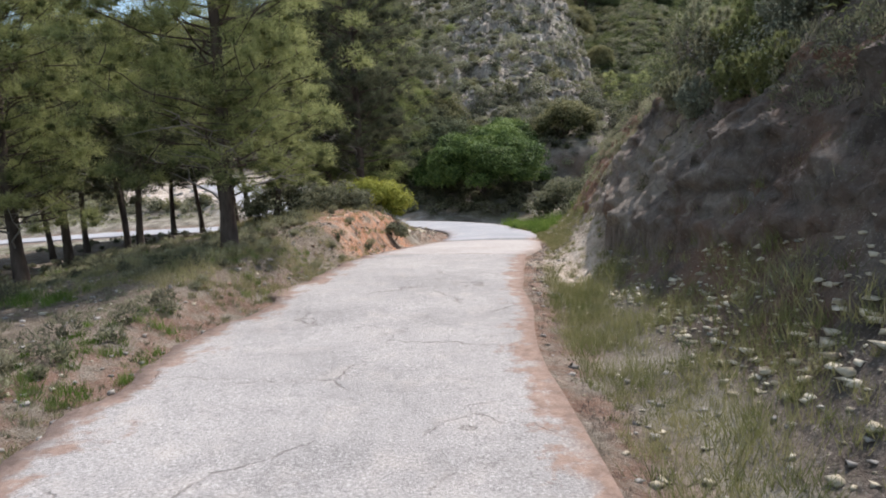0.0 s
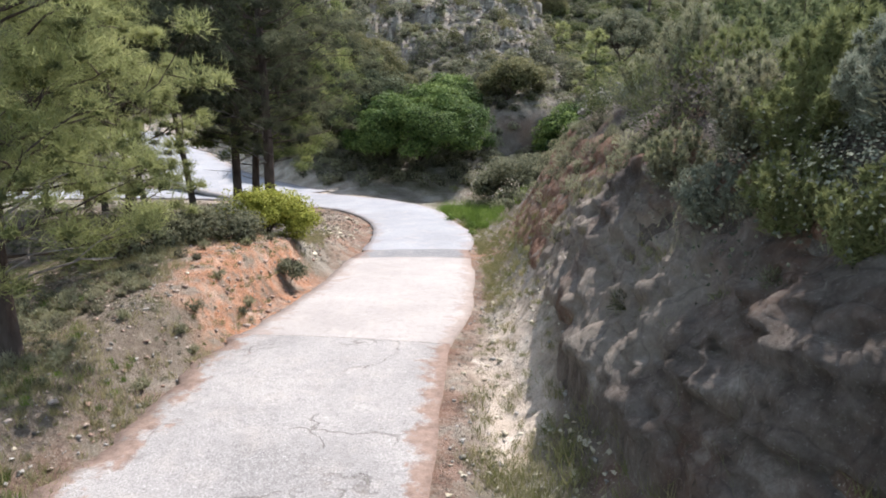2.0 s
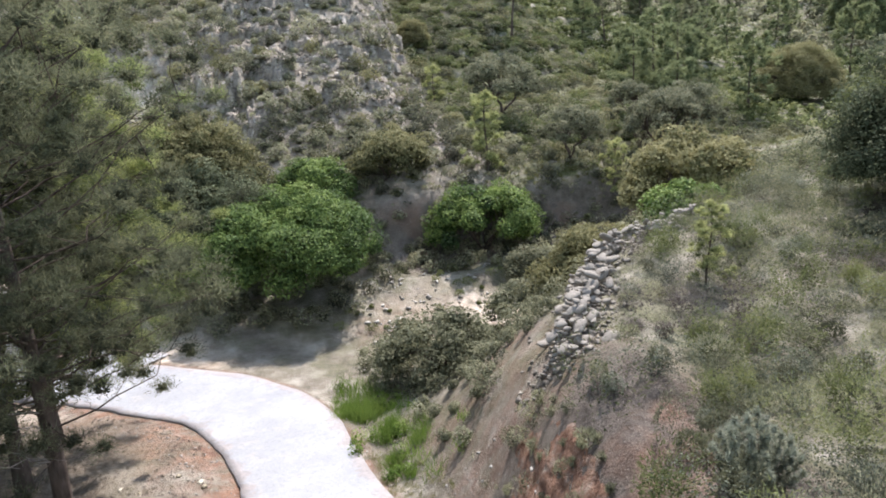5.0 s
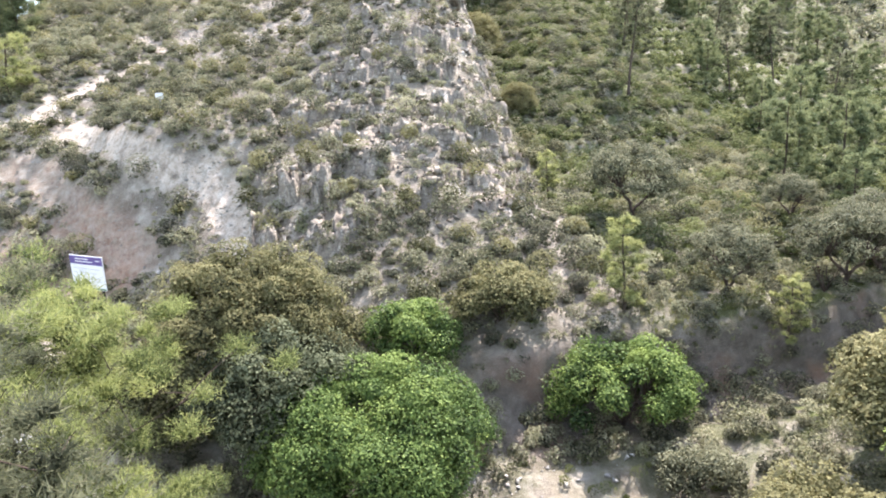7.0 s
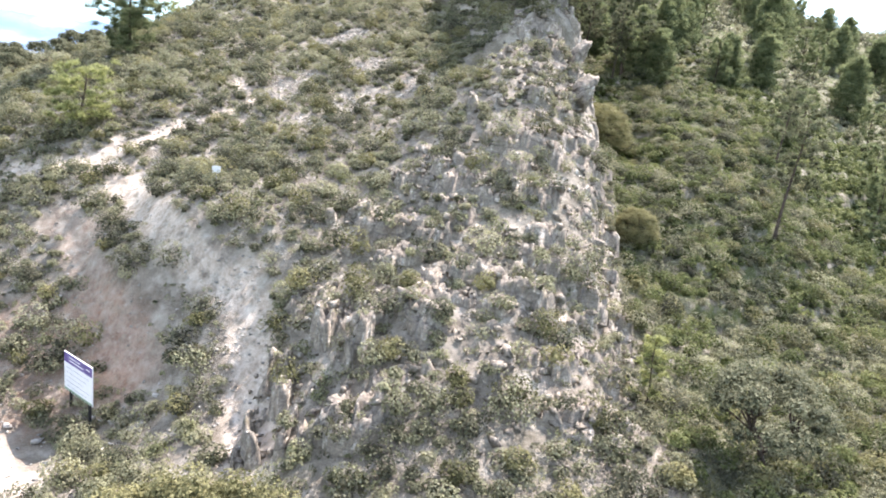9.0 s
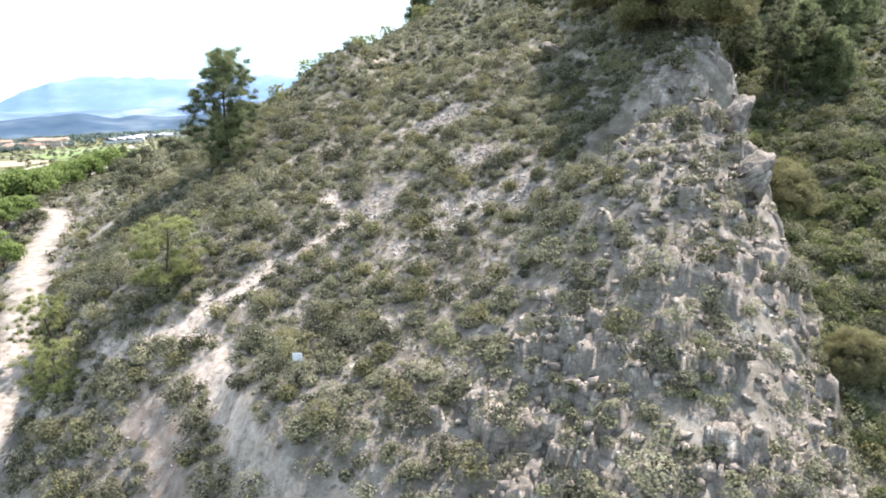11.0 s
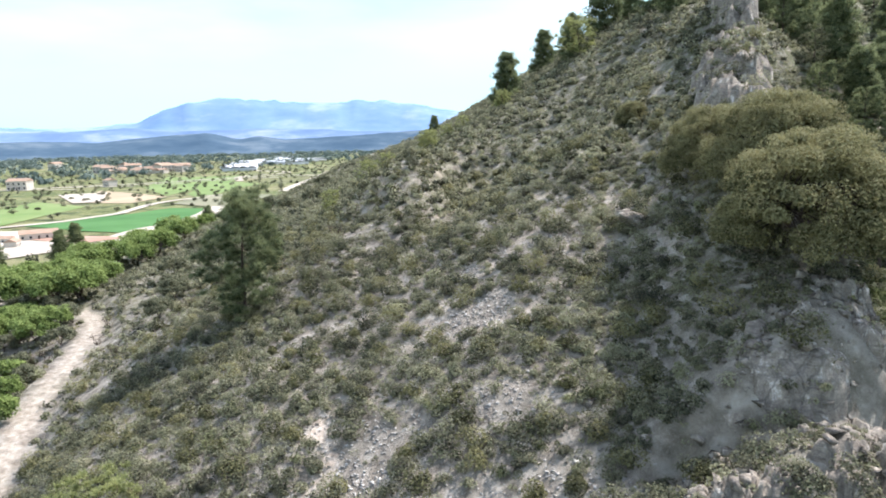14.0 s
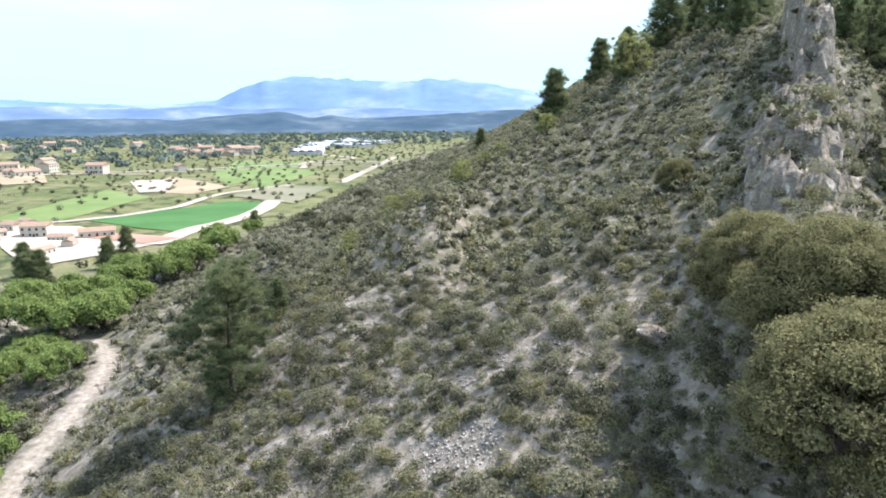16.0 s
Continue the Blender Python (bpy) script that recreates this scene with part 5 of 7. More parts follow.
x, y, u = spots(-44, 42, 51, 128, 0.96, 101)
keep = scatter_ok(x, y) & (u > 0.22 + 0.36 * rockiness(x, y) + 0.10 * smooth(85, 95, y) - 0.85 * fractal(x / 5, y / 5, 105, 3)) & (scree_at(x, y) < 0.4)
x, y, u = x[keep], y[keep], u[keep]
scrub("hill_scrub", "grey-green rosemary and kermes scrub covering the slope", x, y, 0.34 + 0.45 * u ** 3 + 0.2 * value_noise(x / 5, y / 5, 4), 150, 0.066, 201, SHRUB)
x, y, u = spots(-44, 42, 52, 128, 2.1, 112)
keep = scatter_ok(x, y) & (u > 0.35 + 0.42 * rockiness(x, y) - 0.5 * fractal(x / 9, y / 9, 107, 3)) & (scree_at(x, y) < 0.2)
x, y, u = x[keep], y[keep], u[keep]
scrub("hill_scrub", "larger juniper and broom bushes among the scrub", x, y, 0.6 + 0.8 * u ** 2, 380, 0.070, 212, SHRUB, 0.85, tone=0.38)
x, y, u = spots(-50, 42, 52, 150, 3.0, 116)
keep = scatter_ok(x, y) & (u > 0.3 + 0.45 * rockiness(x, y) - 0.6 * fractal(x / 8, y / 8, 117, 3)) & (scree_at(x, y) < 0.2)
x, y, u = x[keep], y[keep], u[keep]
scrub("hill_scrub", "yellow-green kermes oak bushes dotted over the slope", x, y, 0.55 + 0.8 * u ** 2, 340, 0.070, 217, OAK, 0.9, tone=0.66)
x, y, u = spots(-44, 42, 49, 128, 0.62, 111)
keep = scatter_ok(x, y) & (u > 0.38 + 0.2 * rockiness(x, y) - 0.6 * fractal(x / 4, y / 4, 106, 3)) & (scree_at(x, y) < 0.5)
x, y, u = x[keep], y[keep], u[keep]
scrub("hill_scrub", "low thyme and dry grass tufts between the shrubs", x, y, 0.16 + 0.22 * u ** 2, 30, 0.075, 211, SHRUB, 0.8, 2.0, 0.0, 0.55)
x, y, u = spots(2.5, 14.5, 93, 108, 0.62, 176)
keep = (y > np.interp(x, [2.5, 6.2, 11.4, 14.5], [93.5, 94.4, 97.2, 98.6])) & (u > 0.28) & (scree_at(x, y) < 0.2)
x, y, u = x[keep], y[keep], u[keep]
scrub("hill_scrub", "grey twiggy scrub in the shade of the oaks", x, y, 0.26 + 0.4 * u ** 3, 170, 0.055, 228, SHRUB, 0.8, 2.0, tone=0.42)
x, y, u = spots(3, 15, 79, 94, 1.15, 177)
keep = u > 0.45 - 0.6 * fractal(x / 3, y / 3, 178, 3)
x, y, u = x[keep], y[keep], u[keep]
scrub("hill_scrub", "low rosemary bushes rooted between the limestone ledges", x, y, 0.28 + 0.4 * u ** 3, 170, 0.055, 229, SHRUB, 0.85, tone=0.5)
x, y, u = spots(15.5, 46, 54, 128, 1.45, 169)
keep = (rockiness(x, y) < 0.2) & (u > 0.25 - 0.6 * fractal(x / 7, y / 7, 170, 3))
x, y, u = x[keep], y[keep], u[keep]
scrub("hill_scrub", "green mastic and broom bushes on the slope of the vale", x, y, 0.5 + 0.7 * u ** 3, 260, 0.075, 226, VALE, 0.85, tone=0.5)
x, y, u = spots(18, 62, 78, 150, 1.25, 179)
keep = (rockiness(x, y) < 0.2) & (u > 0.15)
x, y, u = x[keep], y[keep], u[keep]
scrub("hill_scrub", "low green undergrowth between the pines of the vale", x, y, 0.4 + 0.5 * u ** 2, 44, 0.15, 230, VALE, 0.7, tone=0.45)
x, y, u = spots(-62, 24, 128, 262, 1.55, 110)
keep = scatter_ok(x, y) & (u > 0.14 - 0.5 * fractal(x / 9, y / 9, 108, 3))
x, y, u = x[keep], y[keep], u[keep]
scrub("far_scrub", "low dark rosemary carpeting the upper hill", x, y, 0.5 + 0.7 * u ** 3, 34, 0.17, 213, SHRUB, tone=0.5)
x, y, u = spots(-110, 100, 128, 262, 2.1, 102)
keep = scatter_ok(x, y) & (u > 0.12)
x, y, u = x[keep], y[keep], u[keep]
scrub("far_scrub", "dense green scrub on the upper hill", x, y, 0.7 + 0.9 * u ** 3, 44, 0.2, 202, SHRUB, tone=0.45)
x, y, u = spots(-110, -44, 62, 128, 1.5, 103)
keep = scatter_ok(x, y) & (u > 0.3)
x, y, u = x[keep], y[keep], u[keep]
scrub("far_scrub", "scattered scrub below the dirt track", x, y, 0.45 + 0.6 * u ** 2, 44, 0.14, 203, SHRUB, tone=0.52)
x, y, u = spots(100, 250, 20, 300, 4.2, 109)
scrub("far_scrub", "green woodland scrub on the far side of the vale", x, y, 1.6 + 1.8 * u ** 2, 44, 0.42, 214, SHRUB, tone=0.38)
x, y, u = spots(42, 100, 40, 128, 1.7, 104)
keep = u > 0.2
x, y, u = x[keep], y[keep], u[keep]
scrub("far_scrub", "green scrub on the terraces of the vale", x, y, 0.55 + 0.8 * u ** 2, 44, 0.17, 204, VALE, tone=0.5)
# between the road and the hill
x, y, u = spots(-12, 30, 37, 51, 0.8, 107)
keep = (line_distance(x, y, ROAD_S)[0] > 3.0) & (line_distance(x, y, BRANCH_S)[0] > 3.3) & (u > 0.25) & (np.hypot((x - 10.5) / 5.0, (y - 42.3) / 3.4) > 1) & ~((y < 42) & (x < 6))
x, y, u = x[keep], y[keep], u[keep]
scrub("ravine_scrub", "mixed shrubs and tall herbs in the ravine", x, y, 0.35 + 0.5 * u ** 2, 170, 0.06, 206, SHRUB, 0.9, 0.0, 0.6, 0.5)
x, y, u = spots(4.5, 21, 27, 40, 0.62, 118)
keep = (line_distance(x, y, ROAD_S)[0] > 3.6) & (line_distance(x, y, WALL_LINE)[0] > 0.75) & (u > 0.3) & (np.hypot((x - 10.8) / 4.6, (y - 42.0) / 3.2) > 1) & (y > np.interp(x, [4, 9, 13, 21], [27, 29.5, 33.2, 36.5]))
x, y, u = x[keep], y[keep], u[keep]
scrub("ravine_scrub", "grey-green bushes on the slope below the dry stone wall", x, y, 0.22 + 0.42 * u ** 3, 260, 0.035, 221, OLIVE, 1.0, 0.0, 0.65, 0.5)
# farther ground on both sides of the road
x, y, u = spots(26, 66, -14, 46, 1.3, 119)
scrub("upland_scrub", "mixed scrub covering the upland behind the bank", x, y, 0.45 + 0.6 * u ** 2, 60, 0.10, 222, SHRUB, 0.9, tone=0.42)
x, y, u = spots(-46, -9, -12, 40, 0.95, 120)
keep = (line_distance(x, y, ROAD_S)[0] > 3.5) & (u < 0.25 + 0.5 * smooth(0.45, 0.65, value_noise(x / 5, y / 5, 125)))
x, y, u = x[keep], y[keep], u[keep]
scrub("grove_scrub", "low weeds and tufts on the floor of the grove", x, y, 0.14 + 0.3 * u ** 2, 44, 0.05, 223, SHRUB, 0.8, 2.0, 0.4, 0.45)
# the plateau above the road's cut bank
x, y, u = spots(2.9, 26, -4, 36, 0.63, 106)
bank_x = np.interp(y, [-4, 9, 11, 14, 16.8, 20, 24.3, 28, 32, 36], [3.75, 3.72, 3.7, 4.3, 4.9, 5.6, 6.6, 8.9, 13.3, 19.3])
keep = (x > bank_x) & (u > 0.16 + 0.10 * smooth(10, 8, x) * smooth(5, 8, y)) & (line_distance(x, y, WALL_LINE)[0] > 1.0)
x, y, u = x[keep], y[keep], u[keep]
third = np.floor(5 * np.clip(value_noise(x / 1.7, y / 1.7, 88) * 1.5 - 0.25 + 0.22 * (u - 0.5), 0, 0.999)).astype(int)
r = (0.24 + 0.62 * u ** 3.0) * (1 + 0.25 * smooth(9, 16, x)) * (1 + 0.75 * smooth(1.5, 0.4, x - np.interp(y, [-4, 9, 14, 20, 36], [3.75, 3.72, 3.8, 4.8, 19.3])) * smooth(19, 15, y) * smooth(5.5, 8.5, y))
scrub("bank_scrub", "dark rosemary bushes on top of the bank", x[third == 0], y[third == 0], r[third == 0], 540, 0.017, 205, OLIVE, 1.1, 3.5, 0.7, 0.30)
scrub("bank_scrub", "grey-leaved rockrose bushes on top of the bank", x[third == 1], y[third == 1], r[third == 1], 520, 0.017, 207, SILVER, 1.0, 0.0, 0.7, 0.42)
scrub("bank_scrub", "light green broom bushes on top of the bank", x[third == 3], y[third == 3], r[third == 3] * 1.3, 560, 0.014, 208, VALE, 1.3, 6.0, 0.65, 0.62)
scrub("bank_scrub", "brownish heather bushes on top of the bank", x[third == 4], y[third == 4], r[third == 4], 440, 0.012, 209, DRY, 0.95, 8.0, 0.7, 0.50)
scrub("bank_scrub", "mixed grey-green low bushes on top of the bank", x[third == 2], y[third == 2], r[third == 2], 480, 0.019, 210, SHRUB, 1.05, 3.0, 0.7, 0.42)


def rosemary(seed, tall, spread, x, y, mat, label, tone=0.55):
    """An upright bush of many leafy stems; shade inside is painted by darker inner leaves."""
    r = np.random.default_rng(seed)
    stems, rows = [], []
    for k in range(26):
        a, q = 2.4 * k + 0.5 * r.random(), (k + 0.5) / 26
        end = np.array([spread * math.sqrt(q) * math.cos(a), spread * math.sqrt(q) * math.sin(a), tall * (1.0 - 0.45 * q) * (0.75 + 0.3 * r.random())])
        stem = curve_to(np.array([0.06 * math.cos(a), 0.06 * math.sin(a), -0.05]), end, 0.010, 0.003, -0.06, seed * 40 + k, 6)
        stems.append(stem)
        for h in (0.35, 0.55, 0.72, 0.86, 1.0):
            on = [np.interp(h, np.linspace(0, 1, 6), stem[:, i]) for i in range(3)]
            rows.append((*on, tall * (0.12 - 0.05 * h) * (0.8 + 0.5 * r.random())))
    trunk = np.array([(0, 0, -0.15, 0.035), (0.01, 0, 0.0, 0.03), (0.02, 0.01, 0.12, 0.02)])
    return stand(tree("bush", label, "bushes on the bank", trunk, stems, rows, mat, BARK, seed, 130, 0.011, 7.0, 1.5, 0.35, tone), x, y, 0.05)


for k, (x, y, tall, spread) in enumerate([(4.5, 10.7, 1.0, 0.55), (5.0, 10.2, 0.95, 0.6), (4.9, 9.3, 0.8, 0.5), (5.4, 14.4, 1.7, 0.6), (5.3, 12.9, 1.15, 0.6), (5.9, 11.8, 0.85, 0.55), (6.7, 11.2, 0.9, 0.6), (6.2, 9.9, 1.0, 0.55), (7.6, 13.0, 0.95, 0.65), (6.6, 13.6, 0.9, 0.6), (6.4, 15.6, 1.0, 0.6), (8.6, 14.8, 1.0, 0.7), (6.1, 17.8, 0.9, 0.6), (7.4, 16.8, 0.9, 0.6), (8.9, 11.6, 0.9, 0.6), (7.5, 9.4, 0.9, 0.6), (9.8, 17.0, 1.1, 0.7), (7.0, 19.8, 1.0, 0.6), (4.7, 8.0, 0.75, 0.5), (4.45, 9.9, 0.8, 0.5), (4.75, 9.2, 0.75, 0.5), (5.5, 9.2, 0.9, 0.55), (5.6, 10.9, 0.9, 0.55), (5.3, 8.3, 0.8, 0.55), (6.2, 8.6, 0.85, 0.55), (4.15, 9.4, 0.7, 0.45), (4.1, 10.6, 0.65, 0.45), (4.2, 11.8, 0.7, 0.45), (4.1, 8.4, 0.65, 0.4)]):
    kind = (k * 5 + 1) % 3
    rosemary(700 + k, tall, spread, x, y, (VALE, SHRUB, SILVER)[kind], ("upright rosemary bush with fresh green tips on the bank", "dusky rosemary bush with dry lower stems on the bank", "grey-leaved upright bush on the bank")[kind], (1.0, 0.72, 0.85)[kind])

g = np.random.default_rng(67)
x, y = 4.5 + 14 * g.random(110), 6 + 23 * g.random(110)
inside = (x > np.interp(y, [6, 9, 14, 20, 24.3, 29], [4.3, 4.3, 4.5, 5.5, 6.6, 10.4])) & (line_distance(x, y, WALL_LINE)[0] > 2.6)
x, y = x[inside], y[inside]
half = np.arange(len(x)) % 2 == 0
scrub("bank_bushes", "tall feathery broom standing above the low scrub", x[half], y[half], 0.36 + 0.42 * g.random(half.sum()) ** 2, 1000, 0.014, 224, VALE, 1.35, 7.0, 0.6, 0.85)
scrub("bank_bushes", "dark rounded juniper bushes in the scrub", x[~half], y[~half], 0.45 + 0.4 * g.random((~half).sum()), 800, 0.017, 225, OLIVE, 1.0, 5.0, 0.7, 0.38)

# ---- rock ----
def rock_verts(base, seed, planes=16, rough=0.06, cut=(0.62, 1.0)):
    """A broken block: a sphere's directions cut by random planes, then roughened."""
    r = np.random.default_rng(seed)
    box = np.concatenate([np.eye(3), -np.eye(3)]) + 0.12 * r.normal(size=(6, 3))
    n = unit(np.concatenate([r.normal(size=(planes, 3)), box]))
    d = np.concatenate([r.uniform(*cut, planes), r.uniform(0.6, 0.78, 6)])
    dot = base @ n.T
    reach = np.min(np.where(dot > 0.05, d / np.maximum(dot, 0.05), 9.0), axis=1)
    reach = np.minimum(reach, 1.5)
    rough_v = np.array([noise.fractal(Vector(p) * 2.5 + Vector((seed, 0, 0)), 0.7, 2.1, 5) for p in base])
    if len(base) > 200:
        gaps = np.array([(lambda q: q[1] - q[0])(noise.voronoi(Vector((p[0] * 2.6 + seed, p[1] * 2.6, p[2] * 1.8)))[0]) for p in base])
        rough_v = rough_v - 1.3 * smooth(0.16, 0.0, gaps)
    return base * (reach * (1 + rough * rough_v))[:, None]


ico_bm = bmesh.new()
bmesh.ops.create_icosphere(ico_bm, subdivisions=4, radius=1.0)
ICO3_V = np.array([v.co[:] for v in ico_bm.verts])
ICO3_F = np.array([[v.index for v in f.verts] for f in ico_bm.faces])
ico_bm.free()
BLOCKS = [mesh_of("rock_outcrop", rock_verts(ICO3_V, 300 + k, 24, 0.12, (0.45, 0.95)), ICO3_F, ROCK) for k in range(7)]


def outcrop(x, y, sx, sy, sz, turn, tip=(0.0, 0.0), sink=0.35, k=0, label="weathered grey limestone outcrop on the ridge"):
    ob = new("rock_outcrop", BLOCKS[k % len(BLOCKS)])
    z = float(footing(x, y)) + sz * (0.5 - sink)
    ob.matrix_world = Matrix.LocRotScale((x, y, z), Euler((tip[0], tip[1], turn)), (sx, sy, sz))
    return tagged(ob, label, "rock", "limestone outcrops of the ridge")


# slabs under the oak, the boulder on the slope and the fin that tops the ridge
for x, y, sx, sy, sz, turn in ((14.6, 90.0, 1.0, 1.8, 2.0, 0.1), (14.4, 84.5, 1.1, 1.8, 1.8, 0.2), (2.9, 114.6, 2.4, 1.3, 1.1, 0.4), (5.4, 122.5, 1.5, 1.2, 1.1, 0.2)):
    outcrop(x, y, sx, sy, sz, turn, (0.1, 0.25), 0.18, int(x * 7 + y), "large bare limestone slab on the ridge")


SHARD_V = np.array([(x, y, z) for x in (-1, 1) for y in (-1, 1) for z in (-1, 1)]) / math.sqrt(3)
SHARD_F = np.array([(0, 1, 3), (0, 3, 2), (4, 6, 7), (4, 7, 5), (0, 4, 5), (0, 5, 1), (2, 3, 7), (2, 7, 6), (0, 2, 6), (0, 6, 4), (1, 5, 7), (1, 7, 3)])


def loose_stones(name, label, x, y, size, seed, mat, flat=0.7, base_v=None, base_f=None):
    r = np.random.default_rng(seed)
    base_v, base_f = (ICO2_V, ICO2_F) if base_v is None else (base_v, base_f)
    shapes = np.stack([rock_verts(base_v, seed + k, 9, 0.05, (0.55, 1.0)) for k in range(9)])
    n = len(x)
    v = shapes[r.integers(0, 9, n)]
    a = r.random(n) * 6.283
    rot = np.stack([np.stack([np.cos(a), -np.sin(a), a * 0], 1), np.stack([np.sin(a), np.cos(a), a * 0], 1), np.stack([a * 0, a * 0, a * 0 + 1], 1)], 1)
    v = v * (size[:, None] * np.stack([0.8 + 0.5 * r.random(n), 0.8 + 0.3 * r.random(n), flat * (0.6 + 0.6 * r.random(n))], 1))[:, None]
    if len(base_v) == 8:
        v = v + 0.28 * size[:, None, None] * r.normal(size=v.shape) * np.array([1, 1, flat])
    v = np.einsum("nij,nkj->nki", rot, v)
    v = v + np.stack([x, y, footing(x, y) + size * flat * 0.35], 1)[:, None]
    f = (np.arange(n)[:, None, None] * len(base_v) + base_f[None]).reshape(-1, 3)
    return tagged(new(name, mesh_of(name, v.reshape(-1, 3), f, mat)), label, "stones", kind="stuff")


def stone_material(name, stops):
    m = Nodes(name)
    isl = m.node("ShaderNodeNewGeometry").outputs["Random Per Island"]
    col = m.mix(0.4, m.ramp(isl, stops), m.ramp(m.noise(9, 6, 0.7), [(0.3, stops[0][1]), (0.7, stops[-1][1])]))
    return m.surface(col, 0.92, m.bump(m.noise(30, 5, 0.7), 0.6, 0.02), spec=0.15)


PEBBLE = stone_material("grey_stones", [(0.0, (0.12, 0.112, 0.10)), (0.5, (0.26, 0.245, 0.222)), (1.0, (0.48, 0.455, 0.41))])
SCREE_STONE = stone_material("scree_stones", [(0.0, (0.17, 0.16, 0.145)), (0.5, (0.36, 0.34, 0.31)), (1.0, (0.60, 0.57, 0.52))])
YELLOW_STONE = stone_material("yellowish_stones", [(0.0, (0.26, 0.22, 0.15)), (0.5, (0.44, 0.39, 0.28)), (1.0, (0.66, 0.61, 0.50))])
WALL_STONE = stone_material("wall_stones", [(0.0, (0.085, 0.076, 0.064)), (0.5, (0.17, 0.155, 0.132)), (1.0, (0.31, 0.285, 0.245))])


def cells(x, y, seed):
    """Broken blocks in the plane: a random lift for each, and the distance to the nearest joint."""
    ix, iy = np.floor(x).astype(np.int64), np.floor(y).astype(np.int64)
    f1, f2, lift = np.full(x.shape, 9.0), np.full(x.shape, 9.0), np.zeros(x.shape)
    for dx in (-1, 0, 1):
        for dy in (-1, 0, 1):
            cx, cy = ix + dx, iy + dy
            d = np.hypot(cx + lattice(cx, cy, seed) - x, cy + lattice(cx, cy, seed + 5) - y)
            closer = d < f1
            f2 = np.where(closer, f1, np.minimum(f2, d))
            lift = np.where(closer, lattice(cx, cy, seed + 9), lift)
            f1 = np.minimum(f1, d)
    return lift, f2 - f1


def bank_material():
    m = Nodes("cut_bank_rock")
    n = m.noise(1.5, 9, 0.75, stretch=(1, 1, 0.7))
    col = m.ramp(n, [(0.3, (0.062, 0.050, 0.042)), (0.44, (0.13, 0.108, 0.092)), (0.57, (0.225, 0.194, 0.166)), (0.70, (0.43, 0.39, 0.345))])
    rusty = m.ramp(m.noise(3.2, 7, 0.72), [(0.3, (0.12, 0.062, 0.041)), (0.5, (0.24, 0.138, 0.094)), (0.62, (0.30, 0.225, 0.175)), (0.76, (0.50, 0.43, 0.36))])
    col = m.mix(m.ramp(m.noise(0.55, 6, 0.65), [(0.46, 0), (0.62, 0.6)]), col, rusty)
    earth = m.maths("ADD", m.attr("earth"), m.maths("MULTIPLY", m.maths("SUBTRACT", m.noise(0.9, 6, 0.7), 0.5), 1.4))
    col = m.mix(m.ramp(earth, [(0.4, 0), (0.6, 1)]), col, rusty)
    col = m.mix(m.ramp(m.noise(0.8, 7, 0.75, stretch=(1, 1, 0.45)), [(0.58, 0), (0.68, 0.75)]), col, (0.40, 0.36, 0.31))
    col = m.mix(m.ramp(m.noise(6, 6, 0.75), [(0.58, 0), (0.70, 0.5)]), col, (0.07, 0.075, 0.04))
    scar = m.maths("ADD", m.attr("scar"), m.maths("MULTIPLY", m.maths("SUBTRACT", m.noise(2.2, 7, 0.75), 0.5), 1.2))
    col = m.mix(m.ramp(scar, [(0.42, 0), (0.62, 0.85)]), col, m.ramp(m.noise(5, 7, 0.75), [(0.3, (0.20, 0.165, 0.135)), (0.55, (0.34, 0.295, 0.245)), (0.75, (0.52, 0.465, 0.395))]))
    joint = cracked(m, 2.2, (1.0, 0.8, 0.5))
    col = m.mix(m.ramp(joint, [(0.0, 0.3), (0.03, 0)]), col, (0.035, 0.03, 0.028))
    speck = m.noise(30, 4, 0.75)
    col = m.mix(m.ramp(speck, [(0.58, 0), (0.68, 0.45)]), col, (0.46, 0.42, 0.37))
    h = m.maths("ADD", m.maths("MULTIPLY", m.ramp(joint, [(0, 0), (0.15, 1)]), 0.25), m.maths("MULTIPLY", m.noise(8, 9, 0.8), 0.75))
    return m.surface(col, 0.95, m.bump(h, 1.0, 0.14), spec=0.12)


# the craggy face of the cut bank
v, u = np.meshgrid(np.arange(-6, 26.5, 0.075), np.linspace(0, 1, 58), indexing="ij")
foot_x = np.interp(v, [-6, 3, 9, 14, 18.5, 23, 26], [3.2, 3.2, 3.0, 3.05, 3.6, 4.2, 4.55])
top_x = np.interp(v, [-6, 3, 9, 14.5, 20, 26], [4.7, 4.6, 4.45, 4.8, 5.6, 7.0])
px = foot_x + (top_x - foot_x) * u ** 1.1
pz = surface_at(px, v)
lift_a, gap_a = cells(v * 1.1 + 0.5 * pz, pz * 1.3 + 3, 901)
lift_b, gap_b = cells(v * 3.2 + 0.6 * pz, pz * 3.4, 902)
craggy = 1 - 0.55 * smooth(13, 17, v + 0.8 * fractal(v, pz, 904, 2))
edge = smooth(0, 0.18, u) * smooth(1.0, 0.8, u) * smooth(26.5, 22, v)
out = edge * craggy * (0.07 + 0.07 * lift_a + 0.05 * lift_b + 0.30 * fractal(v / 1.0 + pz / 0.9, pz / 0.5 - v / 2.5, 903, 5) + 0.17 * fractal(v / 0.25, pz / 0.14, 905, 4) - 0.05 * smooth(0.08, 0.0, gap_a) - 0.025 * smooth(0.12, 0.0, gap_b)) - 0.06 * (1 - edge)
boss = smooth(12.2, 11.7, v + 0.3 * fractal(pz / 0.5, v * 0, 906, 3)) * smooth(6.5, 9.5, v) * smooth(0.09, -0.09, u - np.interp(v, [5, 8.5, 10, 12.3], [0.66, 0.62, 0.5, 0.06]) + 0.10 * fractal(v / 0.7, v * 0, 907, 3))
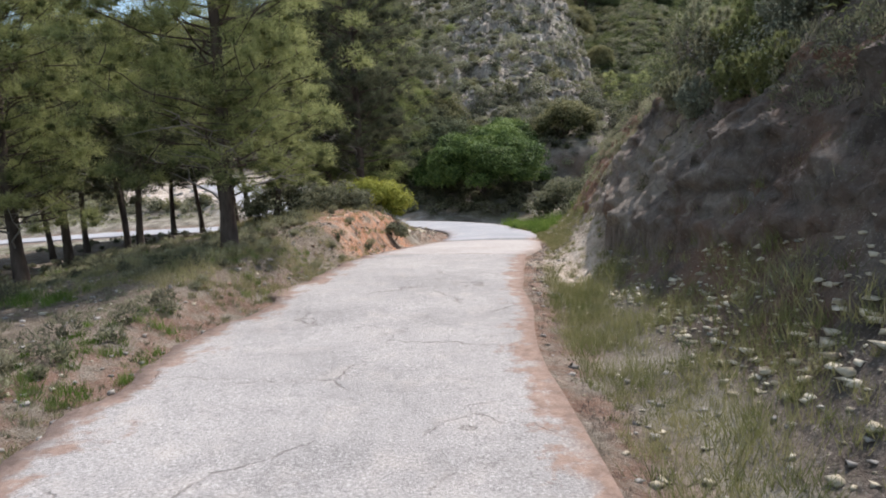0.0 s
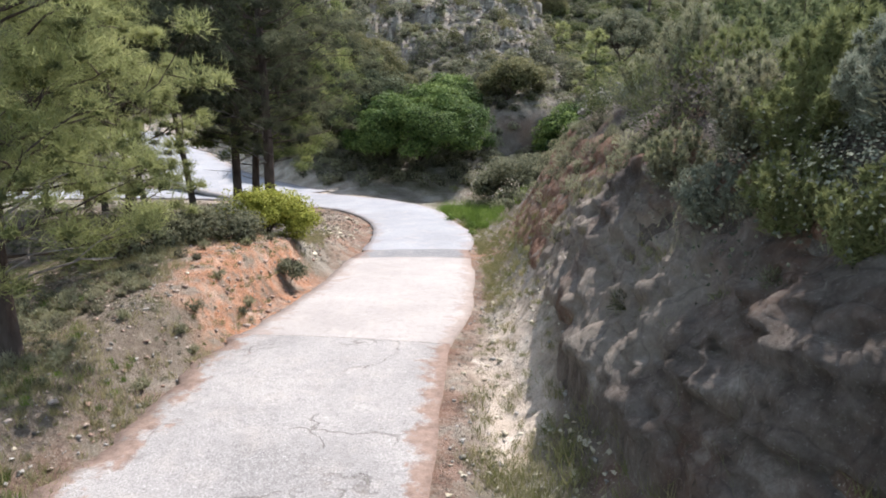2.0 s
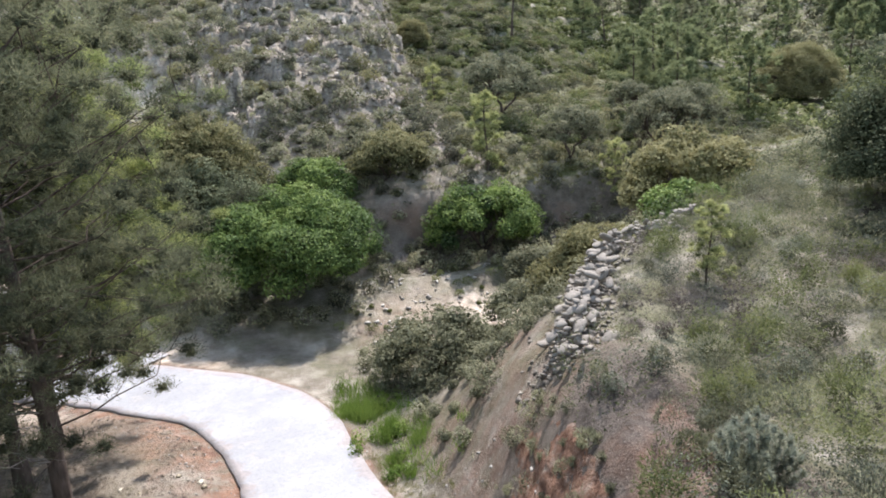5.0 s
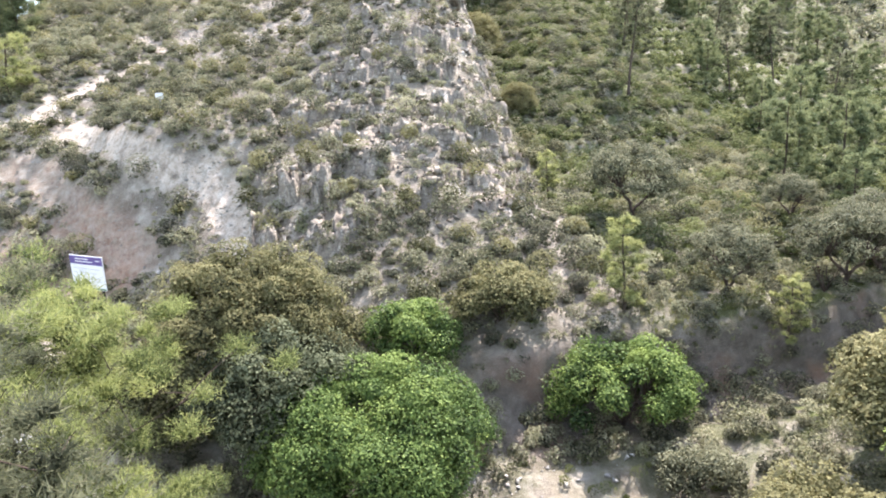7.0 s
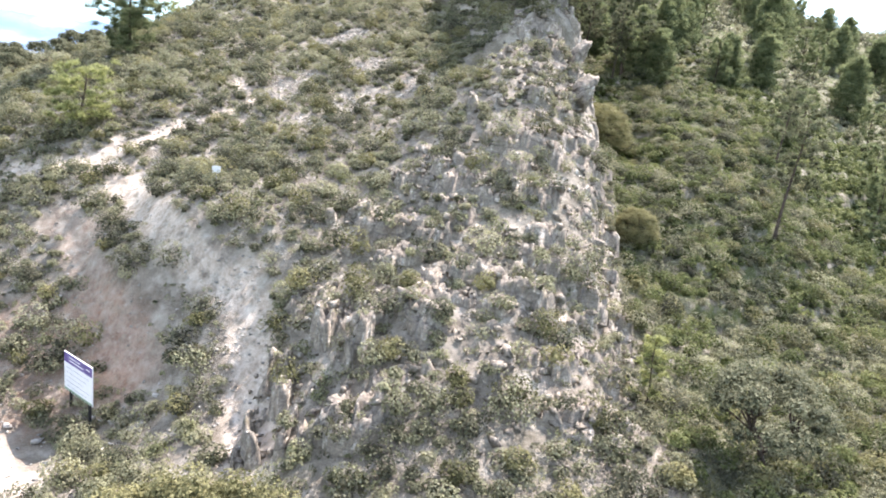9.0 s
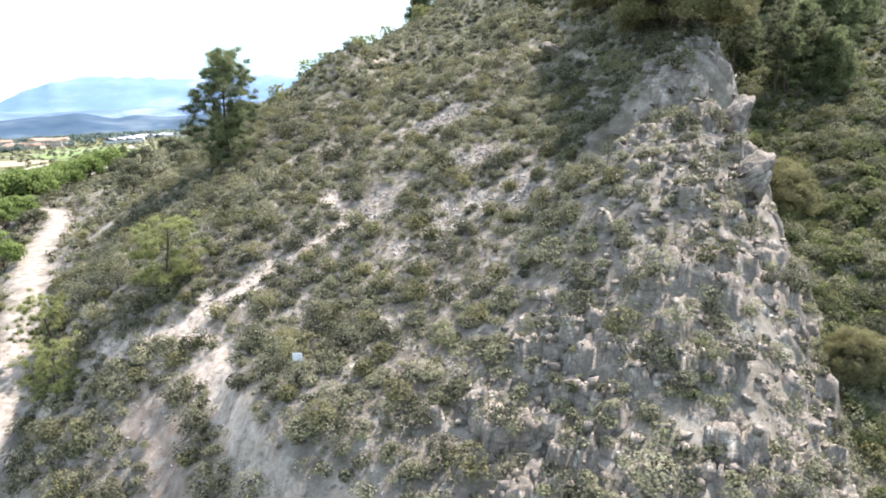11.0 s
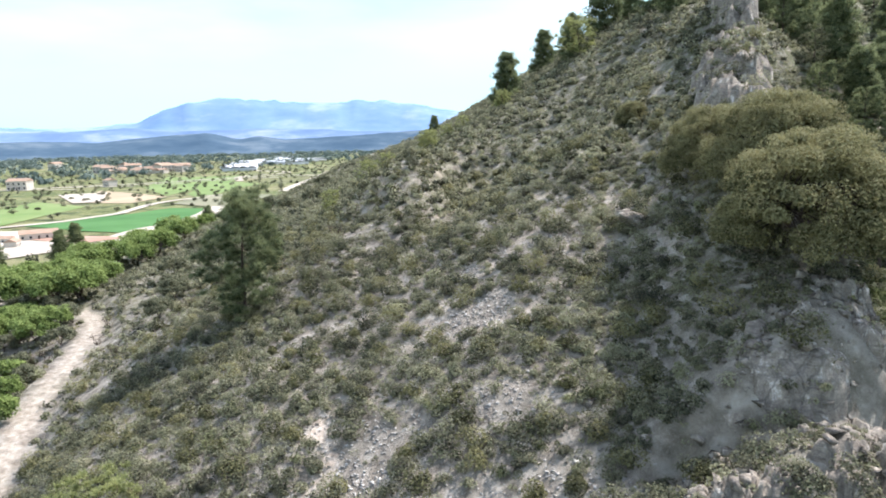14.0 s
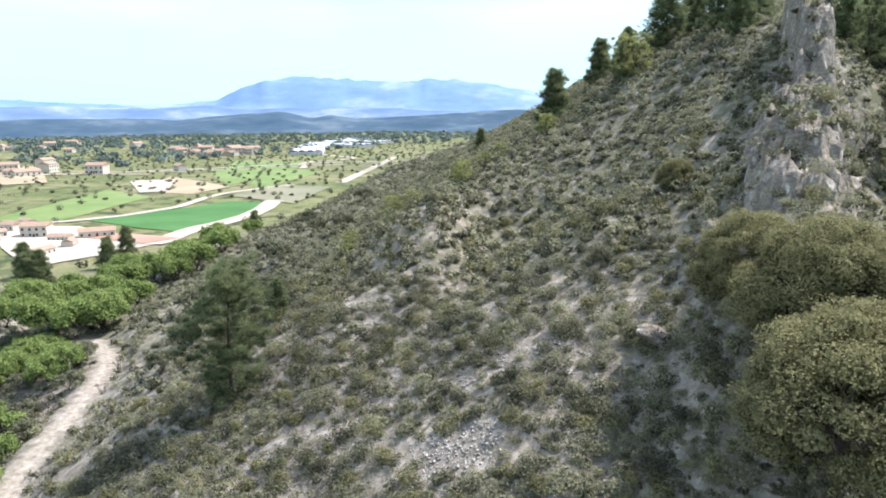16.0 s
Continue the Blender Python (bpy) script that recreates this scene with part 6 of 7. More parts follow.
out = out + (0.24 + 0.08 * lift_a - 0.22 * u) * boss
earthy = np.clip(smooth(12.5, 16, v) + 0.75 * smooth(0.62, 0.9, u), 0, 1)
scarred = np.maximum(0.7 * smooth(1.2, 0.2, ((v - 11.2) / 2.2) ** 2 + ((u - 0.4) / 0.4) ** 2), smooth(1.2, 0.2, ((v - 14.0 - 1.0 * u) / 1.7) ** 2 + ((u - 0.3) / 0.5) ** 2))
earthy = earthy * (1 - boss)
rock_face = new("cut_bank", mesh_of("cut_bank", np.stack([px - 0.95 * out, v, pz + 0.12 * out - 0.7 * smooth(0.07, 0.0, u)], -1).reshape(-1, 3), grid_faces(v.shape[0], v.shape[1]), bank_material(), [("earth", earthy), ("scar", scarred)], True))
tagged(rock_face, "dark craggy rock face of the road cut with reddish earth", "bank", kind="structure")
g = np.random.default_rng(63)
pick = g.random(v.shape) < 0.016 * smooth(0.25, 0.8, u) * (0.5 + smooth(12, 18, v)) * (v < 25)
scrub("bank_shrubs", "small dry shrubs rooted in the cut bank", px[pick] - 0.05, v[pick], 0.10 + 0.22 * g.random(pick.sum()) ** 2, 130, 0.014, 215, SHRUB, 1.0, 6.0, 0.5, 0.5)
pick = g.random(v.shape) < 0.012 * (0.4 + smooth(11, 16, v)) * (u < 0.85)
loose_stones("bank_stones", "broken stones stuck in the earth of the cut bank", px[pick] - 0.06, v[pick], 0.015 + 0.06 * g.random(pick.sum()) ** 3, 410, PEBBLE, 0.7, SHARD_V, SHARD_F)


x, y, u = spots(-4, 17, 57, 112, 0.42, 121)
keep = u < 0.5 * rockiness(x, y) * (0.35 + value_noise(x / 1.6, y / 1.6, 171)) + 0.03
loose_stones("ridge_stones", "broken limestone pieces lying on the ridge", x[keep], y[keep], 0.10 + 0.34 * np.random.default_rng(3).random(keep.sum()) ** 2.5, 401, ROCK, 0.8, SHARD_V, SHARD_F)
x, y, u = spots(-30, 6, 83, 133, 0.27, 122)
keep = u < scree_at(x, y) * 0.95
loose_stones("scree", "pale grey scree patch of loose stones on the slope", x[keep], y[keep], 0.07 + 0.15 * u[keep] ** 2, 402, SCREE_STONE, 0.6, SHARD_V, SHARD_F)
x, y, u = spots(-44, 16, 60, 128, 0.65, 123)
keep = (u < 0.55) & (rockiness(x, y) < 0.6)
loose_stones("slope_stones", "grey stones scattered between the shrubs", x[keep], y[keep], 0.07 + 0.30 * u[keep] ** 2, 403, PEBBLE, 0.6, SHARD_V, SHARD_F)
x, y, u = spots(-31, -1, 59, 98, 0.45, 124)
near = np.minimum(line_distance(x, y, WASH)[0], line_distance(x, y, TRAIL)[0])
keep = (near < 2.2) & (u < 0.6)
loose_stones("gully_stones", "pale stones washed down below the scarp", x[keep], y[keep], 0.06 + 0.16 * u[keep], 404, PEBBLE, 0.7, ICO_V, ICO_F)
# verges of the road
d_verge = lambda x, y: line_distance(x, y, ROAD_S)
x, y, u = spots(0.8, 4.2, 1.0, 23, 0.11, 125)
d, k, s = d_verge(x, y)
keep = (d > 2.0) & (d < 3.3) & (u < (0.25 + 0.45 * smooth(7, 10, y) * smooth(19, 15, y)))
loose_stones("verge_stones", "pale broken stones in the grass at the foot of the bank", x[keep], y[keep], 0.010 + 0.06 * np.random.default_rng(5).random(keep.sum()) ** 4, 405, YELLOW_STONE, 0.45, SHARD_V, SHARD_F)
x, y, u = spots(-5.5, 6, 0.5, 36, 0.10, 126)
d, k, s = d_verge(x, y)
keep = (d - widening_at(y) > 1.62) & (d < 3.6) & (u < 0.16 + 0.3 * smooth(0.45, 0.7, value_noise(x / 0.8, y / 0.8, 144)))
loose_stones("verge_stones", "small stones and crumbs along the road's edges", x[keep], y[keep], 0.007 + 0.05 * np.random.default_rng(6).random(keep.sum()) ** 4, 406, PEBBLE, 0.5, SHARD_V, SHARD_F)
white = tagged(new("boulder", mesh_of("boulder", rock_verts(ICO2_V, 77, 9, 0.05) * [0.38, 0.3, 0.26], ICO2_F, PEBBLE)), "pale boulder lying beyond the road's bend", "rock")
white.location = (6.1, 39.7, float(surface_at(6.1, 39.7)) + 0.12)
x, y, u = spots(4, 17, 38.0, 47, 0.2, 127)
keep = (np.hypot((x - 10.6) / 6.4, (y - 42.0) / 4.0) < 1) & (u < 0.12 + 0.5 * smooth(0.5, 0.7, value_noise(x / 1.3, y / 1.3, 128)))
loose_stones("dirt_stones", "grey and pale stones on the bare dirt slope", x[keep], y[keep], 0.02 + 0.17 * np.random.default_rng(17).random(keep.sum()) ** 4, 407, SCREE_STONE, 0.6, SHARD_V, SHARD_F)
x, y, u = spots(4, 17, 38.0, 47, 0.55, 129)
keep = (np.hypot((x - 10.6) / 6.4, (y - 42.0) / 4.0) < 1) & (u < 0.16) & (line_distance(x, y, ROAD_S)[0] > 3)
scrub("dirt_weeds", "small grey-green weeds on the bare dirt slope", x[keep], y[keep], 0.12 + 1.6 * u[keep], 150, 0.03, 227, VALE, 0.9, 3.0, 0.5, 0.6)

# the dry stone wall at the edge of the plateau
dry_wall = thing("dry_stone_wall", "low dry stone wall of grey stones edging the plateau", "wall")
WALL_BLOCKS = [mesh_of("stone", rock_verts(ICO2_V, 500 + k, 7, 0.09, (0.45, 0.9)), ICO2_F, WALL_STONE) for k in range(8)]
g = np.random.default_rng(71)
for k in range(420):
    p = WALL_LINE[int(len(WALL_LINE) * (k / 420) ** 0.8)]
    st = part("stone", WALL_BLOCKS[int(g.integers(0, 8))], dry_wall)
    across = g.normal() * 0.38
    x, y = p[0] + 0.62 * across + g.normal() * 0.12, p[1] - 0.62 * across + g.normal() * 0.12
    rise = max(0.0, 0.8 - 0.9 * abs(across)) * g.random() ** 0.6
    size = 0.08 + 0.13 * g.random() ** 2.5
    st.matrix_world = Matrix.LocRotScale((x, y, float(footing(x, y)) + 0.05 + rise), Euler(g.normal(size=3) * 0.35 + np.array([0, 0, 0.6])), (size * 1.5, size, size * 0.6))
g = np.random.default_rng(72)
p = WALL_LINE[g.integers(0, len(WALL_LINE), 2600)]
across = g.normal(size=2600) * 0.42
loose_stones("wall_rubble", "small broken stones filling and littering the dry stone wall", p[:, 0] + 0.62 * across + 0.15 * g.normal(size=2600), p[:, 1] - 0.62 * across + 0.15 * g.normal(size=2600), 0.03 + 0.08 * g.random(2600) ** 2, 416, WALL_STONE, 0.7, SHARD_V, SHARD_F)

# ---- grass ----
def tufts(name, label, x, y, size, blades, seed, tone=0.5, mat=None, width=0.012):
    """Tufts of grass: blades that lean out from one root."""
    r = np.random.default_rng(seed)
    n = len(x)
    root = np.stack([x, y, footing(x, y) - 0.02], 1)[:, None] + np.concatenate([r.normal(size=(n, blades, 2)) * size[:, None, None] * 0.3, np.zeros((n, blades, 1))], 2)
    lean = unit(np.concatenate([r.normal(size=(n, blades, 2)) * 0.45, np.ones((n, blades, 1))], 2))
    long = size[:, None, None] * (0.5 + 0.7 * r.random((n, blades, 1)))
    across = unit(np.cross(lean, r.normal(size=lean.shape))) * width
    tip = root + lean * long
    v = np.stack([root - across, root + across, tip], 2).reshape(-1, 3)
    t = np.repeat(tone + 0.15 * r.normal(size=n) + 0.2 * fractal(x / 1.5, y / 1.5, seed, 2), blades * 3)
    return tagged(new(name, mesh_of(name, v, np.arange(len(v)).reshape(-1, 3), mat or GRASS, [("tone", t)])), label, "grass", kind="stuff")


x, y, u = spots(1.2, 4.4, 1.5, 30, 0.15, 131)
d, k, s = line_distance(x, y, ROAD_S)
keep = (d - widening_at(y) > 1.85) & (d < 4.1) & (u < 0.30 + 0.6 * smooth(0.45, 0.62, value_noise(x / 0.8, y / 0.9, 133)) * (1 - 0.95 * smooth(10, 12, y) * smooth(18, 16, y)))
x, y = x[keep], y[keep]
tufts("verge_grass", "green and yellowing grass at the foot of the bank", x, y, 0.08 + 0.24 * value_noise(x, y, 8), 40, 501, 0.56, width=0.0035)
x, y, u = spots(-12, -1.5, 0, 26, 0.2, 132)
d, k, s = line_distance(x, y, ROAD_S)
keep = (d > 2.1) & (u < 0.06 + 0.7 * smooth(0.52, 0.68, value_noise(x / 1.6, y / 1.6, 134)) * smooth(-11, -6, x))
x, y = x[keep], y[keep]
tufts("verge_grass", "patchy grass and weeds beside the road", x, y, 0.06 + 0.11 * value_noise(x, y, 9), 40, 502, 0.62, width=0.0035)
x, y, u = spots(2.6, 6.2, 27.5, 36, 0.14, 135)
d, k, s = line_distance(x, y, ROAD_S)
keep = (d > 1.9) & (d < 4.2) & (u < 0.75 * np.maximum(smooth(0.8, 0.5, np.hypot((x - 3.75) / 0.9, y - 33.2)), smooth(1.0, 0.5, np.hypot((x - 4.5) / 0.9, (y - 30.2) / 1.7))) * smooth(0.35, 0.6, value_noise(x / 0.5, y / 0.6, 161)) + 0.03)
x, y = x[keep], y[keep]
tufts("tall_grass", "tall bright green weeds at the inside of the bend", x, y, 0.2 + 0.6 * value_noise(x / 0.4, y / 0.4, 9), 60, 503, 0.55, WEED, 0.009)
x, y, u = spots(16, 44, 50, 75, 0.42, 136)
keep = u < 0.75 * smooth(0.42, 0.6, value_noise(x / 4.5, y / 4.5, 137))
x, y = x[keep], y[keep]
tufts("vale_grass", "fresh green grass on the terraces of the vale", x, y, 0.2 + 0.25 * value_noise(x, y, 9), 14, 504, 0.52, width=0.03)
x, y, u = spots(-70, -30, 95, 135, 0.9, 138)
keep = scatter_ok(x, y) & (u < 0.8 * smooth(0.4, 0.6, value_noise(x / 7, y / 7, 139)))
x, y = x[keep], y[keep]
tufts("slope_grass", "yellow-green grass on the open slope by the track", x, y, 0.25 + 0.25 * value_noise(x, y, 9), 12, 505, 0.75, width=0.05)
x, y, u = spots(3.0, 5.8, 1, 30, 0.3, 140)
keep = (line_distance(x, y, ROAD_S)[0] > 3.4) & (u < 0.3)
x, y = x[keep], y[keep]
tufts("bank_weeds", "dry weeds clinging to the cut bank", x, y, 0.15 + 0.25 * value_noise(x, y, 9), 40, 506, 0.5, SHRUB, 0.004)

x, y, u = spots(-6, -1.0, 9, 26, 0.17, 141)
keep = (line_distance(x, y, ROAD_S)[0] > 1.9) & (u < 0.25 + 0.65 * smooth(0.4, 0.6, value_noise(x / 0.9, y / 0.9, 162)))
keep &= mound_at(x, y) < 0.35 + 0.5 * (u < 0.1)
tufts("mound_grass", "dry straw and weeds on the red mound", x[keep], y[keep], 0.09 + 0.22 * value_noise(x[keep], y[keep], 9), 30, 507, 0.85, width=0.004)
x, y, u = spots(-6, -1.0, 9, 25, 0.11, 142)
keep = (line_distance(x, y, ROAD_S)[0] > 2.0) & (u < 0.26 + 0.3 * smooth(12.5, 15, y))
loose_stones("mound_stones", "broken stones and clods on the red mound", x[keep], y[keep], 0.010 + 0.06 * np.random.default_rng(9).random(keep.sum()) ** 4, 408, stone_material("red_stones", [(0.0, (0.22, 0.12, 0.08)), (0.5, (0.36, 0.24, 0.18)), (1.0, (0.55, 0.48, 0.42))]), 0.6, SHARD_V, SHARD_F)
x, y, u = spots(-14, -1.5, -1, 14, 0.2, 143)
keep = (line_distance(x, y, ROAD_S)[0] > 2.0) & (u < 0.3)
loose_stones("grove_stones", "small stones and cones on the needle litter", x[keep], y[keep], 0.012 + 0.04 * np.random.default_rng(10).random(keep.sum()) ** 3, 409, PEBBLE, 0.7, ICO_V, ICO_F)

x, y, u = spots(-9, -1.2, 1, 26, 0.15, 145)
keep = (line_distance(x, y, ROAD_S)[0] > 1.95) & (u < 0.3 + 0.6 * smooth(0.4, 0.65, value_noise(x / 1.3, y / 1.3, 146)))
keep &= mound_at(x, y) < 0.35
tufts("dry_litter", "grey dry stalks and litter along the road's edge", x[keep], y[keep], 0.05 + 0.09 * value_noise(x[keep], y[keep], 9), 26, 508, 0.42, SHRUB, 0.005)
x, y, u = spots(0.4, 3.0, 0.5, 26, 0.11, 151)
d, k, s = line_distance(x, y, ROAD_S)
keep = (s > 0) & (d - widening_at(y) > 1.6) & (d - widening_at(y) < 2.15) & (u < 0.6)
tufts("dry_litter", "reddish dry needles along the road's edge", x[keep], y[keep], 0.04 + 0.06 * value_noise(x[keep], y[keep], 9), 14, 513, 0.5, DRY, 0.003)
x, y, u = spots(-6, -1.6, 12, 22, 0.42, 147)
keep = (line_distance(x, y, ROAD_S)[0] > 2.2) & (u < 0.35)
scrub("mound_shrubs", "small grey thyme shrubs on the mound", x[keep], y[keep], 0.10 + 0.2 * u[keep], 130, 0.014, 216, SHRUB, 0.9, 6.0, 0.5, 0.55)

x, y, u = spots(2.2, 4.0, 0.5, 10.5, 0.10, 148)
d, k, s = line_distance(x, y, ROAD_S)
keep = (d > 2.35) & (u < 0.25 + 0.75 * smooth(0.3, 0.55, value_noise(x / 0.7, y / 0.7, 149)) * smooth(10.5, 8, y))
loose_stones("bank_rubble", "flat broken grey stones littering the grassy slope", x[keep], y[keep], 0.016 + 0.075 * np.random.default_rng(12).random(keep.sum()) ** 2.5, 411, YELLOW_STONE, 0.4, SHARD_V, SHARD_F)
x, y, u = spots(2.2, 4.0, 0.5, 11, 0.16, 150)
d, k, s = line_distance(x, y, ROAD_S)
keep = (d > 2.5) & (u < 0.45 * smooth(0.45, 0.62, value_noise(x / 0.6, y / 0.6, 155)))
tufts("verge_grass", "fresh grass tufts among the stones of the slope", x[keep], y[keep], 0.09 + 0.16 * value_noise(x[keep], y[keep], 8), 44, 509, 0.6, GRASS, 0.0035)
x, y, u = spots(-9, -1.4, 0.5, 15, 0.24, 156)
keep = (line_distance(x, y, ROAD_S)[0] > 2.15) & (u < 0.8 * smooth(0.56, 0.68, value_noise(x / 0.9, y / 0.9, 157)))
tufts("verge_grass", "bright green grass clumps beside the road", x[keep], y[keep], 0.08 + 0.12 * value_noise(x[keep], y[keep], 8), 60, 510, 0.40, WEED, 0.004)
x, y, u = spots(-7.5, -1.8, 2, 16.5, 0.15, 167)
d, k, s = line_distance(x, y, ROAD_S)
keep = (d > 2.3) & (u < 0.08 + 0.25 * smooth(0.45, 0.65, value_noise(x / 0.9, y / 0.9, 168)))
loose_stones("verge_stones", "pale chips of stone on the trodden verge", x[keep], y[keep], 0.008 + 0.055 * np.random.default_rng(14).random(keep.sum()) ** 4, 413, YELLOW_STONE, 0.5, SHARD_V, SHARD_F)

x, y, u = spots(-11, -3.0, 2, 17, 0.34, 158)
keep = (line_distance(x, y, ROAD_S)[0] > 2.7) & (u < 0.75 * smooth(0.38, 0.6, value_noise(x / 1.5, y / 1.5, 159)))
scrub("grove_weeds", "low dusky weeds and herbs under the pines", x[keep], y[keep], 0.09 + 0.2 * u[keep], 110, 0.016, 219, SHRUB, 0.9, 5.0, 0.5, 0.48)

g = np.random.default_rng(66)
scrub("bend_weeds", "leafy green weeds heaped at the inside of the bend", 4.1 + 0.6 * g.normal(size=16), 31.0 + 1.9 * g.normal(size=16), 0.16 + 0.22 * g.random(16), 200, 0.028, 220, WEED, 1.0, 0.0, 0.6, 0.42)

x, y, u = spots(0.8, 5.2, 8, 27, 0.085, 163)
d, k, s = line_distance(x, y, ROAD_S)
keep = (s > 0) & (d > 1.75) & (d < 3.1) & (u < 0.08 + 0.3 * smooth(0.4, 0.65, value_noise(x / 0.6, y / 0.9, 164)))
loose_stones("verge_stones", "pale rubble fallen from the bank onto the verge", x[keep], y[keep], 0.008 + 0.05 * np.random.default_rng(13).random(keep.sum()) ** 4, 412, YELLOW_STONE, 0.5, SHARD_V, SHARD_F)
x, y, u = spots(0.8, 5.4, 8, 29, 0.2, 165)
d, k, s = line_distance(x, y, ROAD_S)
keep = (s > 0) & (d > 1.95) & (d < 3.2) & (u < 0.15 + 0.5 * smooth(0.45, 0.65, value_noise(x / 0.7, y / 1.3, 166)) - 0.5 * smooth(10.5, 12, y) * smooth(17, 15.5, y))
tufts("verge_grass", "yellowing grass tufts between the road and the bank", x[keep], y[keep], 0.07 + 0.15 * value_noise(x[keep], y[keep], 8), 40, 511, 0.7, width=0.0035)

x, y, u = spots(-5.5, 0.5, 20, 31, 0.13, 172)
d, k, s = line_distance(x, y, ROAD_S)
keep = (s < 0) & (d > 2.0) & (u < 0.10 + 0.5 * smooth(1.0, 0.4, np.hypot((x + 1.4) / 1.3, (y - 26.0) / 2.4)))
loose_stones("apron_stones", "pale rubble heaped beside the concrete bend", x[keep], y[keep], 0.012 + 0.12 * np.random.default_rng(15).random(keep.sum()) ** 4, 414, YELLOW_STONE, 0.5, SHARD_V, SHARD_F)
x, y, u = spots(-9, 0.2, 20, 37, 0.19, 173)
d, k, s = line_distance(x, y, ROAD_S)
keep = (s < 0) & (d > 2.1) & (u < 0.45)
tufts("dry_litter", "fallen needles and dry twigs on the bare ground of the bend", x[keep], y[keep], 0.05 + 0.07 * value_noise(x[keep], y[keep], 9), 20, 512, 0.5, DRY, 0.005)

x, y, u = spots(-27, -9, 44, 66, 0.4, 174)
d = line_distance(x, y, BRANCH_S)[0]
keep = (d > 2.7) & (line_distance(x, y, ROAD_S)[0] > 2.6) & (u < 0.12 + 0.55 * smooth(5.0, 3.0, d) * smooth(0.35, 0.6, value_noise(x / 1.5, y / 1.5, 175)))
loose_stones("yard_stones", "pale rubble heaped round the dusty yard", x[keep], y[keep], 0.05 + 0.30 * np.random.default_rng(16).random(keep.sum()) ** 3, 415, SCREE_STONE, 0.6, SHARD_V, SHARD_F)

# ---- signs ----
def sign_board():
    ob = thing("information_sign", "tall white information board with a purple header on two posts", "sign")
    right = Vector((0.80, -0.60, 0))
    out = Vector((-0.60, -0.80, 0))
    ob.matrix_world = Matrix(((right.x, -out.x, 0, -13.5), (right.y, -out.y, 0, 65.75), (0, 0, 1, 0), (0, 0, 0, 1)))
    ground_z = float(surface_at(-13.5, 65.7))
    white, purple, grey = plain_material("sign_white", (0.72, 0.74, 0.76), (0.80, 0.81, 0.82), 2, 0.5), plain_material("sign_purple", (0.10, 0.07, 0.22), (0.14, 0.10, 0.28), 2, 0.5), plain_material("sign_ink", (0.35, 0.36, 0.42), (0.42, 0.43, 0.48), 4, 0.6)
    post_mat, green = plain_material("dark_steel", (0.03, 0.03, 0.035), (0.06, 0.06, 0.06), 6, 0.5, metal=0.6), plain_material("sign_green", (0.16, 0.25, 0.16), (0.2, 0.3, 0.2), 3, 0.5)
    for x in (-1.05, 1.05):
        part("post", from_bm("post", box_bm(bmesh.new(), x - 0.06, x + 0.06, 0.04, 0.16, ground_z - 1.2, 4.5, 0.008), post_mat), ob)
    panel = part("panel", from_bm("panel", box_bm(bmesh.new(), -1.55, 1.55, -0.02, 0.04, 2.52, 4.68, 0.006), white), ob)
    part("header", from_bm("header", box_bm(bmesh.new(), -1.53, 1.53, -0.028, -0.018, 4.12, 4.64), purple), panel, "purple header strip")
    part("footer", from_bm("footer", box_bm(bmesh.new(), -1.53, 1.53, -0.028, -0.018, 2.55, 2.66), green), panel, "thin green strip")
    for k, (x0, x1, z) in enumerate([(-1.0, 0.25, 4.47), (-1.0, 0.6, 4.30), (0.9, 1.3, 4.40)]):
        part("text_bar", from_bm("text_bar", box_bm(bmesh.new(), x0, x1, -0.034, -0.028, z - 0.03, z + 0.03), white), panel)
    for k in range(5):
        z = 3.85 - 0.26 * k
        part("text_bar", from_bm("text_bar", box_bm(bmesh.new(), -1.3, 1.2 - 0.3 * (k % 3), -0.026, -0.0205, z - 0.012, z + 0.012), grey), panel)
    return ob


sign_board()
plate = thing("small_sign", "small white square notice on a short post in the scrub", "sign")
plate.location = (-10.0, 75.6, float(surface_at(-10.0, 75.6)))
SIGN_PLAIN = plain_material("notice_white", (0.70, 0.72, 0.75), (0.80, 0.81, 0.82), 3, 0.5)
part("post", from_bm("post", box_bm(bmesh.new(), -0.03, 0.03, 0.02, 0.08, -0.3, 1.3, 0.005), plain_material("notice_post", (0.2, 0.2, 0.2), (0.3, 0.3, 0.3))), plate)
part("panel", from_bm("panel", box_bm(bmesh.new(), -0.27, 0.27, -0.02, 0.02, 0.85, 1.3, 0.006), SIGN_PLAIN), plate)

# ---- dead shrubs and small trees by the track ----
def bare_shrub(seed, tall):
    r = np.random.default_rng(seed)
    ob = thing("bare_shrub", "leafless dark burnt shrub standing on the slope", "shrub", "bare shrubs of the slope")
    paths = []
    for k in range(6):
        a = r.random() * 6.28
        end = np.array([np.cos(a) * tall * 0.4, np.sin(a) * tall * 0.4, tall * (0.6 + 0.4 * r.random())])
        p = curve_to((0, 0, -0.1), end, 0.05, 0.015, 0.1, seed + k)
        paths.append(p)
        for q in range(3):
            paths.append(curve_to(p[3, :3], p[3, :3] + r.normal(size=3) * 0.35 * tall * np.array([0.8, 0.8, 0.5]), 0.018, 0.006, 0, seed + k + q, 3))
    v, f = tubes(paths, 4)
    part("stem", mesh_of("stem", v, f, BARK), ob)
    return ob


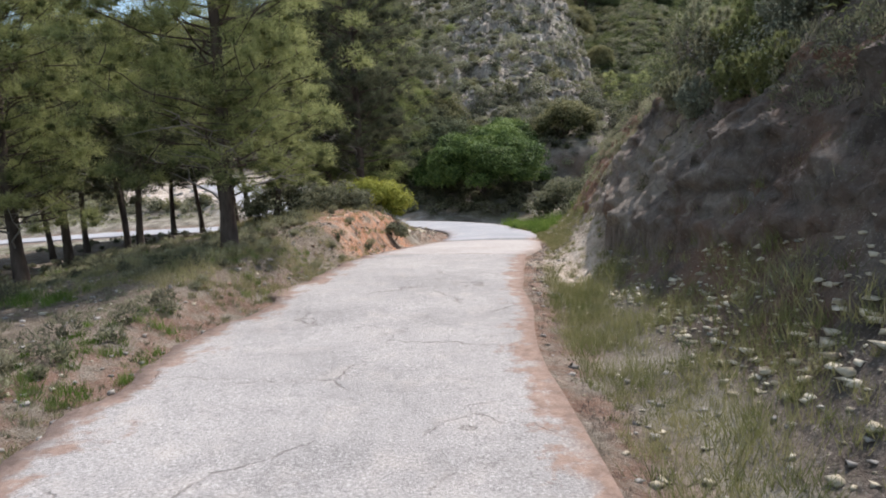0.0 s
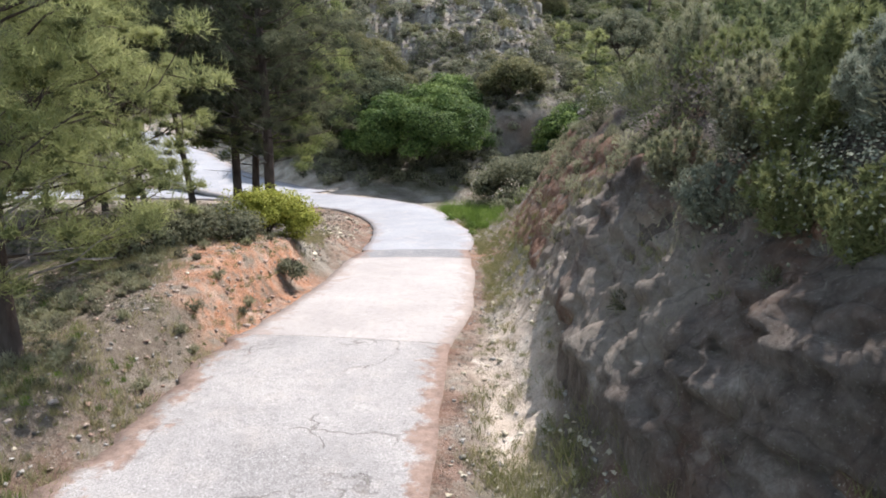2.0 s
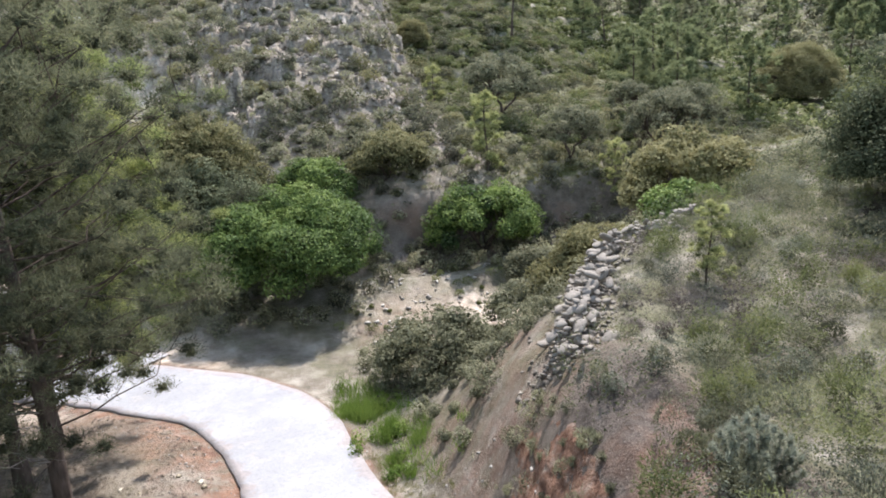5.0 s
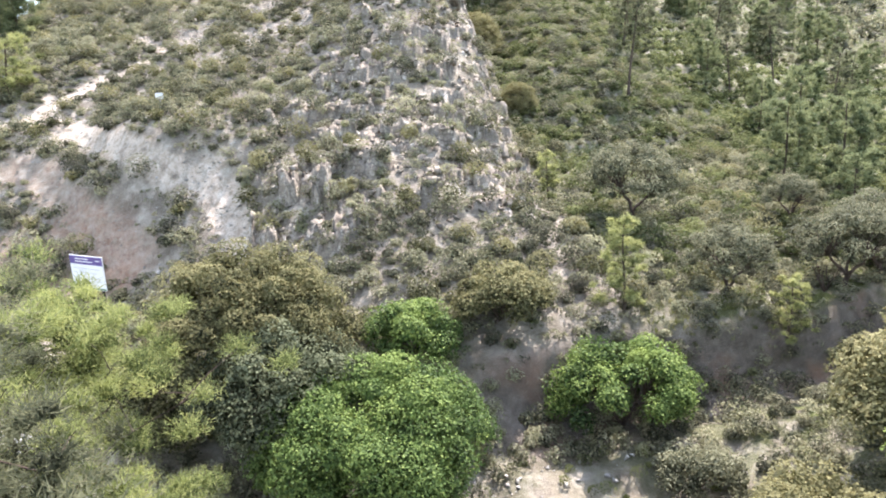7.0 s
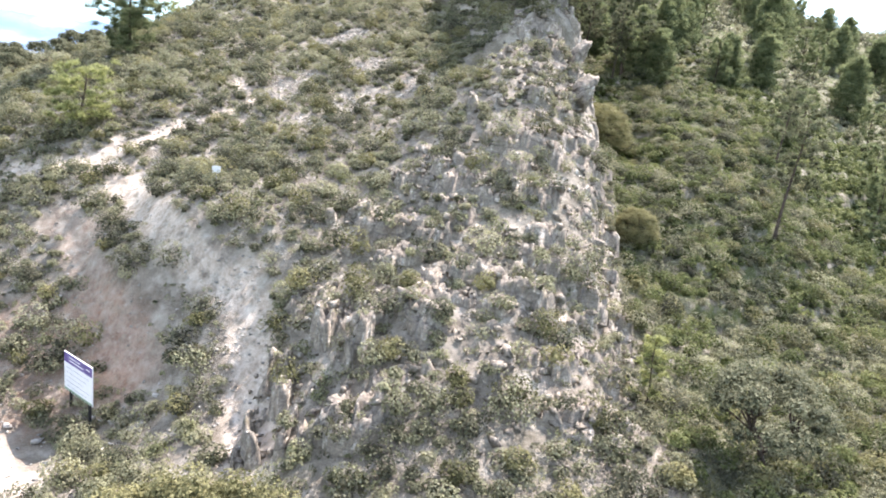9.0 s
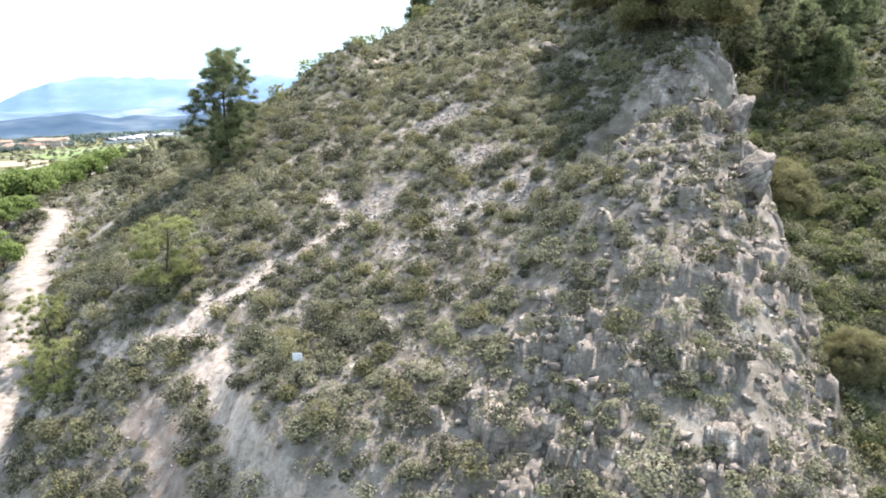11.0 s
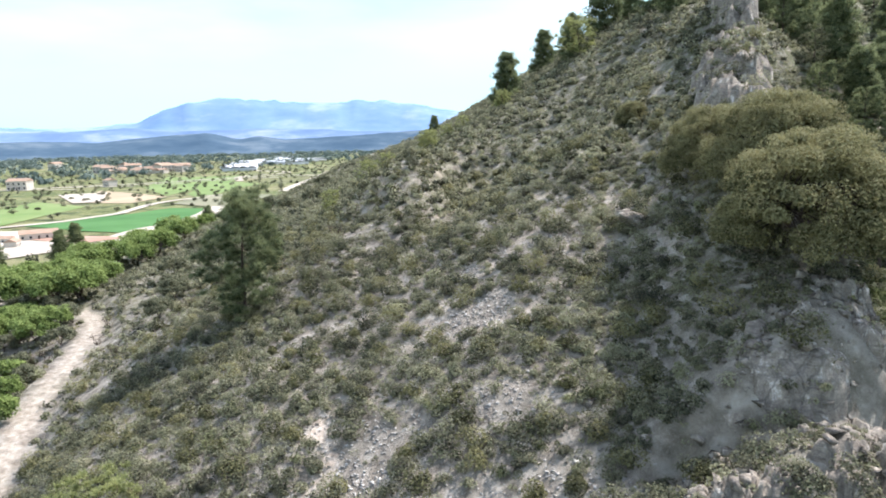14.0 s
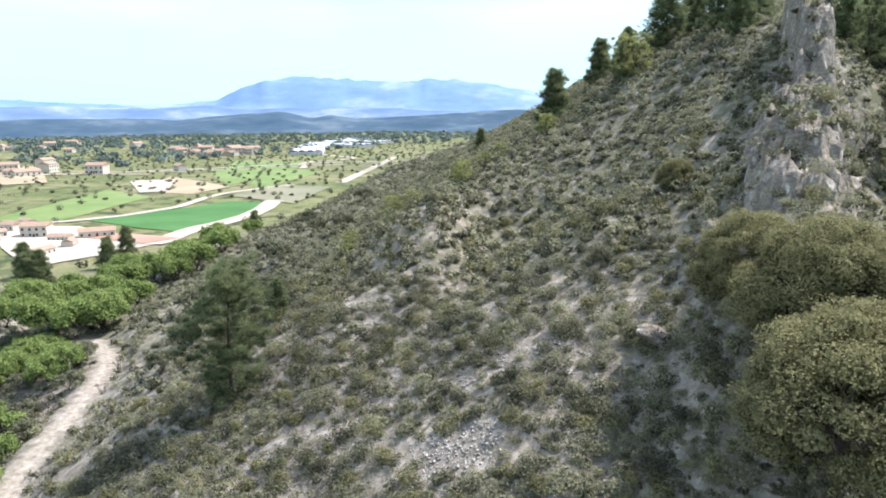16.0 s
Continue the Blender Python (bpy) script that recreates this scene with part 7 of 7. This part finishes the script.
bare = stand(bare_shrub(3, 1.8), -47.0, 120.5)
for k, (x, y, s) in enumerate([(-59.5, 118.5, 1.0), (-63.5, 124, 1.1), (-35.0, 121.5, 0.9), (-27, 117, 0.8), (-40, 107, 0.8), (-30, 125, 1.1), (26.5, 51.5, 1.0), (28.5, 55, 0.8), (-52, 114, 0.9)]):
    repeat(bare, x, y, k * 1.1, s)
grey_tree = stand(broadleaf(35, 3.0, 0.5, 1.7, 30, 110, 0.09, OLIVE, "small grey-green almond tree on the open slope", "almond_tree", "almond trees by the track", 0.62, core=0.5), -52.0, 121.0)
for k, (x, y, s) in enumerate([(-55, 127, 1.1), (-60, 132, 1.0), (-49, 128, 0.9), (-66, 139, 1.2), (-58, 142, 1.1), (-71, 150, 1.2), (-63, 155, 1.2), (-52, 140, 0.9), (-61, 110, 1.0), (-65, 118, 0.9), (-70, 124, 1.0), (-46, 136, 0.8), (-75, 165, 1.3), (-68, 172, 1.2), (-57, 165, 1.1), (-84, 190, 1.3), (-76, 200, 1.2)]):
    repeat(grey_tree, x, y, k * 1.7, s)
green_tree = stand(broadleaf(36, 3.6, 0.7, 2.1, 34, 100, 0.12, ORCHARD, "leafy green orchard tree below the dirt track", "orchard_tree", "orchard trees of the valley", 0.75, core=0.55, tone=0.62), -72.0, 112.0)
g = np.random.default_rng(91)
for k in range(120):
    x, y = -118 + 46 * g.random(), 96 + 130 * g.random()
    edge = np.interp(y, [96, 116, 127, 146, 175, 220], [-56, -64, -71, -84, -96, -112])
    if x < edge - 3.5:
        repeat(green_tree, x, y, 6.28 * g.random(), 1.1 + 0.7 * g.random())
for k in range(60):
    p = TRACK_S[int(len(TRACK_S) * (0.28 + 0.5 * g.random()))]
    away = 4.5 + 20 * g.random() ** 1.3
    repeat((green_tree, grey_tree, green_tree, bare)[k % 4], p[0] - 0.8 * away, p[1] - 0.35 * away + 2 * g.normal(), 6.28 * g.random(), 0.7 + 0.5 * g.random())
for k in range(6):
    x, y = -150 + 34 * g.random(), 150 + 70 * g.random()
    repeat(far_pine, x, y, 6.28 * g.random(), 0.55 + 0.35 * g.random())

# ---- the valley ----
def drape(name, label, corners, mat, lift=0.25, cells=10, category="field"):
    """A four-cornered plot laid on the valley floor."""
    a, b, c, d = [np.array(p, float) for p in corners]
    u, v = np.meshgrid(np.linspace(0, 1, cells + 1), np.linspace(0, 1, cells + 1))
    p = (a[None, None] * ((1 - u) * (1 - v))[..., None] + b * (u * (1 - v))[..., None] + c * (u * v)[..., None] + d * ((1 - u) * v)[..., None])
    z = surface_at(p[..., 0], p[..., 1]) + lift
    me = mesh_of(name, np.concatenate([p, z[..., None]], 2).reshape(-1, 3), grid_faces(cells + 1, cells + 1), mat, smooth_faces=True)
    return tagged(new(name, me), label, category, kind="structure")


def ribbon(name, label, line, half, mat, lift=0.35):
    s = along([(*p, 0) for p in line], 6.0)
    t = unit(np.gradient(s[:, :2], axis=0))
    nrm = np.stack([t[:, 1], -t[:, 0]], 1)
    rows = [np.concatenate([s[:, :2] + nrm * half * e, (surface_at(s[:, 0], s[:, 1]) + lift)[:, None]], 1) for e in (-1, 0, 1)]
    me = mesh_of(name, np.stack(rows, 1).reshape(-1, 3), grid_faces(len(s), 3), mat, smooth_faces=True)
    return tagged(new(name, me), label, "road", kind="structure")


CROP = plain_material("green_crop", (0.045, 0.13, 0.03), (0.075, 0.18, 0.05), 0.06, 0.9)
PASTURE = plain_material("pasture", (0.12, 0.19, 0.05), (0.20, 0.25, 0.09), 0.05, 0.9)
FALLOW = plain_material("fallow_earth", (0.30, 0.24, 0.15), (0.42, 0.34, 0.23), 0.05, 0.95)
DUST = plain_material("pale_dust", (0.36, 0.31, 0.25), (0.50, 0.45, 0.37), 0.08, 0.95)
SCRUBLAND = plain_material("olive_land", (0.16, 0.17, 0.10), (0.26, 0.24, 0.16), 0.04, 0.95)
drape("crop_field", "bright green crop field on the valley floor", [(-209, 223), (-163, 221), (-178, 290), (-203, 287)], CROP)
drape("pasture", "light green pasture with scattered trees", [(-240, 205), (-217, 218), (-249, 284), (-300, 300)], PASTURE)
drape("pasture", "light green orchard plot before the village", [(-330, 400), (-255, 340), (-330, 520), (-420, 520)], PASTURE)
drape("pasture", "green orchard plot beside the road", [(-250, 350), (-225, 330), (-260, 430), (-330, 470)], PASTURE)
drape("yard", "pale dusty yard of a farmstead", [(-235, 200), (-150, 165), (-148, 207), (-200, 214)], DUST, 0.3)
drape("yard", "reddish earthen yard beside the farm", [(-185, 203), (-152, 200), (-152, 213), (-176, 213)], plain_material("red_yard", (0.34, 0.2, 0.14), (0.42, 0.27, 0.2), 0.1), 0.5)
drape("fallow_field", "fallow earth with a sandy pit", [(-275, 300), (-240, 300), (-250, 335), (-345, 380)], FALLOW)
drape("yard", "pale sandy pit in the fallow land", [(-340, 345), (-270, 295), (-262, 305), (-320, 362)], DUST, 0.45)
drape("fallow_field", "grey fallow strip behind the crop field", [(-215, 300), (-172, 292), (-196, 352), (-232, 345)], SCRUBLAND, 0.35)
drape("fallow_field", "terraced pale land across the valley", [(-560, 360), (-400, 280), (-380, 320), (-560, 430)], FALLOW, 0.4)
ribbon("dirt_road", "pale dirt road along the crop field", [(-150, 200), (-160, 225), (-168, 262), (-186, 296)], 4.0, DUST)
ribbon("dirt_road", "pale lane behind the crop field", [(-232, 196), (-212, 222), (-208, 252), (-226, 308), (-222, 352)], 2.2, DUST)
ribbon("dirt_road", "pale lane climbing between the terraces", [(-204, 372), (-240, 454), (-311, 612)], 3.0, DUST)
ribbon("dirt_road", "pale lane winding towards the village", [(-300, 460), (-338, 520), (-330, 560), (-420, 640)], 3.0, DUST)
for k in range(7):
    ribbon("field_terrace", "low pale terrace edge in the valley", [(-470 + 22 * k, 330 + 26 * k), (-420 + 20 * k, 372 + 26 * k), (-370 + 20 * k, 384 + 28 * k)], 1.8, DUST, 0.6)
for k in range(5):
    ribbon("field_terrace", "low green terrace edge in the valley", [(-250 - 10 * k, 420 + 24 * k), (-230 - 10 * k, 470 + 24 * k), (-215 - 12 * k, 520 + 26 * k)], 1.6, SCRUBLAND, 0.7)

# houses: walls, roof, windows and doors
PLASTER = plain_material("plaster", (0.46, 0.41, 0.34), (0.58, 0.53, 0.46), 0.5, 0.9)
TILES = plain_material("roof_tiles", (0.30, 0.20, 0.14), (0.42, 0.30, 0.22), 1.5, 0.9)
PANE = plain_material("dark_pane", (0.03, 0.035, 0.04), (0.05, 0.055, 0.06), 1.0, 0.2, 0.5)


def house(w, d, h, label, roof_h=1.8):
    ob = thing("house", label, "house", "houses of the valley")
    part("wall", from_bm("wall", box_bm(bmesh.new(), -w / 2, w / 2, -d / 2, d / 2, -1.5, h), PLASTER), ob)
    bm = bmesh.new()
    o = 0.4
    lo = [bm.verts.new(p) for p in ((-w / 2 - o, -d / 2 - o, h), (w / 2 + o, -d / 2 - o, h), (w / 2 + o, d / 2 + o, h), (-w / 2 - o, d / 2 + o, h))]
    hi = [bm.verts.new(p) for p in ((-w / 2 - o, 0, h + roof_h), (w / 2 + o, 0, h + roof_h))]
    for f in ((lo[0], lo[1], hi[1], hi[0]), (lo[2], lo[3], hi[0], hi[1]), (lo[1], lo[2], hi[1]), (lo[3], lo[0], hi[0]), (lo[3], lo[2], lo[1], lo[0])):
        bm.faces.new(f)
    part("roof", from_bm("roof", bm, TILES), ob)
    for side in (-1, 1):
        for x in np.linspace(-w / 2 + 1.4, w / 2 - 1.4, max(2, int(w / 3))):
            for z in ([1.0] if h < 4.5 else [1.0, 3.8]):
                y = side * (d / 2 + 0.01)
                part("window", from_bm("window", box_bm(bmesh.new(), x - 0.55, x + 0.55, y - 0.05, y + 0.05, z, z + 1.3), PANE), ob)
    part("door", from_bm("door", box_bm(bmesh.new(), -0.5, 0.5, -d / 2 - 0.07, -d / 2 + 0.05, 0.0, 2.1), BARK), ob)
    return ob


big_house = stand(house(13, 8, 6.2, "pale two-storey farmhouse with a tiled roof in the valley"), -196, 197, 0.0, 0.6, 0.6)
long_house = stand(house(17, 7, 3.4, "long low farm building with a tiled roof"), -180, 206, 0.0, 0.9, 0.6)
small_house = stand(house(9, 7, 3.6, "small pale cottage with a tiled roof"), -214, 200, 0.0, 0.2, 0.6)
for k, (x, y, s) in enumerate([(-228, 196, 0.45), (-205, 188, 0.5), (-170, 190, 0.45), (-222, 210, 0.4), (-190, 180, 0.45), (-165, 178, 0.45), (-208, 204, 0.4), (-183, 196, 0.4)]):
    repeat((small_house, long_house)[k % 2], x, y, 0.4 + k * 0.9, s, 0.0)
g = np.random.default_rng(93)
for k in range(30):
    x, y = -600 + 105 * g.random(), 590 + 60 * g.random()
    repeat((big_house, small_house, long_house)[k % 3], x, y, 6.28 * g.random(), 0.8 + 0.5 * g.random(), 0.0)
for k in range(16):
    x, y = -560 + 190 * g.random(), 300 + 150 * g.random()
    repeat((big_house, small_house, long_house)[k % 3], x, y, 6.28 * g.random(), 0.7 + 0.4 * g.random(), 0.0)
for k in range(8):
    repeat((small_house, big_house)[k % 2], -1010 + 240 * g.random(), 560 + 200 * g.random(), 6.28 * g.random(), 1.2, 0.0)

SHEET = plain_material("white_sheeting", (0.50, 0.51, 0.52), (0.62, 0.63, 0.63), 0.2, 0.6)


def greenhouse(w, d):
    ob = thing("greenhouse", "long white plastic greenhouse in the valley", "greenhouse", "greenhouses of the valley")
    a = np.linspace(0, np.pi, 9)
    spans = 4
    for k in range(spans):
        x0 = -w / 2 + w * k / spans
        v = np.concatenate([np.stack([x0 + (1 - np.cos(a)) * w / spans / 2, a * 0 + e, 3 + 1.5 * np.sin(a)], 1) for e in (-d / 2, d / 2)])
        part("roof_vault", mesh_of("roof_vault", v, grid_faces(2, 9), SHEET, smooth_faces=True), ob)
    part("wall", from_bm("wall", box_bm(bmesh.new(), -w / 2 + 0.02, w / 2 - 0.02, -d / 2 + 0.05, d / 2 - 0.05, -1, 2.98), SHEET), ob)
    return ob


glass = stand(greenhouse(34, 70), -520, 760, 0.0, 0.5)
for k, (x, y) in enumerate([(-480, 700), (-450, 660), (-560, 830), (-600, 930), (-640, 1020), (-500, 820), (-680, 1090), (-560, 960)]):
    repeat(glass, x, y, 0.5 + 0.1 * k, 1.0, 0.0)

# trees and hedges of the valley floor
x, y, u = spots(-700, -120, 170, 1000, 11, 151)
keep = (u > 0.38 + 0.5 * fractal(x / 90, y / 90, 152, 3)) & (x < -105 - 0.25 * (y - 170)) & ~((x > -215) & (x < -158) & (y > 215) & (y < 295)) & ~((x > -240) & (x < -145) & (y < 216))
x, y, u = x[keep], y[keep], u[keep]
scrub("valley_trees", "olive and almond trees dotted over the valley", x, y, 0.9 + 1.3 * u ** 3, 50, 0.35, 601, OLIVE, 0.8, 0.0, 0.7, 0.5, 0.6)
x, y, u = spots(-1900, -450, 420, 1900, 26, 153)
keep = (u > 0.5 + 0.4 * fractal(x / 220, y / 220, 154, 3))
x, y, u = x[keep], y[keep], u[keep]
# these leaves are paler and bluer: haze over the valley is in their colour
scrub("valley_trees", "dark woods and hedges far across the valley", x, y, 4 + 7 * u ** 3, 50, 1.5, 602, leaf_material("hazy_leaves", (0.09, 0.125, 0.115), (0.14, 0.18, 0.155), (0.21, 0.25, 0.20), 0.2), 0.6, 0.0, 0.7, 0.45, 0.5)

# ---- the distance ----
# colours of the far ranges, with the blue haze of distance painted in
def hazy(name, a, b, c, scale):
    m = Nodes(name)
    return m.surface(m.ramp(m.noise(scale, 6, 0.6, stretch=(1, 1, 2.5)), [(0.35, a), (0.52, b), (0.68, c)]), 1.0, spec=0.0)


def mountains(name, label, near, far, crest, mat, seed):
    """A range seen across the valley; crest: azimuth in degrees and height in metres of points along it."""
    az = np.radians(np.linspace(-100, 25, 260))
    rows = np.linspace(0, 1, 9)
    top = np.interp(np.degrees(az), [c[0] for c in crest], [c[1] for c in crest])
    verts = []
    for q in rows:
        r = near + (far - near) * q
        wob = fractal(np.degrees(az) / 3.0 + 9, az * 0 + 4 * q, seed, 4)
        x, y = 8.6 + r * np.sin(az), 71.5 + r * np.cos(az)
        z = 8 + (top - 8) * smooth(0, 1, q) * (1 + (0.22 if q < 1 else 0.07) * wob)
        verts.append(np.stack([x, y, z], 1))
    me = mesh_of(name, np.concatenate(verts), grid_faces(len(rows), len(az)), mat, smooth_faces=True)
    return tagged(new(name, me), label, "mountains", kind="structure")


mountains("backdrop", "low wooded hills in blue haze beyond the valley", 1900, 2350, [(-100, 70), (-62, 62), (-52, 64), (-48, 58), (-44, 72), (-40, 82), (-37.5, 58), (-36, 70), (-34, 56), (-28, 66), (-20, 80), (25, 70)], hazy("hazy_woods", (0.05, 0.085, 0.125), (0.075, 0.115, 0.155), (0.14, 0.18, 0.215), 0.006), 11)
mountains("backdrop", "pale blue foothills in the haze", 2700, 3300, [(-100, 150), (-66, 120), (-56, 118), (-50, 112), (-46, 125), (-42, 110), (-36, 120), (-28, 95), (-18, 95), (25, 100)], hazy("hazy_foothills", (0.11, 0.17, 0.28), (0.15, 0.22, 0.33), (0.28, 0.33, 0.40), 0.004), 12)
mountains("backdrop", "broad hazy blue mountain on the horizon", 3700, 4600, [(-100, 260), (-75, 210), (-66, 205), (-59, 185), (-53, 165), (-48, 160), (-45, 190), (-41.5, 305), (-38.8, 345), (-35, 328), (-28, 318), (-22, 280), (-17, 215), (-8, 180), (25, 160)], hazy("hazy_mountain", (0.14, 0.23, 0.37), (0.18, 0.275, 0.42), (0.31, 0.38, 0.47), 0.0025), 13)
